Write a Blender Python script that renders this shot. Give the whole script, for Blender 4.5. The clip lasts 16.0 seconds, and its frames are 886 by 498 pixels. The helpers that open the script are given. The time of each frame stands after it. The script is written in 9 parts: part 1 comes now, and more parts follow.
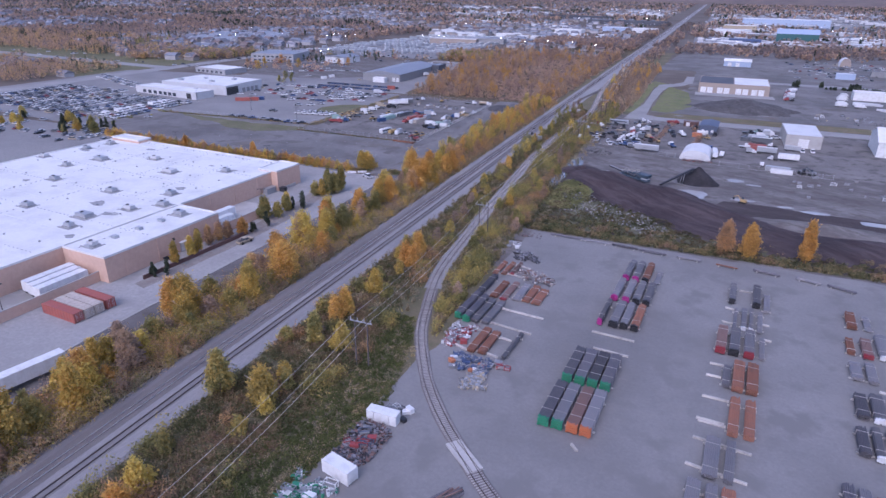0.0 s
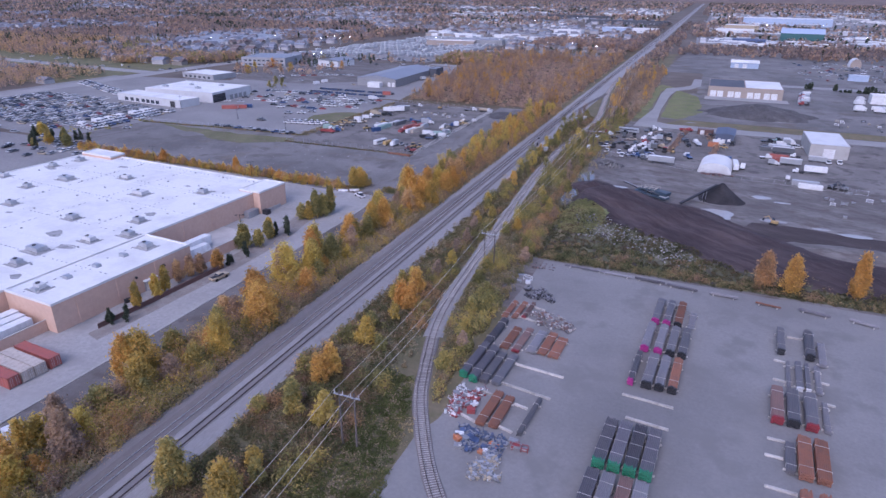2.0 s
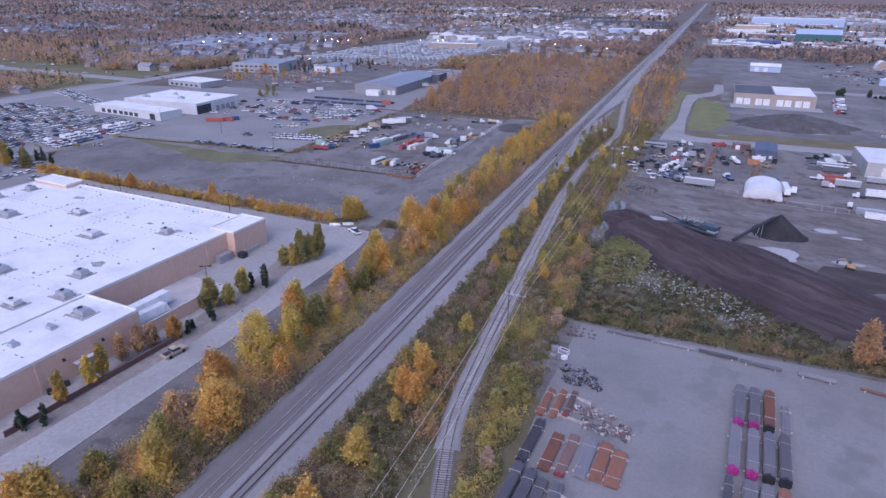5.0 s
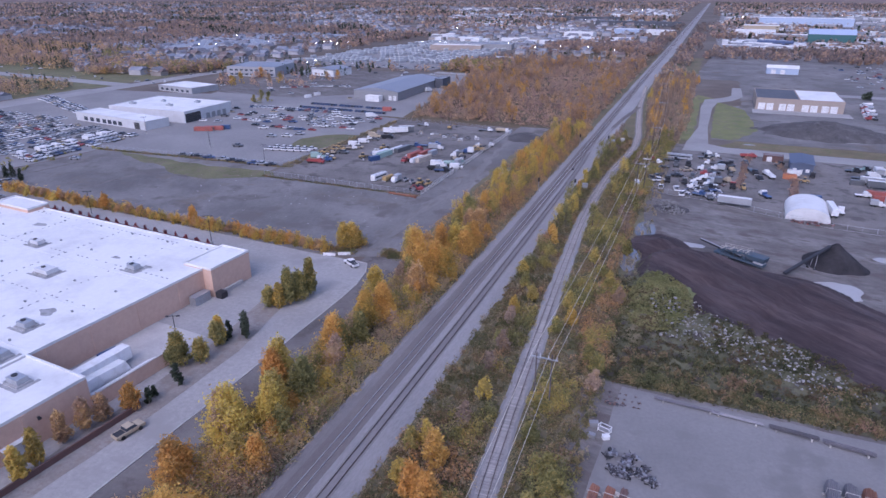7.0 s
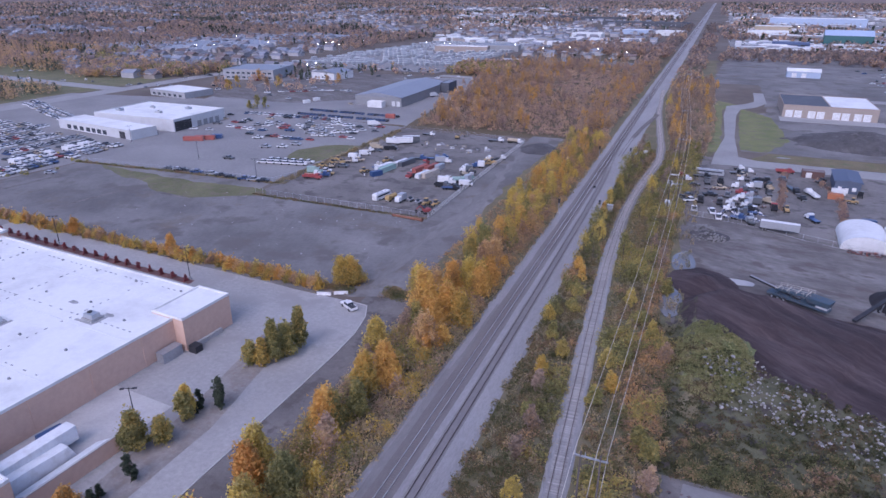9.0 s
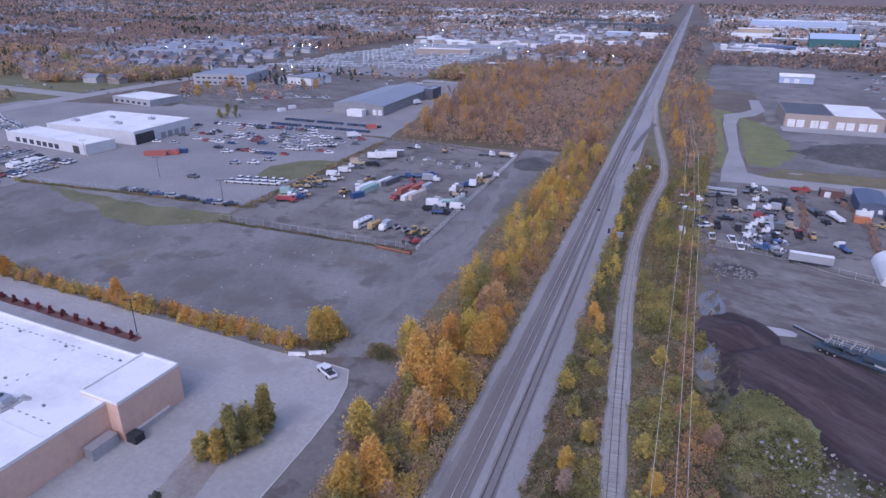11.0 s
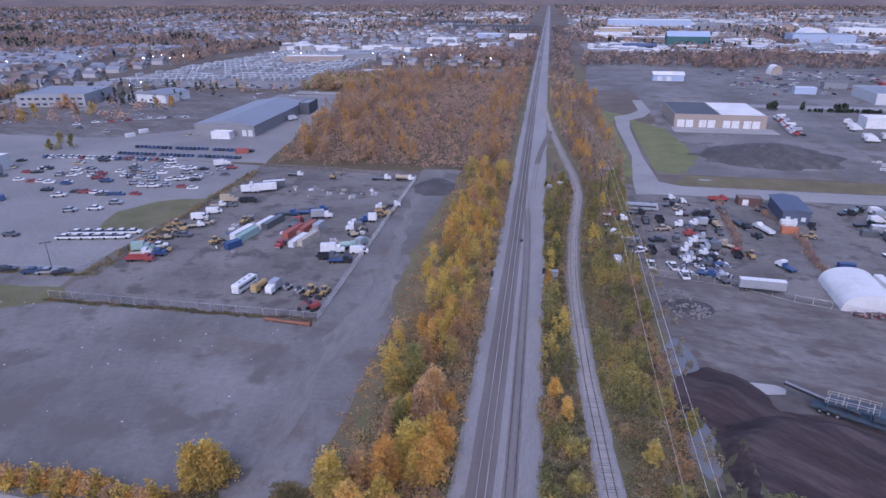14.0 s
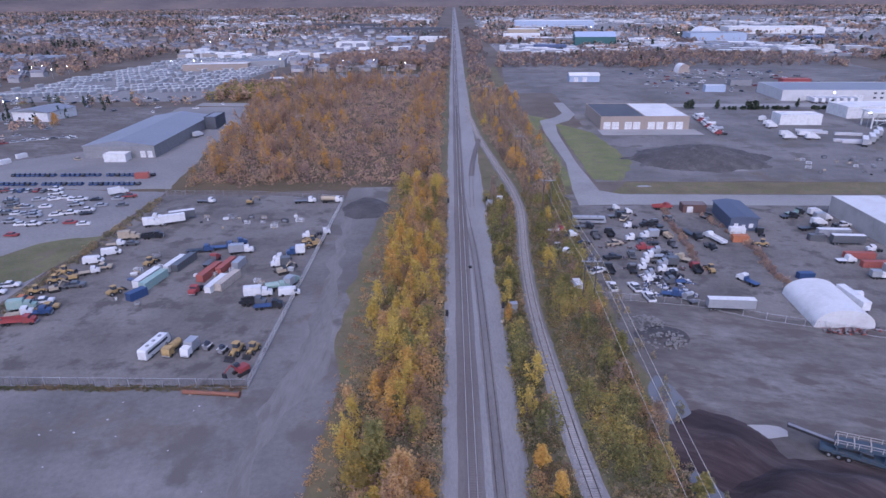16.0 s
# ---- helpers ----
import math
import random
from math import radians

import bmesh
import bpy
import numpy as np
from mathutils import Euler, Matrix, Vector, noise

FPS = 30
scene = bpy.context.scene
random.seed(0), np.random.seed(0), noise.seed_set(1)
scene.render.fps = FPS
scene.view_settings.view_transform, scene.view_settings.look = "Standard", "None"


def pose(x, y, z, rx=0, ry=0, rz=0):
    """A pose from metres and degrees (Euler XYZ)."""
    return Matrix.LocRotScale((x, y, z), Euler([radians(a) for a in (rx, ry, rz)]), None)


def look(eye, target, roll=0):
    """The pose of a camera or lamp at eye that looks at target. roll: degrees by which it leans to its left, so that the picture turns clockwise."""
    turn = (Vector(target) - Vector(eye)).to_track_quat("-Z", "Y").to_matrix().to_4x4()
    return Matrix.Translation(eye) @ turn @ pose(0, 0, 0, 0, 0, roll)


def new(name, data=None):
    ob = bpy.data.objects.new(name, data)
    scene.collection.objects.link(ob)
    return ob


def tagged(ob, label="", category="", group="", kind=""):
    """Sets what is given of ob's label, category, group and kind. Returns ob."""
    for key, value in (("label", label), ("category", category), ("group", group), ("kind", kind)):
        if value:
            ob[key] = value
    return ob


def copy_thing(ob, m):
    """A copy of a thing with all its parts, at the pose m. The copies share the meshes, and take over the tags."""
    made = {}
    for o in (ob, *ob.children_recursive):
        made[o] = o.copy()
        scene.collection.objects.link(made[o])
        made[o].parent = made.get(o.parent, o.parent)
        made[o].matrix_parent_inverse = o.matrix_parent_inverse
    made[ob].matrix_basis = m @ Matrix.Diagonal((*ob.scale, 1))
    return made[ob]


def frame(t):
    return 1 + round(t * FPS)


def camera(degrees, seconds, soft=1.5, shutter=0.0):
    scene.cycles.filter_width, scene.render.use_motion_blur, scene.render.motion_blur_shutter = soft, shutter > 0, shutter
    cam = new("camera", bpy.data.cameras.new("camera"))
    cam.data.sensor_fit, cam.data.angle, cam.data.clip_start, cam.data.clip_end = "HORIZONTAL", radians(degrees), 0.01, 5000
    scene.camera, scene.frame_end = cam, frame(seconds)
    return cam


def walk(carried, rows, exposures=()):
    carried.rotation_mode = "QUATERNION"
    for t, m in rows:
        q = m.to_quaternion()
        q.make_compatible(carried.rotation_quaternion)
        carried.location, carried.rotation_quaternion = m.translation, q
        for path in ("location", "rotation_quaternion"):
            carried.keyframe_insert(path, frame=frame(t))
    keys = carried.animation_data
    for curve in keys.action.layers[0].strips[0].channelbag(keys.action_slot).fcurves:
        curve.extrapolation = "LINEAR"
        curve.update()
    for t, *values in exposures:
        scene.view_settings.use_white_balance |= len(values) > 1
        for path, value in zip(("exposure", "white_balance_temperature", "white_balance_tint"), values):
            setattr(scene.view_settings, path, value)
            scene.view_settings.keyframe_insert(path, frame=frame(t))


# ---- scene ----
cam = camera(71.11, 16.0)
# seconds, x, y, z, yaw, pitch, roll
PATH = [
    (0.0, 91.74, -11.02, 75.94, 22.33, -22.83, 0.80),
    (0.5, 89.29, -5.35, 76.08, 22.31, -22.84, 0.71),
    (1.0, 86.69, 0.33, 76.16, 22.22, -22.83, 0.63),
    (1.5, 84.01, 6.07, 76.19, 22.14, -22.84, 0.56),
    (2.0, 81.26, 11.87, 76.17, 22.11, -22.81, 0.51),
    (2.5, 78.42, 17.74, 76.13, 22.11, -22.79, 0.46),
    (3.0, 75.59, 23.60, 76.07, 22.12, -22.78, 0.42),
    (3.5, 72.74, 29.41, 75.99, 22.13, -22.77, 0.38),
    (4.0, 69.82, 35.22, 75.89, 22.14, -22.74, 0.34),
    (4.5, 66.88, 41.10, 75.76, 22.18, -22.72, 0.29),
    (5.0, 63.87, 47.10, 75.60, 22.22, -22.71, 0.22),
    (5.5, 60.83, 53.17, 75.42, 22.28, -22.70, 0.14),
    (6.0, 57.74, 59.27, 75.25, 22.32, -22.69, 0.08),
    (6.5, 54.62, 65.35, 75.11, 22.34, -22.68, 0.05),
    (7.0, 51.49, 71.40, 75.00, 22.35, -22.67, 0.03),
    (7.5, 48.32, 77.45, 74.94, 22.36, -22.67, 0.01),
    (8.0, 45.18, 83.48, 74.94, 22.40, -22.68, 0.00),
    (8.5, 42.06, 89.47, 74.99, 22.61, -22.69, 0.03),
    (9.0, 38.96, 95.41, 75.06, 22.60, -22.71, 0.08),
    (9.5, 35.72, 101.43, 75.18, 22.40, -22.72, 0.15),
    (10.0, 32.30, 107.56, 75.36, 21.91, -22.72, 0.24),
    (10.5, 28.79, 113.70, 75.54, 21.28, -22.70, 0.32),
    (11.0, 25.33, 119.80, 75.66, 20.66, -22.67, 0.38),
    (11.5, 22.02, 125.76, 75.65, 20.20, -22.61, 0.39),
    (12.0, 18.83, 131.64, 75.56, 19.86, -22.54, 0.36),
    (12.5, 15.73, 137.45, 75.44, 17.23, -22.50, 0.28),
    (13.0, 12.58, 143.25, 75.34, 14.36, -22.48, 0.14),
    (13.5, 9.59, 149.09, 75.26, 11.71, -22.43, 0.01),
    (14.0, 6.80, 154.93, 75.23, 9.09, -22.41, -0.13),
    (14.5, 4.22, 160.62, 75.26, 5.73, -22.41, -0.29),
    (15.0, 1.79, 166.11, 75.34, 3.58, -22.39, -0.41),
    (15.5, -0.50, 171.26, 75.44, 2.54, -22.33, -0.45),
    (16.0, -2.77, 176.13, 75.52, 0.98, -22.27, -0.51),
]


def view_row(t, x, y, z, yaw, pitch, roll):
    a, b = radians(yaw), radians(pitch)
    d = Vector((-math.sin(a) * math.cos(b), math.cos(a) * math.cos(b), math.sin(b)))
    return (t, look((x, y, z), Vector((x, y, z)) + d * 100, roll))


walk(cam, [view_row(*r) for r in PATH], exposures=((0.0, 0.53, 5320, 28.5), (8.0, 0.5, 5320, 28.0), (16.0, 0.44, 5300, 27.5)))

# ---- light: a dull evening under thin cloud ----
world = bpy.data.worlds.new("sky")
scene.world = world
world.use_nodes = True
wn = world.node_tree.nodes
sky = wn.new("ShaderNodeTexSky")
sky.sky_type = "NISHITA"
sky.sun_disc = False
sky.sun_elevation = radians(46)
sky.sun_rotation = radians(185)
sky.air_density, sky.dust_density, sky.ozone_density = 1.0, 3.0, 1.5
world.node_tree.links.new(sky.outputs[0], wn["Background"].inputs[0])
wn["Background"].inputs[1].default_value = 0.15
sun_data = bpy.data.lights.new("sun", "SUN")
sun_data.energy, sun_data.angle, sun_data.color = 0.5, radians(60), (1.0, 0.93, 0.9)
sun = new("sun", sun_data)
sun.matrix_basis = look((0, 0, 0), (0.04, 0.5, -0.75))


# ---- materials ----
def ramp(nt, fac, stops):
    r = nt.nodes.new("ShaderNodeValToRGB")
    e = r.color_ramp.elements
    while len(e) < len(stops):
        e.new(0.5)
    for k, (p, c) in zip(e, stops):
        k.position, k.color = p, (*c, 1)
    nt.links.new(fac, r.inputs[0])
    return r.outputs[0]


def mix(nt, kind, fac, a, b):
    m = nt.nodes.new("ShaderNodeMix")
    m.data_type, m.blend_type = "RGBA", kind
    for sock, val in ((m.inputs[0], fac), (m.inputs[6], a), (m.inputs[7], b)):
        if isinstance(val, (int, float)):
            sock.default_value = val
        elif isinstance(val, tuple):
            sock.default_value = (*val, 1)
        else:
            nt.links.new(val, sock)
    return m.outputs[2]


def noise_tex(nt, vec, scale, detail=4, rough=0.6):
    n = nt.nodes.new("ShaderNodeTexNoise")
    n.inputs["Scale"].default_value, n.inputs["Detail"].default_value, n.inputs["Roughness"].default_value = scale, detail, rough
    nt.links.new(vec, n.inputs["Vector"])
    return n.outputs[0]


def base_mat(name, rough=0.8, metal=0.0):
    m = bpy.data.materials.new(name)
    m.use_nodes = True
    b = m.node_tree.nodes["Principled BSDF"]
    b.inputs["Roughness"].default_value, b.inputs["Metallic"].default_value = rough, metal
    b.inputs["Specular IOR Level"].default_value = 0.3
    return m, m.node_tree, b


def bump(nt, b, h, strength, dist):
    n = nt.nodes.new("ShaderNodeBump")
    n.inputs["Strength"].default_value, n.inputs["Distance"].default_value = strength, dist
    nt.links.new(h, n.inputs["Height"])
    nt.links.new(n.outputs[0], b.inputs["Normal"])


def world_pos(nt, sx=1.0, sy=1.0, sz=1.0, turn=0.0):
    g = nt.nodes.new("ShaderNodeNewGeometry")
    m = nt.nodes.new("ShaderNodeMapping")
    m.inputs["Scale"].default_value = (sx, sy, sz)
    r = nt.nodes.new("ShaderNodeMapping")
    r.inputs["Rotation"].default_value = (0, 0, radians(turn))
    nt.links.new(g.outputs["Position"], r.inputs[0])
    nt.links.new(r.outputs[0], m.inputs[0])
    return m.outputs[0]


def earth(name, dark, mid, light, big=0.03, small=0.9, rough=0.95, relief=0.4, stain=None, stretch=(1, 1, 1), turn=0.0, stain2=None, grit=0.5):
    """A ground cover: broad patches, stains, and fine grit, by world position."""
    m, nt, b = base_mat(name, rough)
    p = world_pos(nt, *stretch, turn)
    c = ramp(nt, noise_tex(nt, p, big, 6, 0.62), ((0.3, dark), (0.5, mid), (0.7, light)))
    fine = noise_tex(nt, p, small, 5, 0.7)
    c = mix(nt, "OVERLAY", grit, c, ramp(nt, fine, ((0.3, (0.36, 0.36, 0.36)), (0.7, (0.64, 0.64, 0.64)))))
    if stain:
        s = ramp(nt, noise_tex(nt, p, big * 3.3, 7, 0.6), ((0.52, (0, 0, 0)), (0.62, (1, 1, 1))))
        c = mix(nt, "MIX", s, c, stain)
    if stain2:
        s = ramp(nt, noise_tex(nt, p, big * 1.9, 8, 0.68), ((0.56, (0, 0, 0)), (0.7, (0.75, 0.75, 0.75))))
        c = mix(nt, "MIX", s, c, stain2)
    nt.links.new(c, b.inputs["Base Color"])
    bump(nt, b, noise_tex(nt, p, small * 1.7, 5, 0.7), relief, 0.25)
    return m


def paint(name, col, rough=0.5, metal=0.0, wear=0.12, scale=0.8, vary=0.0, dirt=(0.12, 0.1, 0.09)):
    """A painted or bare surface with dirt in patches; vary: how far pieces differ from one another."""
    m, nt, b = base_mat(name, rough, metal)
    t = nt.nodes.new("ShaderNodeTexCoord")
    n1 = noise_tex(nt, t.outputs["Object"], scale, 6, 0.65)
    c = mix(nt, "MIX", ramp(nt, n1, ((0.45, (0, 0, 0)), (0.8, (wear * 3,) * 3))), col, dirt)
    n2 = noise_tex(nt, t.outputs["Object"], scale * 9, 3, 0.6)
    c = mix(nt, "OVERLAY", 0.25, c, ramp(nt, n2, ((0.3, (0.38,) * 3), (0.7, (0.62,) * 3))))
    if vary:
        o = nt.nodes.new("ShaderNodeObjectInfo")
        k = ramp(nt, o.outputs["Random"], ((0.0, (0.5 - vary,) * 3), (1.0, (0.5 + vary,) * 3)))
        c = mix(nt, "OVERLAY", 1.0, c, k)
    nt.links.new(c, b.inputs["Base Color"])
    bump(nt, b, n2, 0.15, 0.02)
    return m


def leaves(name, cols, lo=0.25, hi=0.75):
    """Foliage: each leaf takes its own tone; broad drifts of colour by place."""
    m, nt, b = base_mat(name, 0.75)
    g = nt.nodes.new("ShaderNodeNewGeometry")
    p = noise_tex(nt, g.outputs["Position"], 0.13, 3, 0.6)
    a = nt.nodes.new("ShaderNodeMath")
    a.operation = "MULTIPLY_ADD"
    nt.links.new(g.outputs["Random Per Island"], a.inputs[0])
    a.inputs[1].default_value = 0.42
    s = nt.nodes.new("ShaderNodeMath")
    s.operation = "MULTIPLY_ADD"
    nt.links.new(p, s.inputs[0])
    s.inputs[1].default_value, s.inputs[2].default_value = 1.5, -0.5
    nt.links.new(s.outputs[0], a.inputs[2])
    n = len(cols)
    c = ramp(nt, a.outputs[0], [(lo + (hi - lo) * i / (n - 1), col) for i, col in enumerate(cols)])
    o = nt.nodes.new("ShaderNodeObjectInfo")
    k = ramp(nt, o.outputs["Random"], ((0.0, (0.38, 0.38, 0.38)), (1.0, (0.6, 0.58, 0.56))))
    c = mix(nt, "OVERLAY", 0.9, c, k)
    nt.links.new(c, b.inputs["Base Color"])
    b.inputs["Specular IOR Level"].default_value = 0.15
    t = nt.nodes.new("ShaderNodeBsdfTranslucent")
    nt.links.new(c, t.inputs["Color"])
    both = nt.nodes.new("ShaderNodeMixShader")
    both.inputs[0].default_value = 0.5
    nt.links.new(b.outputs[0], both.inputs[1])
    nt.links.new(t.outputs[0], both.inputs[2])
    nt.links.new(both.outputs[0], nt.nodes["Material Output"].inputs["Surface"])
    return m


def glow(name, col, power):
    m, nt, b = base_mat(name, 0.5)
    b.inputs["Base Color"].default_value = (*col, 1)
    b.inputs["Emission Color"].default_value = (*col, 1)
    b.inputs["Emission Strength"].default_value = power
    return m


M_GROUND = earth("dry_autumn_grass", (0.075, 0.06, 0.035), (0.11, 0.085, 0.05), (0.14, 0.1, 0.055), 0.02, 0.5)
M_CITY = earth("built_up_ground", (0.09, 0.07, 0.055), (0.13, 0.105, 0.085), (0.17, 0.15, 0.13), 0.012, 0.08)
M_SCRUB = earth("scrub_floor", (0.1, 0.095, 0.05), (0.14, 0.12, 0.07), (0.185, 0.15, 0.095), 0.06, 0.9, relief=0.6, stain=(0.13, 0.12, 0.065))
M_GRASS = earth("short_green_grass", (0.1, 0.1, 0.05), (0.135, 0.13, 0.065), (0.18, 0.165, 0.09), 0.07, 1.0, relief=0.7, stain=(0.15, 0.125, 0.085), stain2=(0.12, 0.14, 0.055))
M_BANK = earth("bank_grass", (0.07, 0.07, 0.04), (0.098, 0.096, 0.053), (0.14, 0.128, 0.078), 0.08, 1.0, relief=0.8, stain=(0.06, 0.049, 0.043), stain2=(0.15, 0.125, 0.085))
M_MEADOW = earth("bright_meadow_grass", (0.12, 0.135, 0.055), (0.16, 0.168, 0.068), (0.2, 0.192, 0.088), 0.07, 1.0, relief=0.7, stain=(0.15, 0.135, 0.085), stain2=(0.17, 0.145, 0.09))
M_VERGE = earth("dry_brown_verge_grass", (0.12, 0.1, 0.058), (0.155, 0.128, 0.072), (0.19, 0.155, 0.09), 0.06, 1.0, relief=0.7, stain=(0.13, 0.125, 0.06), stain2=(0.17, 0.145, 0.1))
M_TRACK = earth("worn_wheel_track", (0.15, 0.14, 0.133), (0.185, 0.173, 0.163), (0.215, 0.202, 0.19), 0.06, 0.9, relief=0.3, stain=(0.155, 0.143, 0.133), stretch=(1.6, 0.3, 1))
M_GRAVEL = earth("pale_yard_gravel", (0.165, 0.159, 0.154), (0.206, 0.197, 0.19), (0.24, 0.23, 0.222), 0.03, 1.4, relief=0.15, stain=(0.178, 0.17, 0.163), stain2=(0.232, 0.22, 0.208), grit=0.32)
M_ASPHALT = earth("worn_pale_asphalt", (0.265, 0.254, 0.243), (0.31, 0.297, 0.285), (0.345, 0.33, 0.317), 0.025, 1.0, 0.9, 0.15, stain=(0.265, 0.253, 0.242), stain2=(0.33, 0.315, 0.3))
M_ROAD = earth("grey_asphalt_road", (0.23, 0.22, 0.215), (0.27, 0.26, 0.25), (0.3, 0.29, 0.28), 0.05, 1.0, 0.9, 0.15)
M_DIRTLOT = earth("dark_gravel_lot", (0.1, 0.094, 0.09), (0.165, 0.155, 0.148), (0.235, 0.222, 0.21), 0.022, 0.7, relief=0.35, stain=(0.125, 0.113, 0.105), stain2=(0.13, 0.1, 0.072))
M_FENCELOT = earth("muddy_storage_lot", (0.11, 0.099, 0.092), (0.168, 0.153, 0.142), (0.22, 0.204, 0.19), 0.04, 0.9, relief=0.45, stain=(0.1, 0.09, 0.083), stain2=(0.2, 0.19, 0.18))
M_CARLOT = earth("car_park_asphalt", (0.18, 0.172, 0.17), (0.22, 0.21, 0.205), (0.26, 0.25, 0.24), 0.02, 0.8, relief=0.2)
M_BALLAST_DARK = earth("dark_ballast", (0.14, 0.122, 0.118), (0.168, 0.149, 0.142), (0.195, 0.176, 0.168), 0.06, 3.0, relief=0.8, stretch=(1, 0.25, 1))
M_BALLAST = earth("pale_ballast", (0.22, 0.21, 0.207), (0.265, 0.252, 0.248), (0.305, 0.295, 0.287), 0.06, 3.0, relief=0.8, stretch=(1, 0.25, 1))
M_STRIP = earth("dark_soil_strip", (0.11, 0.1, 0.095), (0.145, 0.132, 0.124), (0.19, 0.174, 0.16), 0.06, 1.0, stain=(0.1, 0.088, 0.08))
M_DIRT = earth("dark_brown_topsoil", (0.03, 0.021, 0.021), (0.058, 0.041, 0.041), (0.1, 0.076, 0.073), 0.16, 1.3, relief=1.0, stretch=(0.2, 1.3, 1), turn=38, stain2=(0.085, 0.07, 0.07), grit=1.0)
M_MUD = earth("churned_grey_mud", (0.1, 0.087, 0.08), (0.143, 0.129, 0.12), (0.22, 0.206, 0.193), 0.06, 0.45, relief=1.0, stain=(0.115, 0.096, 0.086), stretch=(0.6, 1.2, 1), turn=15, stain2=(0.13, 0.118, 0.1), grit=0.9)
M_SOIL = earth("brown_spread_soil", (0.043, 0.033, 0.032), (0.064, 0.05, 0.048), (0.1, 0.083, 0.078), 0.06, 0.5, relief=1.0, stain=(0.06, 0.046, 0.044), stretch=(0.4, 1.4, 1), turn=12)
M_COAL = earth("black_grit", (0.022, 0.02, 0.022), (0.032, 0.029, 0.031), (0.045, 0.042, 0.045), 0.2, 1.2, relief=0.8)
M_PILE = earth("grey_gravel_heap", (0.058, 0.053, 0.053), (0.082, 0.076, 0.075), (0.12, 0.112, 0.11), 0.1, 0.7, relief=1.0, stain=(0.08, 0.074, 0.072), stain2=(0.16, 0.15, 0.145), grit=0.8)
M_CONCRETE = paint("pale_concrete", (0.42, 0.4, 0.38), 0.85, wear=0.1, scale=0.2)
M_WHITEROOF = paint("white_roof_membrane", (0.68, 0.67, 0.65), 0.6, wear=0.2, scale=0.09, dirt=(0.38, 0.37, 0.365))
M_ROOFSTAIN = paint("stained_roof_membrane", (0.33, 0.325, 0.325), 0.8, wear=0.33, scale=0.7, dirt=(0.13, 0.125, 0.125))
M_STUCCO = paint("tan_stucco", (0.58, 0.4, 0.305), 0.9, wear=0.06, scale=0.1)
M_STUCCO2 = paint("tan_block_wall", (0.33, 0.275, 0.235), 0.9, wear=0.06, scale=0.1)
M_DARKROOF = paint("dark_roof_felt", (0.085, 0.09, 0.105), 0.8, wear=0.08, scale=0.08, dirt=(0.2, 0.2, 0.2))
M_GREYROOF = paint("grey_metal_roof", (0.25, 0.26, 0.29), 0.5, 0.2, wear=0.06, scale=0.06, dirt=(0.14, 0.13, 0.13))
M_WHITE = paint("white_paint", (0.66, 0.66, 0.66), 0.5, wear=0.2, scale=0.5, dirt=(0.35, 0.32, 0.29))
M_FABRIC = paint("white_tarpaulin", (0.6, 0.6, 0.6), 0.6, wear=0.2, scale=0.15, dirt=(0.4, 0.39, 0.38))
M_PALEWALL = paint("pale_metal_wall", (0.52, 0.52, 0.53), 0.5, wear=0.15, scale=0.2, dirt=(0.35, 0.33, 0.31))
M_PALEHALL = paint("pale_grey_beige_cladding", (0.4, 0.385, 0.365), 0.6, wear=0.12, scale=0.2)
M_BRICKWALL = paint("dark_red_brown_blocks", (0.13, 0.075, 0.065), 0.9, wear=0.2, scale=0.5)
M_ROOFFELT = paint("faded_brown_roofing", (0.2, 0.16, 0.15), 0.85, wear=0.2, scale=0.3)
M_GREYWALL = paint("grey_panel_wall", (0.33, 0.33, 0.34), 0.7, wear=0.12, scale=0.2)
M_GREY = paint("grey_steel", (0.3, 0.3, 0.31), 0.5, 0.4, wear=0.15)
M_HILL = earth("far_wooded_hill", (0.12, 0.095, 0.09), (0.16, 0.125, 0.11), (0.2, 0.15, 0.12), 0.004, 0.03)
M_FENCE = paint("pale_fence_slats", (0.68, 0.66, 0.63), 0.7, wear=0.15)
M_GALV = paint("galvanised_steel", (0.45, 0.46, 0.48), 0.45, 0.6, wear=0.1)
M_DARK = paint("dark_steel", (0.045, 0.045, 0.05), 0.5, 0.3, wear=0.1)
M_RAIL = paint("polished_rail_steel", (0.58, 0.56, 0.54), 0.4, 0.5, wear=0.03)
M_RAILDULL = paint("rusty_rail_steel", (0.095, 0.075, 0.068), 0.7, 0.3, wear=0.15)
M_TIE = paint("weathered_sleeper", (0.15, 0.13, 0.12), 0.9, wear=0.2, vary=0.15)
M_TIE_PALE = paint("grey_sleeper", (0.3, 0.28, 0.27), 0.9, wear=0.2, vary=0.12)
M_TIMBER = paint("pale_timber", (0.46, 0.43, 0.39), 0.85, wear=0.2, vary=0.1)
M_POLE = paint("weathered_pole", (0.13, 0.11, 0.1), 0.9, wear=0.2)
M_BARK = paint("grey_brown_bark", (0.17, 0.14, 0.115), 0.95, wear=0.2)
M_BIRCH = paint("pale_birch_bark", (0.48, 0.45, 0.4), 0.9, wear=0.2)
M_RUBBER = paint("black_rubber", (0.025, 0.025, 0.026), 0.8, wear=0.1)
M_GLASS = paint("dark_window_glass", (0.06, 0.068, 0.085), 0.1, wear=0.0)
M_BLUE = paint("blue_paint", (0.075, 0.11, 0.21), 0.5, wear=0.3)
M_NAVY = paint("slate_blue_siding", (0.09, 0.11, 0.16), 0.6, wear=0.08)
M_PALEBLUE = paint("pale_blue_siding", (0.36, 0.43, 0.55), 0.6, wear=0.08)
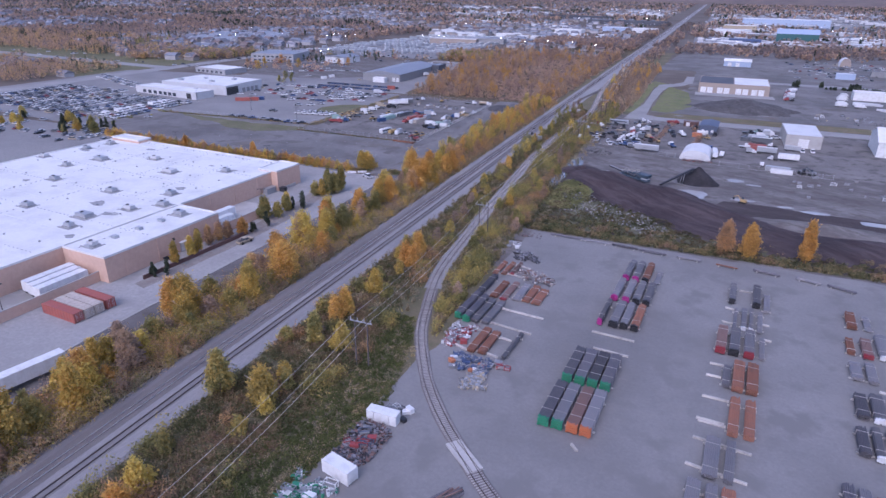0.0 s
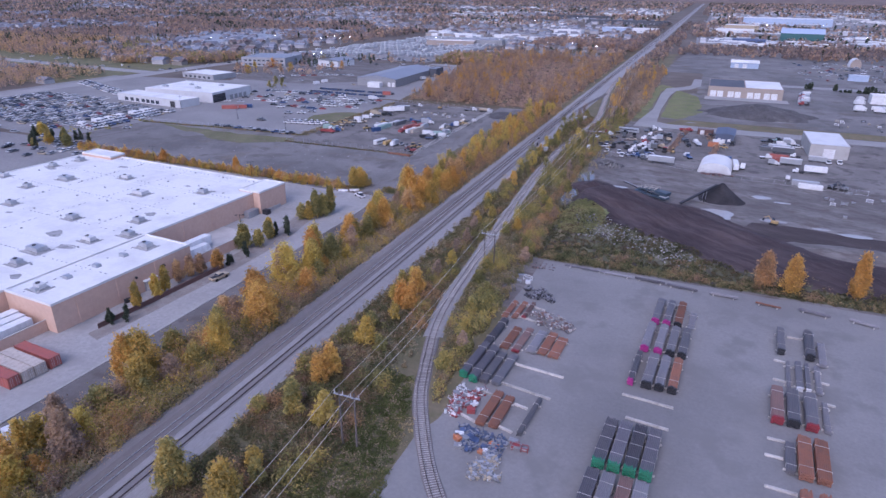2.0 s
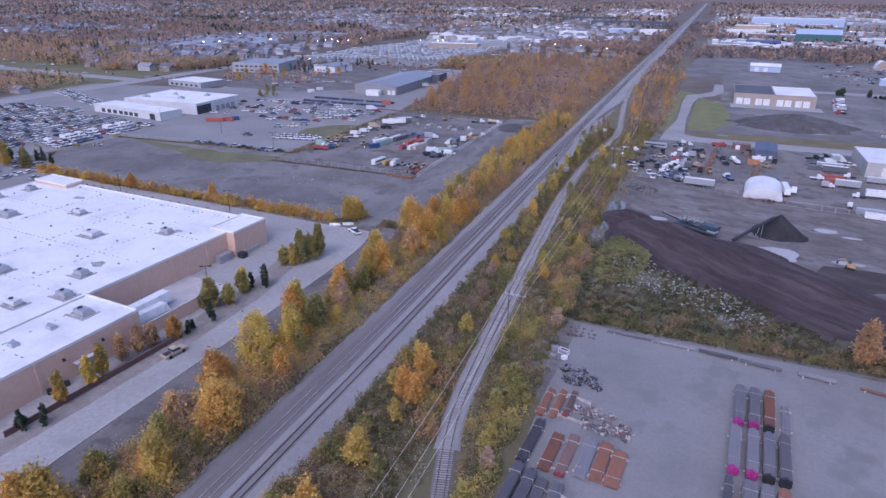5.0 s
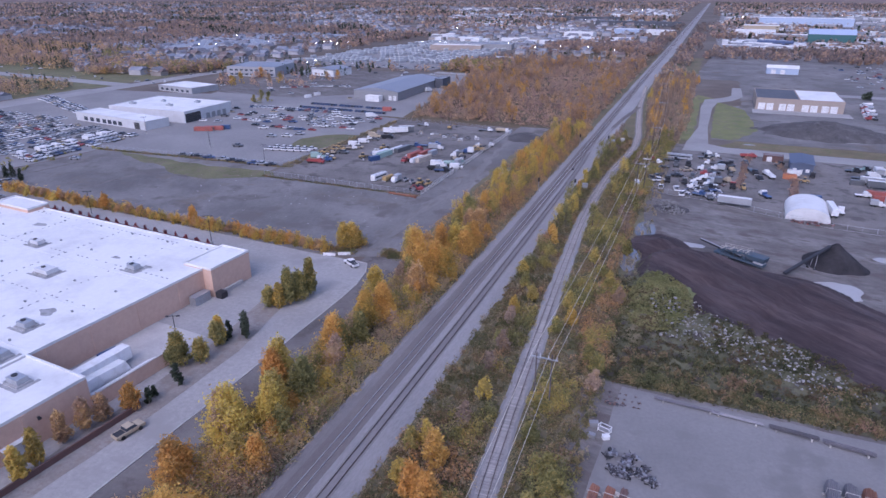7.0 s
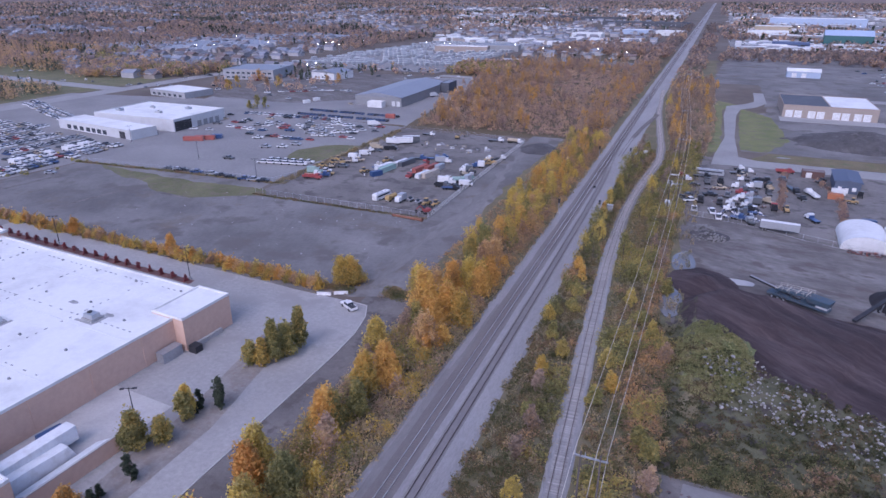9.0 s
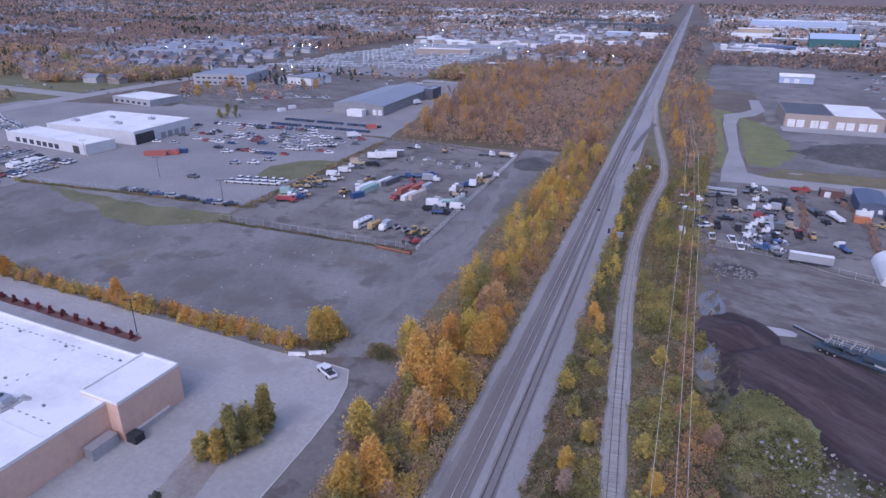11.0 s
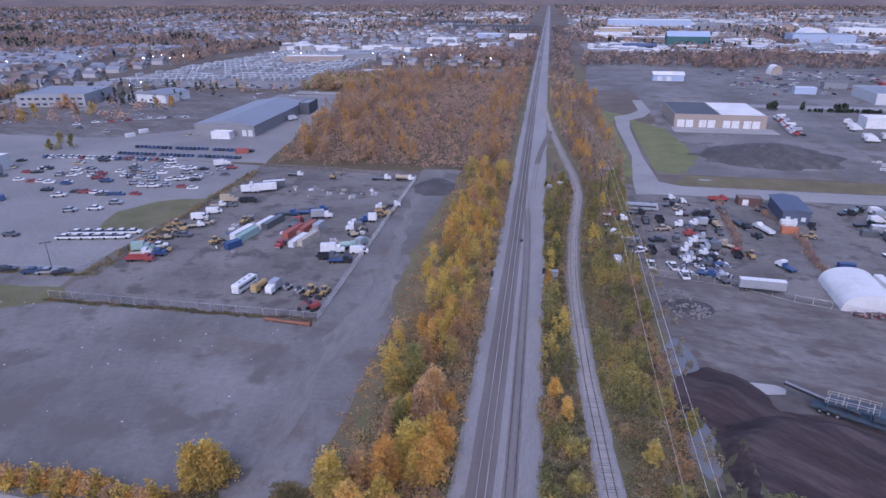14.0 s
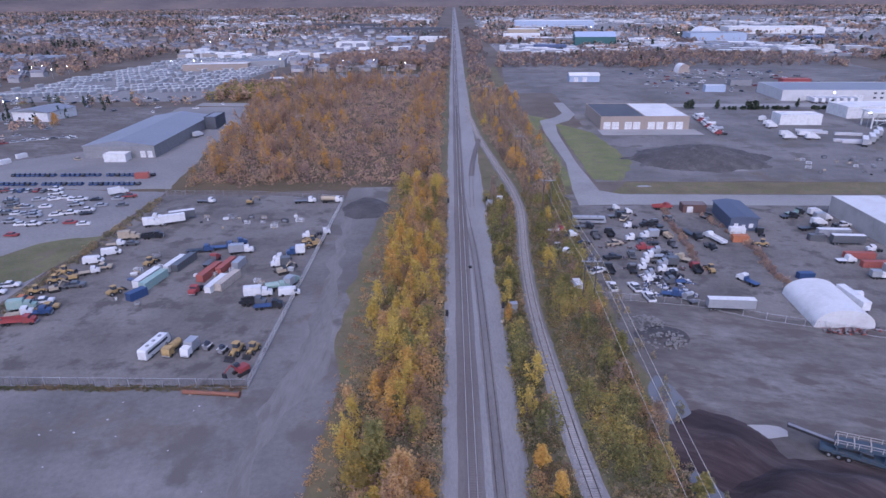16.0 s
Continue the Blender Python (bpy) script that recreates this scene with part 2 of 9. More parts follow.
M_GREENB = paint("dark_green_siding", (0.05, 0.13, 0.13), 0.6, wear=0.08)
M_RED = paint("red_paint", (0.3, 0.06, 0.06), 0.5, wear=0.25)
M_REDCONT = paint("faded_red_container", (0.34, 0.1, 0.08), 0.6, wear=0.2)
M_TANCONT = paint("faded_tan_container", (0.46, 0.4, 0.34), 0.6, wear=0.2)
M_ORANGE = paint("orange_paint", (0.45, 0.17, 0.08), 0.6, wear=0.25)
M_YELLOW = paint("machine_yellow", (0.42, 0.29, 0.12), 0.6, wear=0.3)
M_TEAL = paint("teal_paint", (0.26, 0.38, 0.34), 0.6, wear=0.3, dirt=(0.4, 0.39, 0.37))
M_SILVER = paint("silver_paint", (0.42, 0.43, 0.45), 0.35, 0.4, wear=0.06)
M_BLACKCAR = paint("black_car_paint", (0.03, 0.032, 0.038), 0.3, 0.1, wear=0.04)
M_GREYCAR = paint("grey_car_paint", (0.14, 0.145, 0.155), 0.35, 0.3, wear=0.05)
M_BLUECAR = paint("blue_car_paint", (0.05, 0.09, 0.2), 0.35, 0.2, wear=0.05)
M_TAN = paint("tan_paint", (0.42, 0.35, 0.25), 0.6, wear=0.15)
M_PIPE = paint("dark_coated_pipe", (0.115, 0.108, 0.12), 0.6, 0.2, wear=0.15, vary=0.2, dirt=(0.2, 0.18, 0.17))
M_PIPEGREY = paint("grey_steel_pipe", (0.2, 0.19, 0.2), 0.6, 0.3, wear=0.15, vary=0.2, dirt=(0.26, 0.23, 0.22))
M_RUST = paint("rusty_pipe", (0.27, 0.122, 0.078), 0.85, 0.1, wear=0.2, vary=0.15)
M_PINKRUST = paint("dull_rust_pipe", (0.2, 0.125, 0.108), 0.85, 0.1, wear=0.2, vary=0.15)
M_CAPGREEN = paint("green_plastic_cap", (0.03, 0.22, 0.12), 0.6, wear=0.25, scale=4.0)
M_CAPMAG = paint("magenta_plastic_cap", (0.36, 0.04, 0.2), 0.5, wear=0.1)
M_CAPORANGE = paint("orange_plastic_cap", (0.48, 0.15, 0.06), 0.6, wear=0.25, scale=4.0)
M_CAPRED = paint("dark_red_plastic_cap", (0.25, 0.04, 0.05), 0.5, wear=0.1)
M_ROCK = paint("pale_boulder", (0.24, 0.23, 0.215), 0.9, wear=0.2, vary=0.15)
M_ROCKDARK = paint("grey_broken_concrete", (0.27, 0.26, 0.25), 0.9, wear=0.25, vary=0.1)
M_TEALDARK = paint("dirty_dark_blue_machine", (0.055, 0.085, 0.115), 0.6, wear=0.3, dirt=(0.12, 0.1, 0.09))
# pond: pale grey-blue base stands in for the sky mirrored in it
M_POND = paint("sky_paled_water", (0.17, 0.172, 0.18), 0.16, wear=0.04, dirt=(0.13, 0.125, 0.12))
M_WATER = paint("milky_puddle_water", (0.37, 0.35, 0.33), 0.22, wear=0.06, dirt=(0.2, 0.18, 0.16))
M_WIRE = paint("bare_wire", (0.66, 0.6, 0.5), 0.5, 0.5)
M_LAMP = glow("lit_lamp", (1.0, 0.93, 0.8), 14.0)
L_YELLOW = leaves("yellow_leaves", ((0.43, 0.345, 0.125), (0.59, 0.455, 0.125), (0.72, 0.545, 0.14), (0.66, 0.45, 0.13)))
L_ORANGE = leaves("orange_leaves", ((0.497, 0.314, 0.121), (0.67, 0.42, 0.127), (0.778, 0.515, 0.138), (0.648, 0.381, 0.127)))
L_OLIVE = leaves("olive_leaves", ((0.237, 0.234, 0.099), (0.332, 0.306, 0.122), (0.437, 0.369, 0.135), (0.57, 0.432, 0.135)))
L_BROWN = leaves("brown_twigs", ((0.347, 0.27, 0.219), (0.441, 0.335, 0.255), (0.525, 0.385, 0.27), (0.578, 0.425, 0.255)))
L_SCRUB = leaves("mixed_scrub", ((0.3, 0.28, 0.165), (0.39, 0.33, 0.21), (0.44, 0.345, 0.245), (0.49, 0.39, 0.22), (0.55, 0.43, 0.2)))
L_GREEN = leaves("green_scrub", ((0.156, 0.162, 0.078), (0.217, 0.205, 0.0975), (0.295, 0.241, 0.125), (0.369, 0.266, 0.148), (0.353, 0.23, 0.164)))
L_CONIFER = leaves("dark_needles", ((0.055, 0.07, 0.05), (0.075, 0.095, 0.065), (0.1, 0.12, 0.08), (0.125, 0.145, 0.095)))
L_RUSTY = leaves("russet_leaves", ((0.396, 0.28, 0.196), (0.517, 0.353, 0.207), (0.638, 0.437, 0.218), (0.726, 0.504, 0.218)))
# the next two leaf tones have distance haze mixed into their colour
L_FAR = leaves("hazed_autumn_leaves", ((0.23, 0.195, 0.185), (0.285, 0.228, 0.205), (0.345, 0.262, 0.215), (0.41, 0.3, 0.22)))
L_FARGOLD = leaves("hazed_gold_leaves", ((0.345, 0.249, 0.22), (0.444, 0.309, 0.239), (0.53, 0.363, 0.244), (0.616, 0.424, 0.258)))
L_WEED = leaves("green_weeds", ((0.085, 0.0925, 0.044), (0.119, 0.122, 0.056), (0.17, 0.152, 0.072), (0.212, 0.167, 0.088), (0.212, 0.141, 0.096)))
L_GRASS = leaves("long_green_grass", ((0.1, 0.12, 0.045), (0.15, 0.17, 0.06), (0.2, 0.205, 0.08), (0.25, 0.225, 0.105)))
L_KNOLL = leaves("pale_green_grass", ((0.2, 0.21, 0.095), (0.26, 0.265, 0.115), (0.32, 0.3, 0.14), (0.36, 0.32, 0.17)))
L_CRIMSON = leaves("dark_red_shrub", ((0.193, 0.0455, 0.0572), (0.27, 0.0676, 0.0793), (0.347, 0.091, 0.091)))


# ---- mesh helpers ----
class Shape:
    """Collects simple solids and turns them into one mesh."""

    def __init__(self):
        self.v, self.f = [], []

    def hexa(self, p):
        n = len(self.v)
        self.v += [tuple(q) for q in p]
        self.f += [tuple(n + i for i in q) for q in ((3, 2, 1, 0), (4, 5, 6, 7), (0, 1, 5, 4), (1, 2, 6, 5), (2, 3, 7, 6), (3, 0, 4, 7))]
        return self

    def box(self, x0, y0, z0, x1, y1, z1, tx=0.0, ty=0.0):
        """A box; tx, ty: how much the top is drawn in on each side."""
        return self.hexa(((x0, y0, z0), (x1, y0, z0), (x1, y1, z0), (x0, y1, z0),
                          (x0 + tx, y0 + ty, z1), (x1 - tx, y0 + ty, z1), (x1 - tx, y1 - ty, z1), (x0 + tx, y1 - ty, z1)))

    def tube(self, a, b, r, n=8, r2=None, caps=True):
        a, b = Vector(a), Vector(b)
        r2 = r if r2 is None else r2
        d = (b - a).normalized()
        u = d.orthogonal().normalized()
        w = d.cross(u)
        k = len(self.v)
        for c, q in ((a, r), (b, r2)):
            for i in range(n):
                t = 2 * math.pi * i / n
                self.v.append(tuple(c + (u * math.cos(t) + w * math.sin(t)) * q))
        for i in range(n):
            j = (i + 1) % n
            self.f.append((k + i, k + j, k + n + j, k + n + i))
        if caps:
            self.f += [tuple(k + i for i in reversed(range(n))), tuple(k + n + i for i in range(n))]
        return self

    def sweep(self, pts, r, n=4):
        """A thin rod bent along points that run mainly along y."""
        k = len(self.v)
        for p in pts:
            self.v += [(p[0] + r * math.cos(2 * math.pi * i / n), p[1], p[2] + r * math.sin(2 * math.pi * i / n)) for i in range(n)]
        for a in range(len(pts) - 1):
            self.f += [(k + a * n + i, k + a * n + (i + 1) % n, k + (a + 1) * n + (i + 1) % n, k + (a + 1) * n + i) for i in range(n)]
        return self

    def prism(self, pts, z0, z1):
        """A flat outline (counterclockwise) drawn up from z0 to z1."""
        k, n = len(self.v), len(pts)
        self.v += [(x, y, z0) for x, y in pts] + [(x, y, z1) for x, y in pts]
        self.f += [tuple(k + i for i in reversed(range(n))), tuple(k + n + i for i in range(n))]
        self.f += [(k + i, k + (i + 1) % n, k + n + (i + 1) % n, k + n + i) for i in range(n)]
        return self

    def profile(self, pts, y0, y1):
        """An outline in x and z drawn along y."""
        k, n = len(self.v), len(pts)
        self.v += [(x, y0, z) for x, z in pts] + [(x, y1, z) for x, z in pts]
        self.f += [tuple(k + i for i in range(n)), tuple(k + n + i for i in reversed(range(n)))]
        self.f += [(k + i, k + n + i, k + n + (i + 1) % n, k + (i + 1) % n) for i in range(n)]
        return self

    def mesh(self, name, mat, smooth=False):
        m = bpy.data.meshes.new(name)
        m.from_pydata(self.v, [], self.f)
        m.materials.append(mat)
        if smooth:
            m.polygons.foreach_set("use_smooth", [True] * len(m.polygons))
        m.update()
        return m


def part(name, shape, mat, parent, label="", m=None, smooth=False):
    """One mesh object under a thing or under a part."""
    data = shape.mesh(name, mat, smooth) if isinstance(shape, Shape) else shape
    ob = new(name, data)
    ob.parent = parent
    if m is not None:
        ob.matrix_basis = m
    return tagged(ob, label)


def thing(name, label, category, group="", kind=""):
    return tagged(new(name), label, category, group, kind)


def setting(name, shape, mat, label, category="ground", m=None, smooth=False):
    ob = new(name, shape.mesh(name, mat, smooth) if isinstance(shape, Shape) else shape)
    if m is not None:
        ob.matrix_basis = m
    return tagged(ob, label, category, kind="structure")


BUILT = {}


def put(key, builder, m, label="", group="", scale=1.0):
    """Stands a thing at m: built the first time, copied after that."""
    if key not in BUILT:
        ob = BUILT[key] = builder()
        ob.matrix_basis = m
    else:
        ob = copy_thing(BUILT[key], m)
    return tagged(ob, label, group=group)


def soup(name, verts, quads, mat):
    m = bpy.data.meshes.new(name)
    m.vertices.add(len(verts))
    m.vertices.foreach_set("co", np.asarray(verts, np.float32).ravel())
    q = np.asarray(quads, np.int32)
    m.loops.add(q.size)
    m.loops.foreach_set("vertex_index", q.ravel())
    m.polygons.add(len(q))
    m.polygons.foreach_set("loop_start", np.arange(0, q.size, q.shape[1], dtype=np.int32))
    m.materials.append(mat)
    m.update(calc_edges=True)
    return m


def leaf_soup(centres, size, rng, flat=0.2):
    """A small three-cornered leaf spray at each centre, turned at random."""
    n = len(centres)
    a = rng.normal(size=(n, 3))
    a[:, 2] *= 1 - flat
    a /= np.linalg.norm(a, axis=1)[:, None]
    b = np.cross(a, rng.normal(size=(n, 3)))
    b /= np.linalg.norm(b, axis=1)[:, None]
    s = (size * rng.uniform(0.6, 1.4, n))[:, None]
    a, b = a * s, b * s * 0.75
    v = np.stack([centres - a * 1.05 - b * 0.62, centres + a * 1.05 - b * 0.62, centres + b * 1.25], 1).reshape(-1, 3)
    return v, np.arange(n * 3).reshape(-1, 3)


def crown_points(rng, n, rx, rz, z0, lumps, shape="round"):
    """Leaf places in a feathery crown: many small sprays along an uneven outline, with gaps between them."""
    def girth(h):
        return (1.03 - h) ** 0.62 * min(1.0, h / 0.22 + 0.3) * 1.12 if shape == "round" else (1.05 - h) ** 0.85
    pts = []
    lumps = max(12, n // 22)
    for _ in range(lumps):
        t, h = rng.uniform(0, 2 * math.pi), rng.uniform(0.02, 0.97) ** 0.9
        w = girth(h)
        r = rx * w * rng.uniform(0.15, 1.0) ** 0.5 * (0.85 + 0.25 * math.sin(3 * t + h * 9))
        c = np.array((r * math.cos(t), r * math.sin(t), z0 + h * rz))
        k = rng.normal(size=(int(n * 1.5) // lumps, 3)) * np.array((0.14, 0.14, 0.24)) * rx * rng.uniform(0.7, 1.3)
        pts.append(c + k)
    p = np.concatenate(pts)
    p[:, 2] = np.maximum(p[:, 2], 0.15)
    return p


def tree_builder(seed, leaf_mat, h, rx, n, bark, label, category="tree", shape="round", leaf=0.25, low=0.14):
    def build():
        rng = np.random.default_rng(seed)
        ob = thing(category, label, category, "autumn " + category + ("es" if category == "bush" else "s"))
        s = Shape()
        lean = rng.uniform(-0.25, 0.25, 2)
        r0 = 0.016 * h + 0.03
        s.tube((0, 0, -0.2), (lean[0], lean[1], h * 0.45), r0, 7, r0 * 0.65, False)
        s.tube((lean[0], lean[1], h * 0.45), (lean[0] * 1.6, lean[1] * 1.4, h * 0.93), r0 * 0.65, 6, 0.02, False)
        for i in range(9):
            z = h * rng.uniform(0.22, 0.75)
            t, k = rng.uniform(0, 6.28), rx * rng.uniform(0.45, 0.85)
            s.tube((lean[0] * z / h * 2, lean[1] * z / h * 2, z), (k * math.cos(t), k * math.sin(t), z + k * rng.uniform(0.5, 1.1)), r0 * 0.35, 4, 0.02, False)
        part("trunk", s, bark, ob)
        p = crown_points(rng, n, rx, h * (1 - low), h * low, max(9, n // 40), shape)
        v, q = leaf_soup(p, leaf, rng)
        part("crown", soup("crown", v, q, leaf_mat), leaf_mat, ob)
        return ob
    return build


def conifer_builder(seed, h, rx, n=520, leaf=0.24):
    return tree_builder(seed, L_CONIFER, h, rx, n, M_BARK, "dark green spruce tree with a pointed crown", "tree", "cone", leaf, 0.06)


def scatter_foliage(name, spots, mat, label, category, rng, per=26, leaf=0.3, squash=0.8):
    """Joined undergrowth: a loose clump of leaves at each spot (x, y, z, radius, height)."""
    spots = np.asarray(spots, float)
    k = len(spots)
    per, leaf = int(per * 1.5), leaf * 0.84
    d = rng.normal(size=(k, per, 3))
    d /= np.linalg.norm(d, axis=2)[:, :, None]
    d *= rng.uniform(0.3, 1.0, (k, per, 1)) ** 0.5
    d[:, :, 2] = np.abs(d[:, :, 2]) if squash else d[:, :, 2]
    c = spots[:, None, :3] + d * np.stack([spots[:, 3], spots[:, 3], spots[:, 4]], 1)[:, None, :]
    v, q = leaf_soup(c.reshape(-1, 3), leaf, rng)
    return tagged(new(name, soup(name, v, q, mat)), label, category, kind="stuff")


# ---- ground and its covers ----
def ragged(pts, step=6.0, amp=0.6, seed=0):
    """The outline of an area with worn, uneven edges."""
    out = []
    for i, a in enumerate(pts):
        b = pts[(i + 1) % len(pts)]
        d = math.hypot(b[0] - a[0], b[1] - a[1])
        n = max(1, int(d / step))
        for k in range(n):
            x, y = a[0] + (b[0] - a[0]) * k / n, a[1] + (b[1] - a[1]) * k / n
            o = noise.noise_vector(Vector((x * 0.11 + seed, y * 0.11, seed * 3.1)))
            out.append((x + o.x * amp, y + o.y * amp))
    return out


def area(name, pts, z, mat, label, category="ground", amp=0.6, step=6.0, seed=0):
    return setting(name, Shape().prism(ragged(pts, step, amp, seed), -0.3, z), mat, label, category)


def rect(x0, y0, x1, y1):
    return ((x0, y0), (x1, y0), (x1, y1), (x0, y1))


area("ground_field", ((-330, 470), (-236, 468), (-196, 500), (-206, 640), (-290, 640)), 0.062, M_MUD, "brown bare field behind the dealer", amp=3, seed=46)
setting("ground", Shape().box(-5200, -900, -1.0, 5200, 6200, 0.0), M_CITY, "brown autumn ground reaching to the horizon")
area("ground_scrub", rect(-30, -150, 45, 900), 0.02, M_SCRUB, "rough scrubby ground beside the railway", amp=3)
area("ground_woods", ((-190, 425), (-10, 425), (-6, 1020), (-150, 830), (-196, 640)), 0.03, M_GROUND, "brown woodland floor of dry grass", amp=4)
area("ground_bank", rect(38, 150, 260, 420), 0.025, M_MUD, "churned grey mud of the earth works", amp=2)
area("ground_soil", ((97, 231), (112, 224), (128, 213), (160, 215), (232, 220), (232, 247), (150, 243.5), (118, 246.5), (105, 246)), 0.032, M_SOIL, "brown soil spread behind the earth bank", amp=1.8, step=3, seed=53)
area("ground_yard", ((41, -120), (260, -120), (260, 182.5), (45, 183.5), (43.5, 150), (44.5, 108), (42, 90), (40, 55)), 0.06, M_GRAVEL, "pale grey gravel of the pipe yard", amp=1.2, seed=2)
area("ground_west", rect(-420, -120, -176, 238), 0.03, M_CARLOT, "grey asphalt of the shoppers' car park", "car park", amp=0.5, seed=44)
area("ground_store", ((-178, -120), (-34, -120), (-31, 80), (-29.4, 140), (-28.8, 196), (-29.2, 205), (-30.8, 213), (-33.4, 218.4), (-52, 219.3), (-178, 226.5)), 0.05, M_ASPHALT, "worn pale asphalt round the store", "car park", amp=0.3, seed=3)
area("ground_strip", ((-31, -120), (-24, -120), (-21, 80), (-20, 150), (-18.5, 240), (-27, 240), (-37, 226), (-36, 216), (-31, 196), (-31, 140)), 0.042, M_STRIP, "dark soil and old asphalt beside the road", amp=1.0, seed=4)
area("ground_lot", ((-235, 231), (-60, 219.5), (-40, 221), (-27, 226), (-27, 430), (-46, 430), (-46, 284), (-124, 284), (-124, 300), (-228, 292)), 0.045, M_DIRTLOT, "bare grey gravel lot with worn tracks", amp=1.4, seed=5)
area("ground_fenced", ((-121, 285.5), (-46, 285), (-46.3, 418), (-121, 420)), 0.05, M_FENCELOT, "muddy gravel of the fenced storage lot", amp=0.8, seed=6)
area("ground_cars", ((-420, 255), (-236, 240), (-229, 293), (-125, 300), (-123, 424), (-190, 430), (-240, 470), (-420, 440)), 0.04, M_CARLOT, "grey asphalt car park of the dealer", "car park", amp=1.0, seed=7)
area("ground_patch", ((-143, 333.5), (-126, 335.5), (-122, 357), (-122, 374), (-140, 366.5), (-148, 352)), 0.07, M_GRASS, "patch of rough green grass in the car park", "grass", amp=1.2, step=2.5, seed=8)
area("ground_warehouse", ((-300, 428), (-123, 428), (-140, 560), (-128, 640), (-330, 640)), 0.055, M_CARLOT, "grey yard round the warehouse", amp=2, seed=9)
area("ground_salvage", ((29.5, 327), (62, 321.5), (100, 306), (200, 300), (200, 404), (46, 404), (33, 395)), 0.06, M_FENCELOT, "dark muddy gravel of the salvage yard", amp=1.2, seed=10)
area("ground_depot", ((60, 438), (330, 432), (330, 700), (80, 700), (78, 560), (62, 540)), 0.05, M_DIRTLOT, "grey gravel round the depot", amp=2, seed=11)
area("ground_verge", ((62, 419.5), (240, 416), (240, 433), (72, 436)), 0.07, M_VERGE, "green grass verge beside the road", "grass", amp=1.2, seed=12)
area("ground_meadow", ((59, 440), (71, 438), (84, 470), (80, 540), (62, 570), (60, 520)), 0.075, M_MEADOW, "bright green grass beside the side road", "grass", amp=1.5, seed=13)
area("ground_meadow_edge", ((42, 430), (50, 430), (50.5, 560), (60, 585), (48, 600), (40, 540)), 0.06, M_MEADOW, "green grass between trees and side road", "grass", amp=1.5, seed=14)
area("ground_works", ((60, 1012), (900, 1000), (2200, 3000), (70, 3000)), 0.03, M_CARLOT, "grey paved ground of the works district", amp=8, step=40, seed=62)
area("ground_north", ((42, 700), (420, 690), (460, 1010), (60, 1010)), 0.035, M_DIRTLOT, "open grey gravel ground by the works", amp=3, seed=15)
area("road_cross", ((46, 404.5), (60, 405.5), (200, 401), (420, 392), (420, 408), (200, 415), (66, 418.5), (58, 424), (47, 424)), 0.09, M_ROAD, "grey asphalt cross road", "road", amp=0.25, seed=16)
area("road_side", ((47, 424), (58, 424), (57, 470), (59, 541), (62, 566), (72, 578), (80, 600), (80, 650), (73, 650), (72, 604), (65, 590), (53.5, 578), (51.5, 541), (52, 470)), 0.085, M_ROAD, "narrow grey asphalt side road", "road", amp=0.2, seed=17)
area("road_avenue", ((-412, 100), (-394, 100), (-392, 420), (-386, 700), (-300, 1000), (-318, 1005), (-404, 705), (-408, 478), (-700, 500), (-1300, 560), (-1300, 545), (-700, 484), (-410, 462)), 0.065, M_ROAD, "broad grey avenue and its side road past the dealer", "road", amp=0.5, step=20, seed=18)
area("road_works", ((128, 628), (420, 622), (420, 637), (128, 642)), 0.07, M_ROAD, "grey road past the works halls", "road", amp=0.5, step=20, seed=61)
area("road_far", ((-196, 645), (-140, 640), (-140, 655), (-196, 660)), 0.06, M_ROAD, "grey cross street beyond the woods", "road", amp=0.5, step=20, seed=19)
area("ground_lawn", ((-1100, 420), (-416, 380), (-414, 540), (-520, 545), (-1100, 590)), 0.035, M_GRASS, "pale green lawns along the avenue", "grass", amp=8, step=20, seed=20)

area("ground_track", ((-39.8, 229), (-36, 230), (-35.8, 244), (-37.2, 262), (-35.2, 279), (-29, 289), (-34, 316), (-37, 348), (-39.5, 394), (-42.5, 394), (-40, 348), (-39, 316), (-37.5, 296), (-40.5, 280), (-40.6, 262), (-39.4, 246)), 0.055, M_TRACK, "pale worn wheel track across the lot", "track", amp=2.6, step=1.6, seed=51)
area("ground_fringe", ((-28, 232), (-20, 228), (-20, 428), (-29, 428), (-31.5, 330), (-30, 300), (-26, 280)), 0.052, M_VERGE, "brown dry grass along the lot's edge", "grass", amp=1.8, step=3, seed=52)

area("ground_lot_grass", ((-217, 293), (-172, 288.5), (-136, 290), (-121, 291.5), (-116, 285), (-128, 277), (-142, 270), (-158, 270.5), (-172, 279), (-190, 283)), 0.056, M_GRASS, "olive brown rough grass along the lot's edge", "grass", amp=2.2, step=2.5, seed=55)
area("ground_ditch", ((-177, 240), (-174.5, 255), (-172, 266), (-156, 270.5), (-140, 268), (-140, 269.6), (-157, 272.4), (-174, 268), (-176.6, 255), (-179.5, 240)), 0.06, M_STRIP, "dark worn ditch across the lot", "ditch", amp=0.9, step=2.0, seed=56)
area("ground_ditch_edge", ((-222, 246), (-218, 260), (-218, 279), (-216.4, 279), (-216, 260), (-219.5, 246)), 0.06, M_STRIP, "dark worn edge of the lot", "ditch", amp=0.9, step=2.0, seed=57)

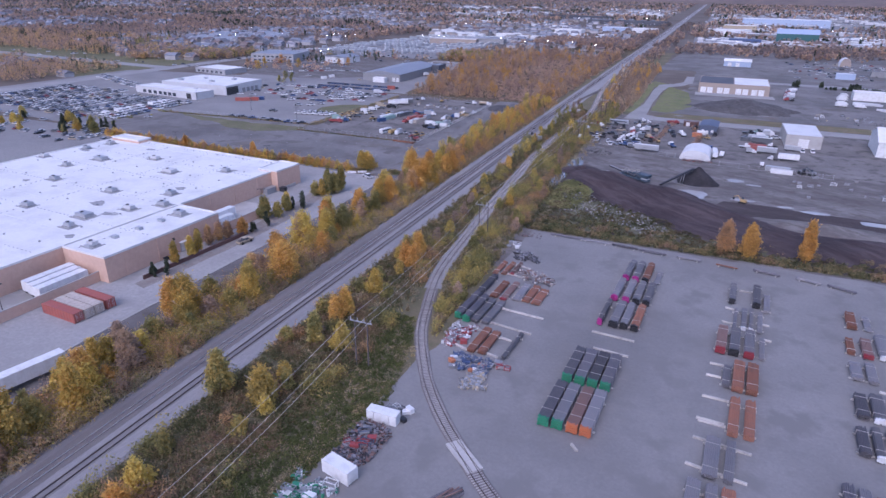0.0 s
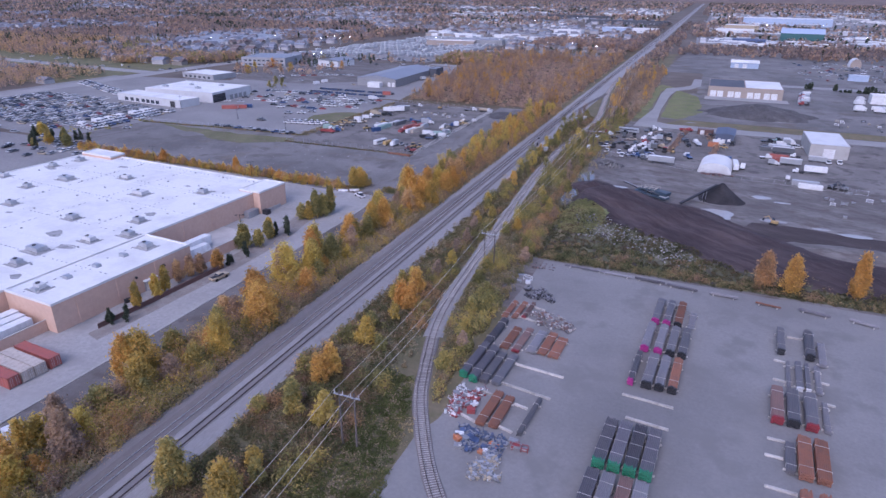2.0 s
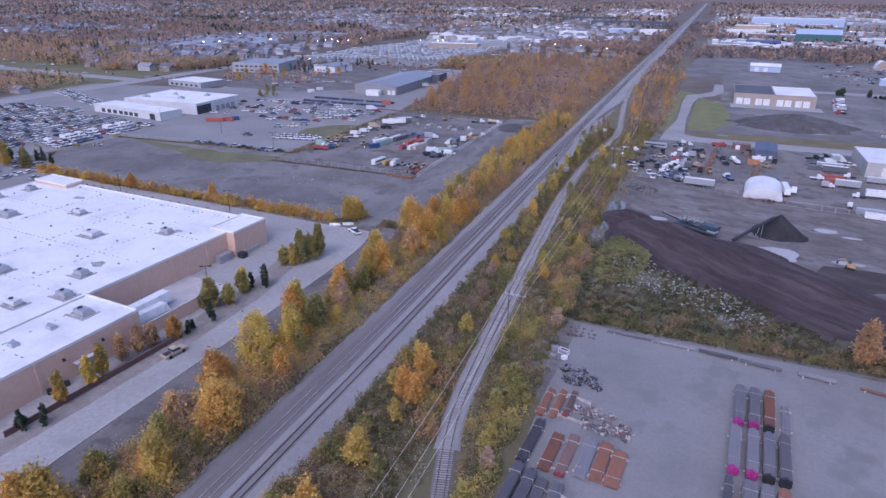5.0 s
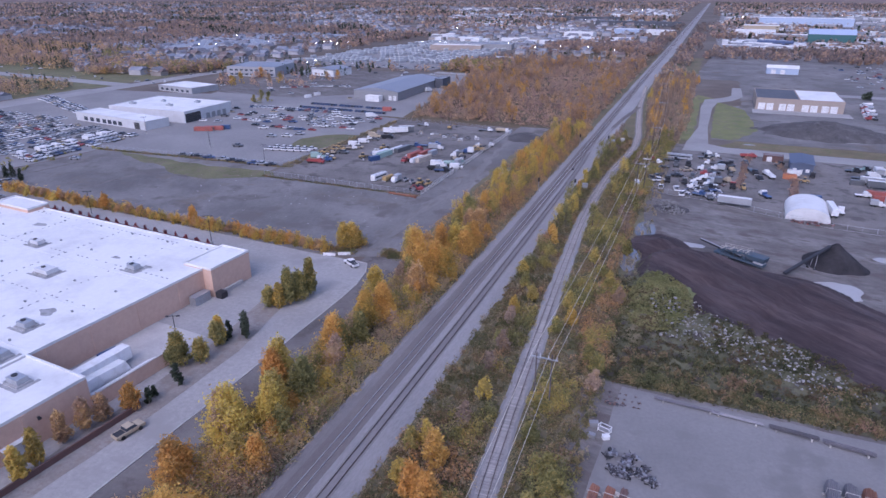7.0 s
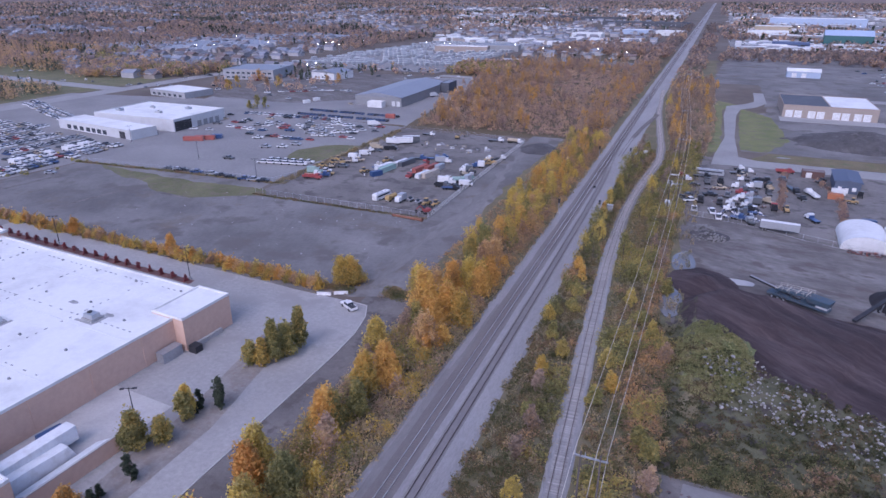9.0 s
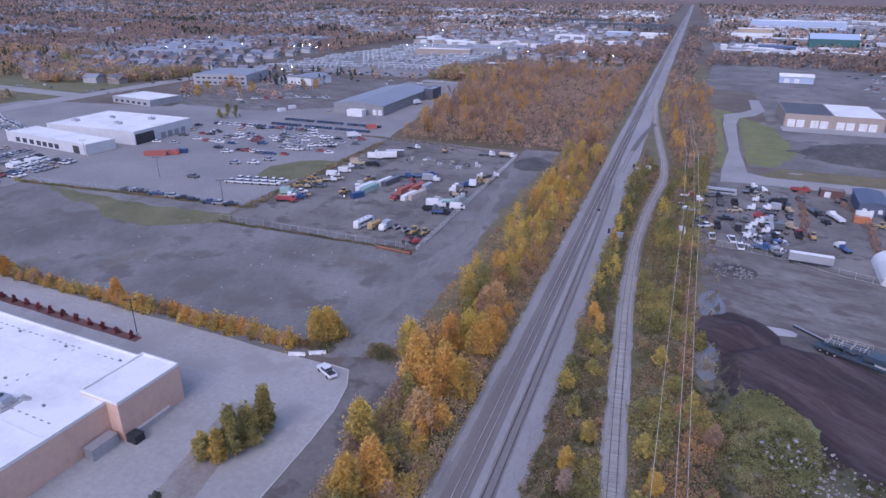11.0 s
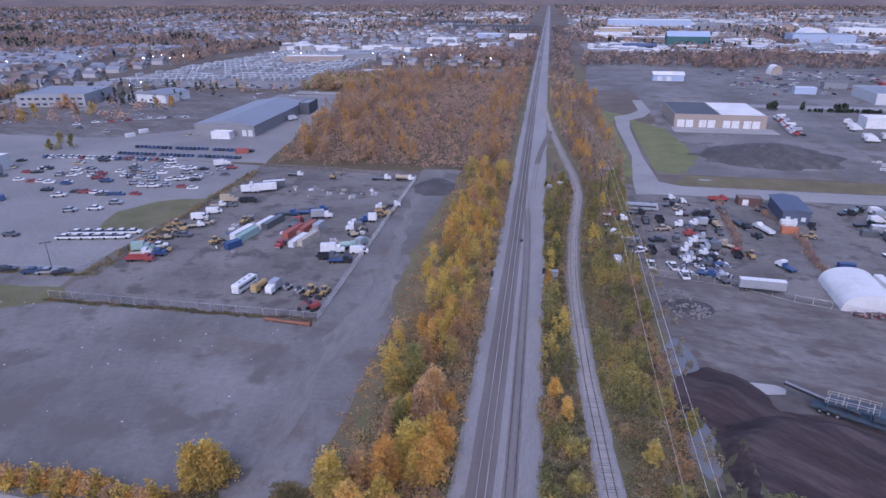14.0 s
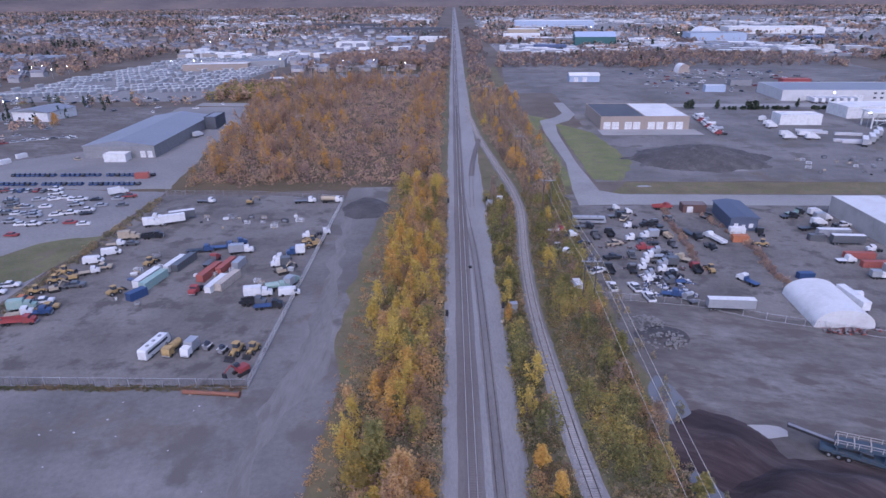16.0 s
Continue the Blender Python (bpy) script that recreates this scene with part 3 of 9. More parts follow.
# kerb along the truck road beside the store
KERB = ((-31.2, 60), (-29.9, 120), (-29.3, 145), (-28.9, 175), (-28.8, 196), (-29.2, 205), (-30.8, 213), (-33.4, 218.4), (-40, 219))
s = Shape()
for a, b in zip(KERB[:-1], KERB[1:]):
    d = Vector((b[0] - a[0], b[1] - a[1])).normalized() * 0.12
    s.prism(((a[0] - d.y, a[1] + d.x), (a[0] + d.y, a[1] - d.x), (b[0] + d.y, b[1] - d.x), (b[0] - d.y, b[1] + d.x))[::-1], 0.0, 0.2)
setting("kerb", s, M_CONCRETE, "pale concrete kerb along the truck road", "kerb")


# ---- railway ----
def siding_x(y):
    """The siding's centre line, from the switch in the north to the yard curve."""
    pts = ((100, 41.0), (109, 37.7), (115, 35.2), (123, 33.0), (131, 30.6), (142, 28.6), (154, 27.4), (170, 26.1), (190, 24.6), (205, 23.6), (223, 22.3), (240, 21.2), (256, 20.2), (270, 19.3), (282, 18.9), (300, 18.3),
           (318, 18.1), (337, 18.5), (363, 20.0), (390, 22.3), (405, 22.9), (430, 21.7), (474, 17.3), (530, 12.0), (591, 8.6), (650, 6.0))
    ys, xs = zip(*pts)
    return float(np.interp(y, ys, xs))


SIDING = [(70.2, 63.2), (66.7, 66.3), (61.0, 72.4), (54.6, 79.2), (48.0, 87.8), (42.0, 98.5), (38.0, 106.6)] + [(siding_x(y), y) for y in range(114, 640, 9)]
SIDING = [(80, 55.5), (75, 59.2)] + SIDING


def smooth_line(pts, step):
    """Points at even steps along a rounded line, each with its direction."""
    p = [Vector((*q, 0)) for q in pts]
    for _ in range(2):
        p = [p[0]] + [v for a, b in zip(p[:-1], p[1:]) for v in (a.lerp(b, 0.25), a.lerp(b, 0.75))] + [p[-1]]
    out, left = [], 0.0
    for a, b in zip(p[:-1], p[1:]):
        d = (b - a).length
        if d < 1e-6:
            continue
        t = left
        while t < d:
            out.append((a.lerp(b, t / d), (b - a).normalized()))
            t += step
        left = t - d
    return out


def band(line, lo, hi, z, name, mat, label, skirt=0.5, amp=0.0):
    """A long bed along a line, from lo to hi metres beside it, with sloping sides."""
    s = Shape()
    rows = []
    for p, d in line:
        n = Vector((d.y, -d.x, 0))
        w = noise.noise(Vector((p.x * 0.2, p.y * 0.2, lo))) * amp
        w2 = noise.noise(Vector((p.x * 0.2, p.y * 0.2, hi + 9))) * amp
        rows.append([p + n * (lo - skirt + w), p + n * (lo + w), p + n * (hi + w2), p + n * (hi + skirt + w2)])
    for r in rows:
        s.v += [(r[0].x, r[0].y, 0.01), (r[1].x, r[1].y, z), (r[2].x, r[2].y, z), (r[3].x, r[3].y, 0.01)]
    for i in range(len(rows) - 1):
        for k in range(3):
            a = i * 4 + k
            s.f.append((a, a + 1, a + 5, a + 4))
    return setting(name, s, mat, label, "railway bed")


MAIN_POINTS = [(-0.6, -160), (-0.6, 60), (-0.1, 113), (0.5, 168), (0.5, 251), (0.4, 330), (0.2, 425)]
SECOND_POINTS = [(x + 4.6, y) for x, y in MAIN_POINTS[:-2]] + [(4.6, 345), (2.7, 385), (0.8, 425), (0.35, 440)]
MAIN = smooth_line(MAIN_POINTS + [(0, 600), (0, 900), (2, 1600), (6, 4800)], 8.0)
SECOND = smooth_line(SECOND_POINTS, 3.0)
SIDELINE = smooth_line(SIDING, 3.0)
band(MAIN, -4.5, 9.0, 0.22, "rail_bed", M_BALLAST, "pale grey ballast bed of the main line", 0.8, 0.7)
M_BALLAST_BROWN = earth("grey_brown_ballast", (0.17, 0.155, 0.15), (0.2, 0.185, 0.18), (0.235, 0.22, 0.215), 0.08, 3.0, relief=0.8, stretch=(1, 0.25, 1))
for reach, edge in ((235, -3.2), (200, -3.9), (165, -4.6)):
    band([q for q in MAIN if q[0].y < reach], edge, -2.3, 0.231 - edge * 0.002, "rail_bed_shoulder", M_BALLAST_BROWN, "browned ballast shoulder of the main line", 0.3, 0.6)
band(MAIN, -2.5, 2.0, 0.245, "rail_bed_main", M_BALLAST_DARK, "dark oiled ballast under the main track", 0.1, 0.25)
band([q for q in SIDELINE if 127 < q[0].y < 292], -1.8, 1.8, 0.2, "rail_bed_siding", M_BALLAST, "pale ballast of the curved siding", 0.5, 0.45)
band([q for q in SIDELINE if q[0].y > 286], -1.6, 1.6, 0.196, "rail_bed_siding_north", M_TRACK, "weathered grey ballast of the siding", 0.5, 0.4)
band([q for q in SIDELINE if q[0].y < 130], -1.3, 1.3, 0.19, "rail_bed_yard", M_BALLAST_DARK, "dark ballast of the siding in the yard", 0.35, 0.25)


def sleeper_mesh(mat, w=2.6):
    return Shape().box(-w / 2, -0.12, 0, w / 2, 0.12, 0.06, 0.02, 0.02).mesh("sleeper", mat)


def lay_track(name, line, mat_rail, z, label):
    """The two rails of a track; its sleepers are laid last."""
    ob = thing(name, label, "railway track", "", "structure")
    for side in (-0.72, 0.72):
        s = Shape()
        pts = [(p + Vector((d.y, -d.x, 0)) * side, Vector((d.y, -d.x, 0))) for p, d in line]
        for p, n in pts:
            a, b = p - n * 0.05, p + n * 0.05
            s.v += [(a.x, a.y, z), (a.x, a.y, z + 0.17), (b.x, b.y, z + 0.17), (b.x, b.y, z)]
        for i in range(len(pts) - 1):
            for k in range(3):
                q = i * 4 + k
                s.f.append((q, q + 4, q + 5, q + 1))
        part("rail", s, mat_rail, ob)
    return ob


TRACK_MAIN = lay_track("track_main", MAIN, M_RAIL, 0.29, "main railway track with polished rails")
TRACK_SECOND = lay_track("track_second", SECOND, M_RAILDULL, 0.29, "second railway track with dull dark rails")
TRACK_SIDING = lay_track("track_siding", smooth_line(SIDING, 2.0), M_RAILDULL, 0.27, "curved siding with rusty rails")
lay_track("track_crossover", smooth_line([(12.2, 524), (9.4, 498), (7.0, 473), (5.2, 440), (4.7, 400)], 3.0), M_RAILDULL, 0.29, "crossover track between siding and main line")
band(smooth_line([(12.2, 524), (9.4, 498), (7.0, 473), (5.6, 446)], 3.0), -1.3, 1.3, 0.262, "rail_bed_crossover", M_BALLAST_DARK, "dark ballast under the crossover", 0.1, 0.2)
band([q for q in SECOND if q[0].y < 380], -1.25, 1.25, 0.232, "rail_bed_second", M_BALLAST_BROWN, "browned ballast under the second track", 0.1, 0.15)

# timber crossing where the siding enters the yard
s = Shape()
a0 = math.atan2(68.1 - 73.0, 66.0 - 60.2)
xing = thing("level_crossing", "pale concrete panels laid across the siding", "crossing")
xing.matrix_basis = pose(62.9, 70.3, 0.07, 0, 0, math.degrees(a0))
for off, w in ((-1.15, 0.7), (0.0, 1.2), (1.15, 0.7)):
    for k in range(3):
        part("panel", Shape().box(-4.2 + k * 2.8, off - w / 2, 0, -1.45 + k * 2.8, off + w / 2, 0.34, 0.02, 0.02), M_CONCRETE, xing)


# ---- buildings ----
def ribs(s, axis, at, lo, hi, z0, z1, step, depth):
    """Upright seams of a sheet-metal wall."""
    n = int((hi - lo) / step)
    for i in range(1, n):
        c = lo + (hi - lo) * i / n
        if axis == "y":
            s.box(c - 0.05, at - depth, z0, c + 0.05, at + depth, z1)
        else:
            s.box(at - depth, c - 0.05, z0, at + depth, c + 0.05, z1)
    return s


def store_pose():
    return pose(-59.0, 197.7, 0, 0, 0, -3.6)


def build_store():
    """The store in its own frame: x to the east, y to the north, origin at its north-east corner."""
    ob = thing("store_building", "large tan store with a white flat roof and loading docks", "store")
    h = 7.6
    blocks = (("wall", -107, -175, -3.0, -0.6, h), ("wall", -9.5, -14, 0, 0, h + 0.5), ("wall", -3.0, -101.5, 14.5, -60, h), ("wall", -106, -6, -88, 1.2, h + 1.2))
    for name, x0, y0, x1, y1, top in blocks:
        part(name, Shape().box(x0, y0, 0.02, x1, y1, top - 0.35), M_STUCCO, ob)
        rim = Shape()
        for q in ((x0, y0, x1, y0 + 0.35), (x0, y1 - 0.35, x1, y1), (x0, y0 + 0.35, x0 + 0.35, y1 - 0.35), (x1 - 0.35, y0 + 0.35, x1, y1 - 0.35))[:4 if x0 < -5 else 2] + (((x1 - 0.35, y0 + 0.35, x1, y1 - 0.35),) if x0 > -5 else ()):
            rim.box(q[0] - 0.04, q[1] - 0.04, top - 0.35, q[2] + 0.04, q[3] + 0.04, top + 0.25)
        part("parapet", rim, M_WHITEROOF, ob)
        part("roof", Shape().box(x0 + 0.3, y0 + 0.3, top - 0.4, x1 - 0.3, y1 - 0.3, top - 0.1), M_WHITEROOF, ob, "white membrane roof")
    rng = random.Random(5)
    # seams, vents and units on the roof
    for i in range(9):
        y = -8 - i * 17
        part("roof_seam", Shape().box(-105, y, h - 0.1, -3.6, y + 0.16, h - 0.03), M_WHITE, ob)
    dashes = Shape()
    for y, x0, x1 in ((-3.5, -100, -10), (-22, -104, -5), (-41, -104, -5), (-62, -104, -4), (-84, -104, 12), (-108, -104, -5)):
        for k in range(int((x1 - x0) / 1.9)):
            if rng.random() < 0.75:
                x = x0 + k * 1.9
                dashes.box(x, y - 0.12, h - 0.1, x + rng.uniform(0.35, 0.9), y + 0.12, h + 0.02, 0.03, 0.03)
    for x, y0, y1 in ((-24, -60, -2), (-46, -110, -2), (-70, -110, -2), (2, -100, -61)):
        for k in range(int((y1 - y0) / 1.9)):
            if rng.random() < 0.75:
                y = y0 + k * 1.9
                dashes.box(x - 0.12, y, h - 0.1, x + 0.12, y + rng.uniform(0.35, 0.9), h + 0.02, 0.03, 0.03)
    tagged(part("seam_weight", dashes, M_GREY, ob, "rows of small dark weights on the membrane"), kind="stuff")
    for k in range(16):
        x, y, r = rng.uniform(-100, -8), rng.uniform(-120, -6), rng.uniform(0.7, 1.9)
        part("roof_stain", Shape().prism([(x + r * 1.5 * math.cos(t) * (1 + 0.3 * math.sin(3 * t + k)), y + r * math.sin(t) * (1 + 0.3 * math.sin(2 * t + k))) for t in [i * math.pi / 9 for i in range(18)]], h - 0.2, h - 0.094 + 0.0022 * k), M_ROOFSTAIN, ob, "dirt stain where water stands")
    for i in range(7):
        x = -12 - i * 14.5
        for k in range(10):
            y = -4 - k * 14 + rng.uniform(-2, 2)
            part("vent", Shape().box(x - 0.25, y, h - 0.1, x + 0.25, y + 0.45, h + 0.3, 0.05, 0.05), M_GREY, ob)
    units = ((-102.7, -41.2), (-100.3, -23.2), (-81.4, -45.8), (-78.0, -32.9), (-59.0, -21.6), (-98.9, -12.2), (-67.1, -60.5), (-35.7, -60.4), (-37.8, -32.9), (-14.9, -52.7), (-19.4, -21.5), (-7.5, -62.5), (-13.9, -70.6), (-20.2, -82.1), (-16.1, -90.1),
             (4.6, -66.5), (3.6, -96.8), (-46, -84), (-60, -96), (-84, -78), (-38, -112), (-70, -120), (-24, -126), (-92, -104))
    for k, (x, y) in enumerate(units):
        w, d = (5.0, 3.2) if k in (8, 3, 13) else (rng.uniform(2.6, 3.6), rng.uniform(1.9, 2.6))
        u = part("roof_unit", Shape().box(x - w / 2, y - d / 2, h + 0.25, x + w / 2, y + d / 2, h + 1.25, 0.08, 0.08), M_GALV if k % 4 else M_PALEWALL, ob, "grey air handling unit on the roof")
        part("curb", Shape().box(x - w / 2 - 0.5, y - d / 2 - 0.5, h - 0.12, x + w / 2 + 0.5, y + d / 2 + 0.5, h + 0.25, 0.1, 0.1), M_ROOFSTAIN, u)
        part("walk_pad", Shape().box(x - w / 2 - 1.5, y - d / 2 - 1.3, h - 0.12, x + w / 2 + 1.3, y - d / 2 - 0.6, h - 0.03).box(x + w / 2 + 0.6, y - d / 2 - 0.6, h - 0.12, x + w / 2 + 1.4, y + d / 2 + 1.2, h - 0.03), M_ROOFSTAIN, u, "grey walkway pads round the unit")
        part("fan", Shape().tube((x - w / 5, y, h + 1.25), (x - w / 5, y, h + 1.45), 0.55, 10), M_DARK, u)
    for k in range(5):
        x, y = 5 - k * 0.3, -66 - k * 8
        part("roof_hatch", Shape().box(x - 1, y - 0.8, h - 0.1, x + 1, y + 0.8, h + 0.7, 0.1, 0.1), M_GALV, ob)
    # wall details on the east side
    for y in (-22, -34, -46, -56, -72, -84, -95):
        x = -3.0 if y > -60 else 14.5
        part("pilaster", Shape().box(x, y - 0.5, 0.02, x + 0.12, y + 0.5, h - 0.4), M_STUCCO, ob)
    for y in (-70, -79):
        part("lamp_bracket", Shape().box(14.5, y, 5.2, 15.0, y + 0.4, 5.4).box(14.8, y - 0.1, 4.9, 15.1, y + 0.5, 5.2), M_DARK, ob)
    d = part("door", Shape().box(14.48, -76.2, 0.1, 14.6, -73.4, 2.9), M_WHITE, ob, "white double door")
    part("door_frame", Shape().box(14.48, -76.6, 0.02, 14.56, -76.2, 3.2).box(14.48, -73.4, 0.02, 14.56, -73.0, 3.2), M_CONCRETE, d)
    part("canopy", Shape().box(14.5, -77, 3.2, 15.7, -72.6, 3.35), M_WHITE, ob)
    part("step_block", Shape().box(0, -4, 0.02, 0.7, -13, 1.1), M_CONCRETE, ob)
    return ob


STORE = build_store()
STORE.matrix_basis = store_pose()


def at_store(x, y, z=0.0, rz=0.0):
    return store_pose() @ pose(x, y, z, 0, 0, rz)


def dock_wall(x0, y0, x1, y1, h, label):
    s = Shape().box(min(x0, x1), min(y0, y1), 0.02, max(x0, x1), max(y0, y1), h - 0.12)
    ob = thing("dock_wall", label, "wall")
    part("wall", s, M_STUCCO, ob)
    part("coping", Shape().box(min(x0, x1) - 0.06, min(y0, y1) - 0.06, h - 0.12, max(x0, x1) + 0.06, max(y0, y1) + 0.06, h), M_CONCRETE, ob)
    ob.matrix_basis = at_store(0, 0)
    return ob


dock_wall(14.5, -59.9, 14.8, -40.5, 3.4, "tan stucco wall screening the loading dock")
dock_wall(10.8, -138, 11.1, -101.6, 3.0, "tan stucco wall beside the south loading dock")


def simple_building(name, label, w, d, h, wall_mat, roof_mat, roof="flat", doors=(), windows=(), category="building", parapet=0.4, ribs_step=0.0):
    """A building: x along its front, front wall at y = 0, depth towards +y. doors, windows: (x, z, width, height, material)."""
    ob = thing(name, label, category)
    s = Shape().box(0, 0, 0.0, w, d, h)
    if ribs_step:
        ribs(s, "y", 0.0, 0, w, 0.3, h - 0.1, ribs_step, 0.04)
        ribs(s, "x", 0.0, 0, d, 0.3, h - 0.1, ribs_step, 0.04)
        ribs(s, "x", w, 0, d, 0.3, h - 0.1, ribs_step, 0.04)
    tagged(part("wall", s, wall_mat, ob), kind="stuff" if ribs_step else "")
    if roof == "flat":
        part("roof", Shape().box(0.3, 0.3, h, w - 0.3, d - 0.3, h + 0.12), roof_mat, ob)
        rim = Shape()
        for q in ((-0.06, -0.06, w + 0.06, 0.3), (-0.06, d - 0.3, w + 0.06, d + 0.06), (-0.06, 0.3, 0.3, d - 0.3), (w - 0.3, 0.3, w + 0.06, d - 0.3)):
            rim.box(q[0], q[1], h, q[2], q[3], h + parapet)
        part("parapet", rim, wall_mat, ob)
    elif roof == "gable_x":
        r = Shape()
        k = d * 0.16
        pts = ((-0.5, h - 0.1), (d / 2, h + k), (d + 0.5, h - 0.1), (d + 0.5, h + 0.12), (d / 2, h + k + 0.25), (-0.5, h + 0.12))
        r.v += [(-0.4, y, z) for y, z in pts] + [(w + 0.4, y, z) for y, z in pts]
        r.f += [(5, 4, 3, 2, 1, 0), (6, 7, 8, 9, 10, 11)] + [(i, (i + 1) % 6, 6 + (i + 1) % 6, 6 + i) for i in range(6)]
        part("roof", r, roof_mat, ob)
        g = Shape()
        for x0, x1 in ((0, 0.2), (w - 0.2, w)):
            g.v += [(x0, 0, h), (x0, d, h), (x0, d / 2, h + k), (x1, 0, h), (x1, d, h), (x1, d / 2, h + k)]
            n = len(g.v) - 6
            g.f += [(n, n + 2, n + 1), (n + 3, n + 4, n + 5), (n, n + 1, n + 4, n + 3), (n + 1, n + 2, n + 5, n + 4), (n + 2, n, n + 3, n + 5)]
        part("gable", g, wall_mat, ob)
    else:
        k = w * 0.07
        part("roof", Shape().profile(((-0.5, h - 0.1), (w + 0.5, h - 0.1), (w + 0.5, h + 0.12), (w / 2, h + k + 0.25), (-0.5, h + 0.12)), -0.4, d + 0.4), roof_mat, ob)
    for x, z, dw, dh, m in doors:
        q = part("door", Shape().box(x, -0.06, z, x + dw, 0.05, z + dh), m, ob)
        f = Shape().box(x - 0.2, -0.1, z, x, 0.04, z + dh + 0.2).box(x + dw, -0.1, z, x + dw + 0.2, 0.04, z + dh + 0.2).box(x, -0.1, z + dh, x + dw, 0.04, z + dh + 0.2)
        part("door_frame", f, wall_mat, q)
        if dh > 3:
            seam = Shape()
            for i in range(1, 5):
                seam.box(x + 0.05, -0.085, z + dh * i / 5 - 0.03, x + dw - 0.05, -0.05, z + dh * i / 5 + 0.03)
            part("panel_seam", seam, M_GREY, q)
    for x, z, dw, dh, m in windows:
        q = part("window", Shape().box(x, -0.05, z, x + dw, 0.04, z + dh), m, ob)
        part("sill", Shape().box(x - 0.1, -0.09, z - 0.1, x + dw + 0.1, 0.03, z), M_WHITE, q)
    return ob


# depot with eight white doors
b = simple_building("depot_building", "tan depot with a row of white vehicle doors", 26.2, 48, 7.5, M_STUCCO2, M_DARKROOF,
                    doors=[(x, 0.1, 4.2, 4.4, M_WHITE) for x in (1.8, 6.8, 14.4, 19.4)])
b.matrix_basis = pose(85.8, 549, 0.04, 0, 0, -0.8)
b = simple_building("depot_building", "tan depot half under a pale flat roof", 26.2, 48, 7.5, M_STUCCO2, M_WHITEROOF,
                    doors=[(x, 0.1, 4.2, 4.4, M_WHITE) for x in (1.8, 6.8, 13.4, 18.4)])
b.matrix_basis = pose(112.1, 548.63, 0.04, 0, 0, -0.8)
area("apron", rect(84, 533, 142, 548.4), 0.1, M_ASPHALT, "pale concrete apron before the depot doors", "pavement", amp=0.3, seed=31)

# grey metal warehouse on the far side of the car park
b = simple_building("warehouse", "long grey metal warehouse with a shallow roof", 36, 86, 6.2, M_GREY, M_GREYROOF, "gable_y",
                    doors=[(28.5, 0.2, 2.6, 3.4, M_WHITE), (32.2, 0.2, 2.6, 3.4, M_WHITE)], ribs_step=3.0)
b.matrix_basis = pose(-190, 483.5, 0.04, 0, 0, 1.0)
b = simple_building("warehouse_annex", "dark end block of the warehouse", 7, 18, 7.2, M_DARKROOF, M_GREYROOF)
b.matrix_basis = pose(-155.2, 556, 0.04, 0, 0, 1.0)
b = simple_building("pump_house", "small pale windowless hut beside the warehouse", 11, 6, 3.6, M_WHITE, M_WHITEROOF)
b.matrix_basis = pose(-176, 475.5, 0.04, 0, 0, 1.0)

# car dealer's white halls
b = simple_building("dealer_hall", "long low white dealer hall with a flat white roof", 66, 16, 4.8, M_PALEWALL, M_WHITEROOF,
                    windows=[(x, 0.6, 3.6, 2.4, M_GLASS) for x in (8, 14, 20, 26, 31, 36, 41)], doors=[(56, 0.1, 5, 3.8, M_DARK)])
b.matrix_basis = pose(-308, 344, 0.04, 0, 0, -7)
b = simple_building("dealer_workshop", "tall white workshop with a dark open bay", 42, 62, 6.6, M_PALEWALL, M_WHITEROOF,
                    doors=[(0.6, 0.1, 13, 5.4, M_DARK)] + [(x, 0.1, 3.4, 3.2, M_GREY) for x in (18, 23, 28, 33)])
b.matrix_basis = pose(-237, 361, 0.04, 0, 0, 90)
for x, y, w, d in ((-290, 372, 4, 3), (-278, 386, 3, 2), (-262, 375, 4, 2.5), (-255, 392, 3, 3)):
    u = thing("roof_unit", "grey air handling unit on the workshop roof", "roof unit")
    part("body", Shape().box(-w / 2, -d / 2, 0, w / 2, d / 2, 1.3, 0.1, 0.1), M_GALV, u)
    part("fan", Shape().tube((0, 0, 1.3), (0, 0, 1.5), 0.6, 10), M_DARK, u)
    u.matrix_basis = pose(x, y, 6.74)
b = simple_building("shop_building", "low pale commercial building with a flat roof", 40, 26, 4.2, M_GREYWALL, M_WHITEROOF, windows=[(x, 0.8, 3, 1.8, M_GLASS) for x in range(3, 36, 6)])
b.matrix_basis = pose(-356, 458, 0.04, 0, 0, -8)
b = simple_building("office_block", "wide grey two-storey office block", 48, 46, 8.5, M_GREYWALL, M_GREYROOF,
                    windows=[(x, z, 3, 1.6, M_GLASS) for x in range(3, 44, 5) for z in (1.2, 5.0)])
b.matrix_basis = pose(-366, 552, 0.04, 0, 0, 12)
b = simple_building("white_hall", "white gabled hall with a dark roof", 27, 26, 6.0, M_WHITE, M_GREYROOF, "gable_y", windows=[(4, 1, 2, 1.6, M_GLASS), (12, 1, 2, 1.6, M_GLASS)])
b.matrix_basis = pose(-296, 588, 0.04, 0, 0, -10)

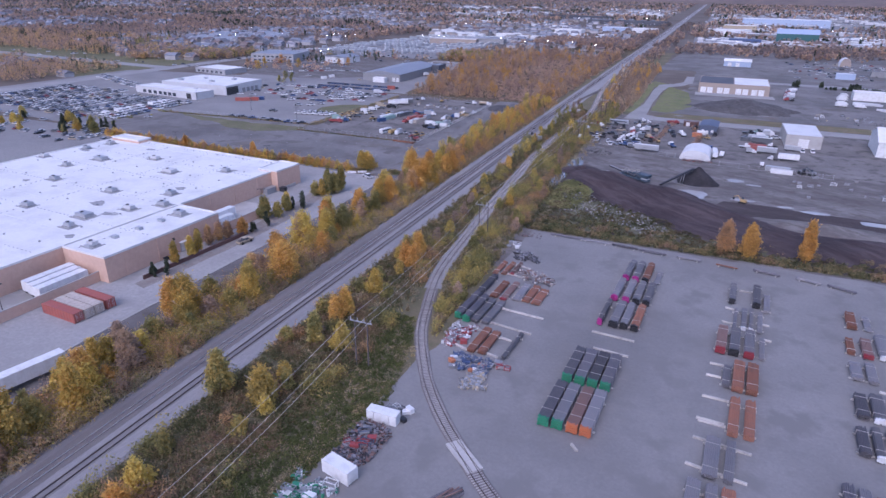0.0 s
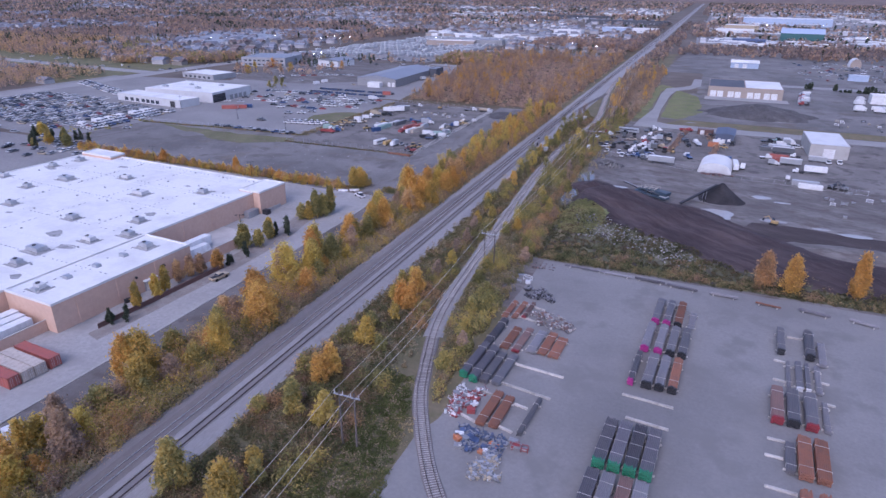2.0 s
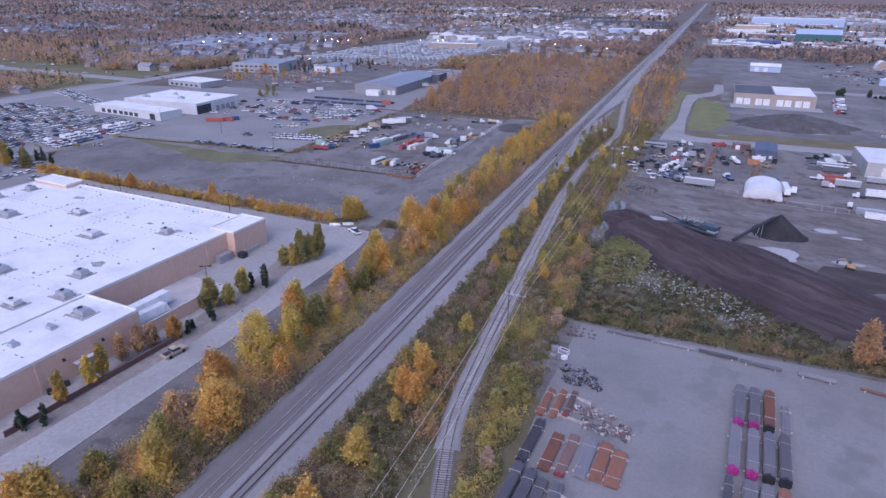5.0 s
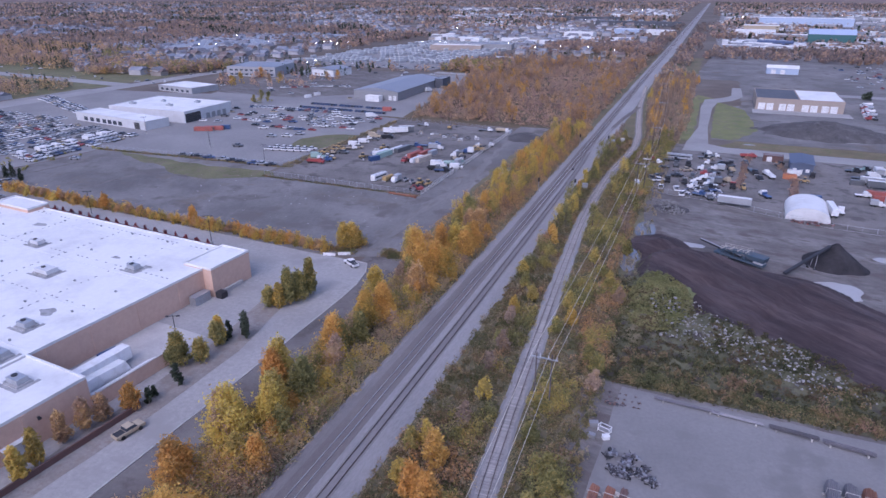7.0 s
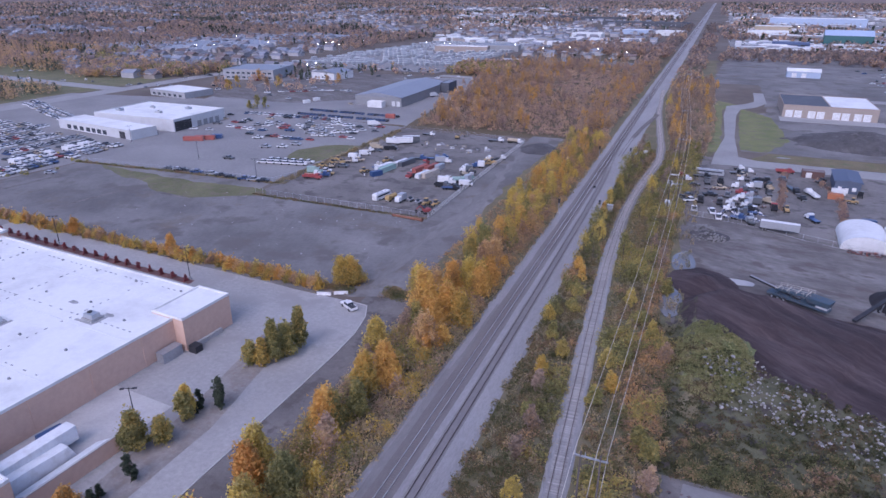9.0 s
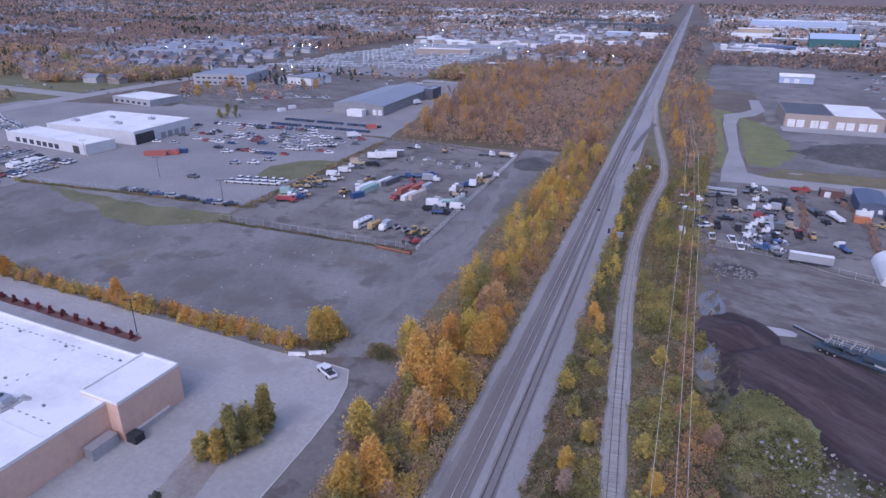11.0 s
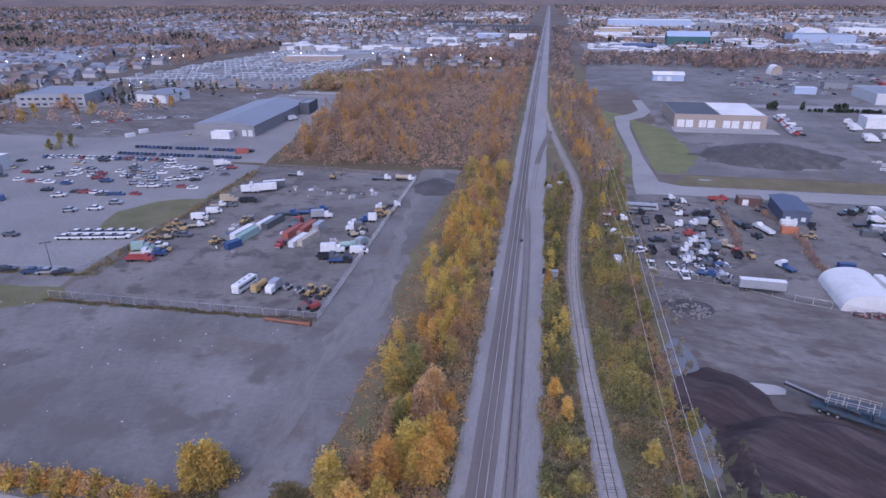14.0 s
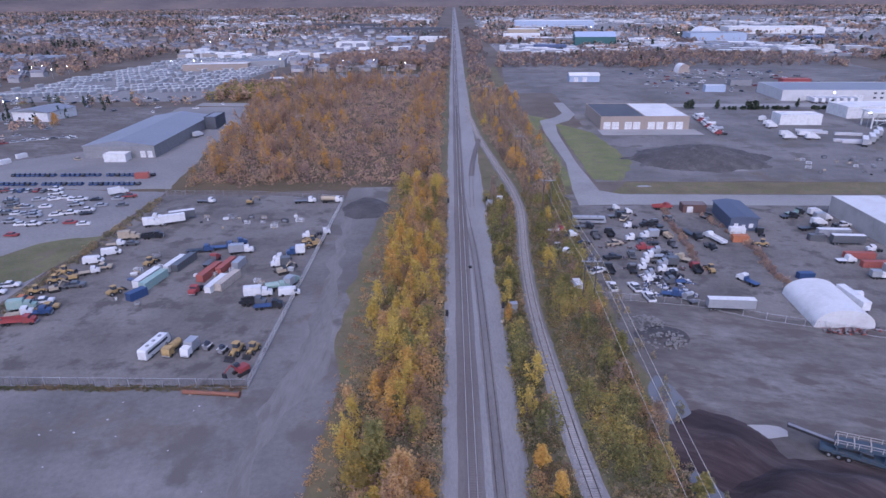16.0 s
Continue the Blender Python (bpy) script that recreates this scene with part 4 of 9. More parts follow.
# halls on the salvage side
b = simple_building("steel_hall", "pale grey steel hall under a white roof", 17, 33, 6.6, M_PALEHALL, M_FABRIC, "flat", ribs_step=2.5, doors=[(6, 0.1, 5, 4.6, M_WHITE)], parapet=0.12)
b.matrix_basis = pose(135.4, 361.5, 0.06, 0, 0, 0)
b = simple_building("scrap_shed", "small weathered red-brown shed beside the road", 8.5, 4.5, 2.8, M_BRICKWALL, M_ROOFFELT, "flat", doors=[(1.5, 0.1, 2.2, 2.3, M_WHITE)], parapet=0.12)
b.matrix_basis = pose(82.5, 395.5, 0.06, 0, 0, -2)
b = simple_building("site_office", "slate blue gabled site office beside the salvage yard", 9.0, 19, 4.6, M_NAVY, M_NAVY, "gable_y",
                    windows=[(1.2, 1.2, 1.4, 1.4, M_WHITE), (6.2, 1.2, 1.4, 1.4, M_WHITE)], doors=[(3.8, 0.1, 1.2, 2.1, M_WHITE)])
b.matrix_basis = pose(92.0, 376.5, 0.06, 0, 0, -4)
b = simple_building("sea_hall", "long white steel hall beyond the yard fence", 60, 30, 7.6, M_WHITE, M_WHITEROOF, "gable_x", ribs_step=4.0)
b.matrix_basis = pose(176, 356, 0.06, 0, 0, -4)
b = simple_building("blue_shed", "pale blue metal shed", 27.5, 14, 5.5, M_PALEBLUE, M_WHITEROOF, "gable_x", doors=[(4, 0.1, 4, 4, M_WHITE), (12, 0.1, 4, 4, M_WHITE)])
b.matrix_basis = pose(105.6, 768, 0.04, 0, 0, -2)
b = simple_building("white_shed", "small white shed with a low roof", 25, 12, 6, M_WHITE, M_WHITEROOF)
b.matrix_basis = pose(197.8, 560, 0.04, 0, 0, -2)
b = simple_building("distribution_hall", "very long pale blue-grey distribution hall", 120, 46, 7.6, M_PALEWALL, M_GREYROOF, "flat", windows=[(x, z, 2.2, 1.3, M_GLASS) for x in range(66, 116, 5) for z in (1.6, 4.9)],
                    doors=[(x, 0.9, 3.0, 3.2, M_WHITE) for x in range(16, 60, 5)])
b.matrix_basis = pose(244, 653, 0.04, 0, 0, -3)
b = simple_building("green_hall", "large dark green hall with a pale roof", 60, 40, 16, M_GREENB, M_PALEBLUE, "gable_x", ribs_step=6.0)
b.matrix_basis = pose(182, 1160, 0.04, 0, 0, -5)
b = simple_building("blue_depot", "long bright blue open-fronted shed", 46, 18, 9, M_BLUE, M_BLUE, doors=[(x, 0.1, 8, 6.5, M_DARK) for x in (2, 13, 24, 35)])
b.matrix_basis = pose(112, 1096, 0.04, 0, 0, -5)


def arch_hall(name, label, w, d, h, mat, end_mat):
    """A fabric hall: an arch across x, drawn along y, with ribs and a closed end."""
    ob = thing(name, label, "fabric hall")
    n = 16
    arc = [(w / 2 - w / 2 * math.cos(math.pi * i / n), h * math.sin(math.pi * i / n) ** 0.8) for i in range(n + 1)]
    s = Shape()
    for k in range(7):
        y = d * k / 6
        for x, z in arc:
            sag = 0.0 if k in (0, 6) else 0.05 * math.sin(k * 3.1)
            s.v.append((x, y, z + sag))
    for k in range(6):
        for i in range(n):
            a = k * (n + 1) + i
            s.f.append((a, a + 1, a + n + 2, a + n + 1))
    part("cover", s, mat, ob, "white stretched fabric cover", smooth=True)
    for y in (0.02, d - 0.12):
        e = Shape()
        e.v += [(x, y, z * 0.99) for x, z in arc] + [(x, y + 0.1, z * 0.99) for x, z in arc]
        e.f += [tuple(range(n + 1)), tuple(reversed(range(n + 1, 2 * n + 2)))]
        part("end_wall", e, end_mat, ob)
    for k in range(7):
        y = d * k / 6
        r = Shape()
        for (x0, z0), (x1, z1) in zip(arc[:-1], arc[1:]):
            r.tube((x0, y, z0 + 0.0), (x1, y, z1 + 0.0), 0.04, 5, None, False)
        part("rib", r, M_WHITE, ob)
    return ob


arch = arch_hall("fabric_hall", "white arched fabric hall open to the yard", 14.0, 18.5, 4.8, M_FABRIC, M_FABRIC)
arch.matrix_basis = pose(85.0, 309.6, 0.06, 0, 0, -4)
arch = arch_hall("fabric_hall", "small white arched shelter with a dark mouth", 11, 14, 9, M_WHITE, M_STUCCO2)
arch.matrix_basis = pose(226.7, 830, 0.04, 0, 0, 0)
arch = arch_hall("fabric_hall", "large white domed salt store far off", 44, 40, 20, M_WHITE, M_WHITE)
arch.matrix_basis = pose(430, 1340, 0.04, 0, 0, 0)


# ---- earth works: a long bank, half grassed, and heaps ----
RIDGE = ((44, 246), (53, 253), (63, 252), (71, 247.5), (84, 246), (93, 236), (104, 227), (113, 220), (128, 209), (150, 212), (232, 216))
FOOT = ((32, 340), (34, 262), (40.2, 254), (41.6, 243), (42.5, 234), (50, 229.5), (56, 223), (66, 218.5), (82, 213), (90, 204), (100, 197), (114, 192), (230, 188.5))


def line_side(line, x, y):
    """The distance from a line, below zero on its south side, and the place along it."""
    best, side, along, run, off = 1e9, 1, 0, 0, 0.0
    for (ax, ay), (bx, by) in zip(line[:-1], line[1:]):
        dx, dy = bx - ax, by - ay
        k = dx * dx + dy * dy
        t = min(1, max(0, ((x - ax) * dx + (y - ay) * dy) / k))
        d = math.hypot(x - ax - t * dx, y - ay - t * dy)
        cross = dx * (y - ay) - dy * (x - ax)
        if d < best - 1e-6 or (d < best + 1e-6 and abs(cross) / math.sqrt(k) > off):
            best, along, off = d, run + t * math.sqrt(k), abs(cross) / math.sqrt(k)
            side = 1 if cross > 0 else -1
        run += math.sqrt(k)
    return best * side, along


def bank_height(x, y):
    d, along = line_side(RIDGE, x, y)
    top = float(np.interp(along, (0, 11, 22, 31, 44, 57, 71, 100, 200), (4.2, 5.5, 5.2, 3.7, 2.7, 2.1, 1.9, 2.3, 2.0)))
    south = 30 - min(6, max(0, along - 50) * 0.3)
    h = top * math.exp(-((abs(d) / (south if d < 0 else 6)) ** 2))
    h *= min(1, max(0, (y - 184.5) / 9)) * min(1, max(0, (x - 40.5) / 4))
    n = noise.fractal(Vector((x * 0.09, y * 0.09, 0)), 1.0, 2.0, 5)
    ruts = 0.12 * math.sin((x * 0.5 + y * 0.85) * 0.9 + 2 * n) if h > 1 else 0
    m = noise.fractal(Vector((x * 0.33, y * 0.33, 4.0)), 1.0, 2.0, 3)
    return h + (n * 0.75 + m * 0.22) * min(1, h) + ruts


def relief_sheet(name, x0, y0, x1, y1, step, fn, mat, label, category, keep=None):
    nx, ny = int((x1 - x0) / step) + 1, int((y1 - y0) / step) + 1
    s = Shape()
    for j in range(ny):
        for i in range(nx):
            x, y = x0 + i * step, y0 + j * step
            s.v.append((x, y, fn(x, y)))
    for j in range(ny - 1):
        for i in range(nx - 1):
            a = j * nx + i
            if keep is None or keep(x0 + (i + 0.5) * step, y0 + (j + 0.5) * step):
                s.f.append((a, a + 1, a + nx + 1, a + nx))
    return setting(name, s, mat, label, category, smooth=True)


def wobble(x, y, f=0.07, seed=0.0):
    return noise.fractal(Vector((x * f, y * f, seed)), 1.0, 2.0, 4)


relief_sheet("ground_mound", 33, 184, 232, 300, 1.5, lambda x, y: bank_height(x, y) - 0.16, M_DIRT, "dark brown earth bank along the yard", "mound")
relief_sheet("ground_grass_bank", 34, 184.6, 230, 262, 1.5, lambda x, y: bank_height(x, y) - 0.14 + max(-0.4, min(0.2, (-line_side(FOOT, x, y)[0] + 3.0 * wobble(x, y)) * 0.12)), M_BANK,
             "overgrown green flank of the earth bank", "grass bank", lambda x, y: -line_side(FOOT, x, y)[0] + 3.0 * wobble(x, y) > -3)


def patch_sheet(name, cx, cy, rx, ry, lift, mat, label):
    """A sheet of other growth draped over the bank, its rim sunk into it."""
    def reach(x, y):
        return math.hypot((x - cx) / rx, (y - cy) / ry) + 0.3 * wobble(x, y, 0.15, cx)
    relief_sheet(name, cx - rx * 1.4, cy - ry * 1.4, cx + rx * 1.4, cy + ry * 1.4, 1.0, lambda x, y: bank_height(x, y) + lift - 0.9 * max(0.0, reach(x, y) - 0.75), mat, label, "grass bank", lambda x, y: reach(x, y) < 1.3)


patch_sheet("ground_knoll", 48, 222, 8.0, 12.5, 0.12, M_MEADOW, "grassy green knoll at the bank's end")
patch_sheet("ground_bare_patch", 44.8, 206, 3.2, 5.5, 0.13, M_VERGE, "bare sandy brown patch on the bank")


def heap(name, cx, cy, rx, ry, h, mat, label, power=1.0, step=0.8):
    def fn(x, y):
        r = math.hypot((x - cx) / rx, (y - cy) / ry)
        r *= 1 + 0.16 * wobble(x, y, 0.12, cx)
        k = max(0.0, 1 - r) ** power if r < 1 else 1 - r
        return max(-0.4, k * h * (1 + 0.12 * wobble(x, y, 0.3, 7.0)) - 0.02)
    return relief_sheet(name, cx - rx * 1.25, cy - ry * 1.25, cx + rx * 1.25, cy + ry * 1.25, step, fn, mat, label, "heap")


hills = Shape()
for i in range(121):
    a = radians(-75 + 1.25 * i)
    x, y = 4750 * math.sin(a), 150 + 4750 * math.cos(a)
    top = 62 + 12 * wobble(x, y, 0.002, 3.0)
    hills.v += [(x * 0.93, y * 0.93, 0.0), (x, y, top), (x * 1.04, y * 1.04, -5.0)]
    if i:
        n = 3 * i
        hills.f += [(n - 3, n, n + 1, n - 2), (n - 2, n + 1, n + 2, n - 1)]
setting("backdrop_hills", hills, M_HILL, "low wooded hills along the horizon", "hills", smooth=True)
heap("ground_heap_1", 94.5, 271, 8.6, 8.6, 6.4, M_COAL, "steep black heap of crushed grit")
heap("ground_heap_2", 118, 476, 34, 24, 7.4, M_PILE, "broad heap of dark gravel with a ridged top", 0.8, 1.6)
heap("ground_heap_3", 46, 265, 10, 12, 3.2, M_DIRT, "low dark brown soil heap", 1.5)
heap("ground_heap_4", 47, 306, 7, 5, 1.4, M_PILE, "low heap of broken concrete rubble", 1.3)
heap("ground_heap_5", 138, 226, 26, 7, 2.2, M_MUD, "long low heap of grey-brown mud", 0.8)
heap("ground_heap_6", -36, 402, 9, 13, 2.2, M_PILE, "grey rubble heap beside the fence", 0.7)


# ---- trees and scrub ----
RNG = np.random.default_rng(11)
TREES = {
    "yellow": (L_YELLOW, "tree with bright yellow autumn leaves", M_BIRCH),
    "orange": (L_ORANGE, "tree with deep orange autumn leaves", M_BARK),
    "olive": (L_OLIVE, "tree with dull olive green leaves", M_BARK),
    "brown": (L_BROWN, "nearly bare tree with brown twigs", M_BARK),
    "russet": (L_RUSTY, "tree with russet autumn leaves", M_BARK),
}
SIZES = {"s": (4.2, 1.75, 800, 0.135), "m": (6.4, 2.5, 1800, 0.145), "l": (8.8, 3.2, 3000, 0.155), "x": (12.0, 4.2, 5200, 0.16)}


FAR_TREES = {}
FIELD = []


def tree(kind, size, x, y, z=0.0, slim=1.0):
    mat, label, bark = TREES[kind]
    if y > 262:
        FAR_TREES.setdefault(kind, []).append((x, y))
        return None
    h, r, n, leaf = SIZES[size]
    v = int(RNG.integers(0, 3))
    key = ("tree", kind, size, v, slim)
    seed = sum(ord(c) for c in kind + size) * 7 + v
    k = 1 + 0.16 * (v - 1)
    word = {"s": "small", "m": "young", "l": "tall", "x": "large old"}[size]
    return put(key, tree_builder(seed, mat, h * k, r * slim * (1.1 - 0.1 * v), n, bark, word + " " + label), pose(x, y, z, 0, 0, float(RNG.uniform(0, 360))))


# trees that stand out in the strip between road and railway
for kind, size, x, y in (("orange", "x", -8.5, 117), ("yellow", "x", -17.8, 89.5), ("orange", "l", -20.3, 88), ("yellow", "l", -14, 86), ("olive", "l", 11.4, 68), ("yellow", "l", 21.5, 68.5),
                         ("orange", "m", 17.6, 106), ("orange", "m", 17.2, 102.5), ("yellow", "m", 18.3, 120), ("orange", "m", 17.8, 140), ("orange", "s", 16.8, 151), ("orange", "m", 18.6, 147.5),
                         ("yellow", "l", -20, 158), ("yellow", "l", -13.2, 146), ("orange", "m", -22.2, 145), ("yellow", "x", -18, 140), ("orange", "l", -12.6, 189), ("orange", "l", -16, 172),
                         ("yellow", "x", -12, 40), ("orange", "l", -18, 38), ("yellow", "l", -9, 52), ("orange", "l", -14, 58), ("yellow", "m", -18, 64), ("brown", "l", -10, 66),
                         ("orange", "l", -18.5, 154), ("orange", "l", -14.8, 231), ("orange", "x", -16, 216), ("yellow", "m", 17.5, 42), ("orange", "m", 20, 36),
                         ("orange", "m", 21, 139), ("yellow", "m", 25, 92), ("olive", "m", 18, 92)):
    tree(kind, size, x, y)
# three poplars along the yard's north edge, and low growth beside them
for kind, x, y in (("russet", 105.2, 188.4), ("orange", 112.0, 188.0), ("orange", 127.4, 188.6)):
    tree(kind, "x", x, y, 0.1, 0.62)
# the strip's general growth
for y in np.arange(22, 432, 3.1):
    for _ in range(2 if y > 190 else 1):
        yy = y + RNG.uniform(-2, 2)
        x = RNG.uniform(-20, -7.2) if yy < 225 else RNG.uniform(-23, -7.2)
        if yy < 225:
            kind = RNG.choice(["yellow", "orange", "olive", "brown", "russet"], p=[0.34, 0.14, 0.22, 0.22, 0.08])
            size = RNG.choice(["s", "m", "l"], p=[0.4, 0.42, 0.18])
        else:
            kind = RNG.choice(["yellow", "orange", "olive", "russet"], p=[0.4, 0.2, 0.16, 0.24])
            size = RNG.choice(["s", "m", "l"], p=[0.2, 0.4, 0.4])
        tree(str(kind), str(size), x, yy)
# few small trees between the tracks and beyond the siding
for y in np.arange(50, 420, 7.5):
    yy = y + RNG.uniform(-3, 3)
    sx = siding_x(max(yy, 100)) if yy > 100 else 30
    x = RNG.uniform(11, max(12.5, sx - 4))
    tree(str(RNG.choice(["olive", "yellow", "brown", "orange"], p=[0.5, 0.25, 0.15, 0.1])), "s", x, yy)
    if yy > 118:
        tree(str(RNG.choice(["olive", "brown", "yellow"], p=[0.72, 0.1, 0.18])), "s", RNG.uniform(sx + 3.5, min(40, sx + 17)), yy)
for y in np.arange(422, 700, 6.0):
    for lo, hi in ((14, 30), (26, 46)):
        yy = y + RNG.uniform(-3, 3)
        a = max(lo, siding_x(yy) + 5)
        tree(str(RNG.choice(["orange", "russet", "brown", "yellow"], p=[0.25, 0.3, 0.37, 0.08])), str(RNG.choice(["m", "l"])), RNG.uniform(a, max(a + 2, hi)), yy)

# planted trees and spruces between store and truck road
for k, (x, y) in enumerate(((-44.8, 155.6), (-41.4, 158.4), (-42.5, 164.8), (-43.3, 185.0), (-39.1, 187.8), (-38.5, 191.3), (-37.4, 194.7), (-40.8, 189.2))):
    tree("olive", "m" if k in (1, 2, 3, 7) else "l", x, y, 0, 0.72)
for x, y in ((-41.8, 140.0), (-43.0, 166.2), (-40.6, 185.6)):
    tree("orange" if y < 150 else "yellow", "m", x, y, 0, 0.7)
for x, y in ((-43.8, 135.4), (-44.7, 132.4), (-45.2, 127.9), (-43.3, 112.1), (-43.6, 118.8), (-44, 122.4)):
    tree("yellow" if y < 125 else "russet", "m", x, y, 0, 0.6)
for i, (x, y, h) in enumerate(((-43.3, 103.7, 4.2), (-41.1, 106.7, 4.0), (-39.1, 149.2, 5.2), (-39.9, 142.5, 3.6), (-40.6, 144.5, 2.6), (-42.1, 168.3, 4.4), (-39.7, 171.4, 6.0), (-38.8, 170.2, 4.8), (-39.8, 192.6, 6.6))):
    put(("spruce", h), conifer_builder(90 + i, h, h * 0.27), pose(x, y, 0, 0, 0, i * 50))
# dark red shrubs in a row along the store's north front
for i in range(19):
    t = i / 18
    put(("red_shrub", i % 3), tree_builder(300 + i % 3, L_CRIMSON, 1.9, 0.95, 160, M_BARK, "small dark red planted shrub", "shrub", "round", 0.16, 0.05),
        pose(-172 + 85 * t, 217.6 - 5.8 * t, 0.05, 0, 0, i * 40), group="row of red shrubs")
area("ground_bed", ((-176, 219.0), (-85, 212.9), (-85, 210.6), (-176, 216.4)), 0.09, earth("red_bark_mulch", (0.1, 0.05, 0.045), (0.14, 0.07, 0.06), (0.17, 0.09, 0.08), 0.3, 2.0), "planting bed of red bark mulch", "flower bed", 0.3, 4.0, 21)
area("ground_planter", ((-44.5, 98), (-40, 97), (-36.8, 140), (-36.4, 165), (-39.5, 182), (-43, 202), (-49.5, 200), (-44.5, 170), (-44.3, 140)), 0.075, earth("leaf_strewn_bed", (0.19, 0.165, 0.145), (0.24, 0.215, 0.195), (0.28, 0.26, 0.24), 0.2, 1.5, stain=(0.22, 0.185, 0.16)), "planted island with fallen leaves beside the road", "flower bed", 0.4, 3.0, 22)

# hedge of yellow bushes along the lot
for i in range(150):
    t = i / 149
    x, y = -204 + 153 * t, 227.6 - 5.2 * t + RNG.uniform(-1.0, 1.0)
    put(("hedge", i % 5), tree_builder(500 + i % 5, (L_OLIVE, L_ORANGE, L_RUSTY, L_RUSTY, L_YELLOW)[i % 5], 3.0, 2.3, 330, M_BARK, "dense autumn bush in the long hedge", "bush", "round", 0.22, 0.05),
        pose(x + float(RNG.uniform(-0.7, 0.7)), y, 0.0, 0, 0, float(RNG.uniform(0, 360))) @ Matrix.Scale(float(RNG.uniform(0.6, 1.15)), 4), group="hedge along the lot")
for x, y in ((-46.5, 227.4), (-43, 228.6), (-44.5, 229.6), (-147, 225.5), (-104, 224)):
    tree("yellow" if x > -60 else "orange", "m", x, y, 0, 1.25 if x > -60 else 0.8)


def strip_spots(x0, x1, y0, y1, n, r, h):
    out = np.empty((n, 5))
    out[:, 0], out[:, 1], out[:, 2] = RNG.uniform(x0, x1, n), RNG.uniform(y0, y1, n), 0
    k = RNG.uniform(0.5, 1.3, n)
    out[:, 3], out[:, 4] = r * k, h * k * RNG.uniform(0.7, 1.3, n)
    return out


def outside(spots, lo, hi):
    """Keeps what stands clear of the siding by lo to hi metres on the given side."""
    d = spots[:, 0] - np.array([siding_x(max(100, y)) if y > 100 else np.interp(y, (55, 63, 72, 88, 98), (80, 70, 61, 48, 42)) for y in spots[:, 1]])
    return spots[(d > lo) & (d < hi)]


def patchy(spots, f, seed, lo):
    """Keeps the spots of drifts that wander over the ground."""
    return spots[np.array([wobble(x, y, f, seed) > lo for x, y in spots[:, :2]])]


scatter_foliage("undergrowth", strip_spots(-21, -4.8, 10, 225, 3000, 1.35, 2.0), L_SCRUB, "thick mixed autumn undergrowth", "undergrowth", RNG, 24, 0.25)
scatter_foliage("undergrowth", patchy(strip_spots(-20, -5.6, 10, 228, 700, 1.9, 3.6), 0.06, 2.0, -0.1), L_OLIVE, "rounded olive and yellow bushes beside the railway", "bushes", RNG, 70, 0.23)
scatter_foliage("undergrowth", patchy(strip_spots(-20, -5.8, 10, 228, 480, 1.7, 4.0), 0.05, 8.0, 0.0), L_YELLOW, "yellow bushes beside the railway", "bushes", RNG, 70, 0.22)
scatter_foliage("undergrowth", patchy(strip_spots(-20, -5.6, 10, 228, 620, 1.9, 3.8), 0.05, 14.0, -0.05), L_RUSTY, "russet and brown bushes beside the railway", "bushes", RNG, 66, 0.2)
scatter_foliage("undergrowth", patchy(strip_spots(-19, -5.4, 10, 140, 520, 1.9, 4.4), 0.07, 27.0, -0.1), L_RUSTY, "tall russet thicket beside the railway", "bushes", RNG, 80, 0.19)
scatter_foliage("undergrowth", patchy(strip_spots(-19, -5.4, 10, 140, 420, 1.8, 4.2), 0.07, 33.0, 0.0), L_OLIVE, "tall olive thicket beside the railway", "bushes", RNG, 80, 0.19)
scatter_foliage("undergrowth", strip_spots(-20, -5.2, 10, 232, 620, 1.5, 3.6), L_BROWN, "nearly bare grey-brown bushes", "bushes", RNG, 60, 0.16)
scatter_foliage("undergrowth", strip_spots(-23, -4.8, 225, 440, 1900, 1.3, 1.7), L_SCRUB, "tangled yellow and brown undergrowth", "undergrowth", RNG, 20, 0.27)
scatter_foliage("undergrowth", strip_spots(-28, -19, 226, 440, 700, 0.9, 0.8), L_RUSTY, "low brown and green weeds at the lot's edge", "undergrowth", RNG, 18, 0.18)
scatter_foliage("undergrowth", np.concatenate([strip_spots(-33, -25.5, 224.5, 229.5, 60, 1.2, 1.1), strip_spots(-51, -41, 222.5, 226, 40, 1.2, 0.9)]), L_GREEN, "low green weeds beside the lot's entrance", "undergrowth", RNG, 40, 0.2)
scatter_foliage("undergrowth", strip_spots(-19, -5.6, 228, 440, 900, 1.6, 3.2), L_RUSTY, "dense golden brown bushes beside the railway", "bushes", RNG, 46, 0.26)
mid = np.concatenate([outside(strip_spots(10, 45, 10, 110, 3400, 1.0, 1.7), -99, -3.2), outside(strip_spots(10, 28, 100, 420, 3600, 0.9, 1.55), -40, -2.6)])
verge = outside(strip_spots(27, 44, 20, 112, 2900, 0.8, 0.75), -99, -2.6)
verge = verge[verge[:, 0] < np.interp(verge[:, 1], (30, 46, 62, 75, 112), (36.5, 38.5, 41.0, 44.0, 36.0))]
scatter_foliage("undergrowth", verge, L_GRASS, "long green grass along the yard's edge", "grass", RNG, 18, 0.19)
mid = mid[(mid[:, 1] > 112) | (mid[:, 0] < 31)]
scatter_foliage("undergrowth", mid[mid[:, 0] < 40], L_GREEN, "olive green scrub between track and siding", "undergrowth", RNG, 34, 0.19)
rgt = outside(strip_spots(20, 44, 95, 420, 4800, 0.95, 1.55), 2.8, 22)
rgt = rgt[rgt[:, 0] < np.interp(rgt[:, 1], (95, 225, 240, 300, 420), (42, 41, 36, 36, 42))]
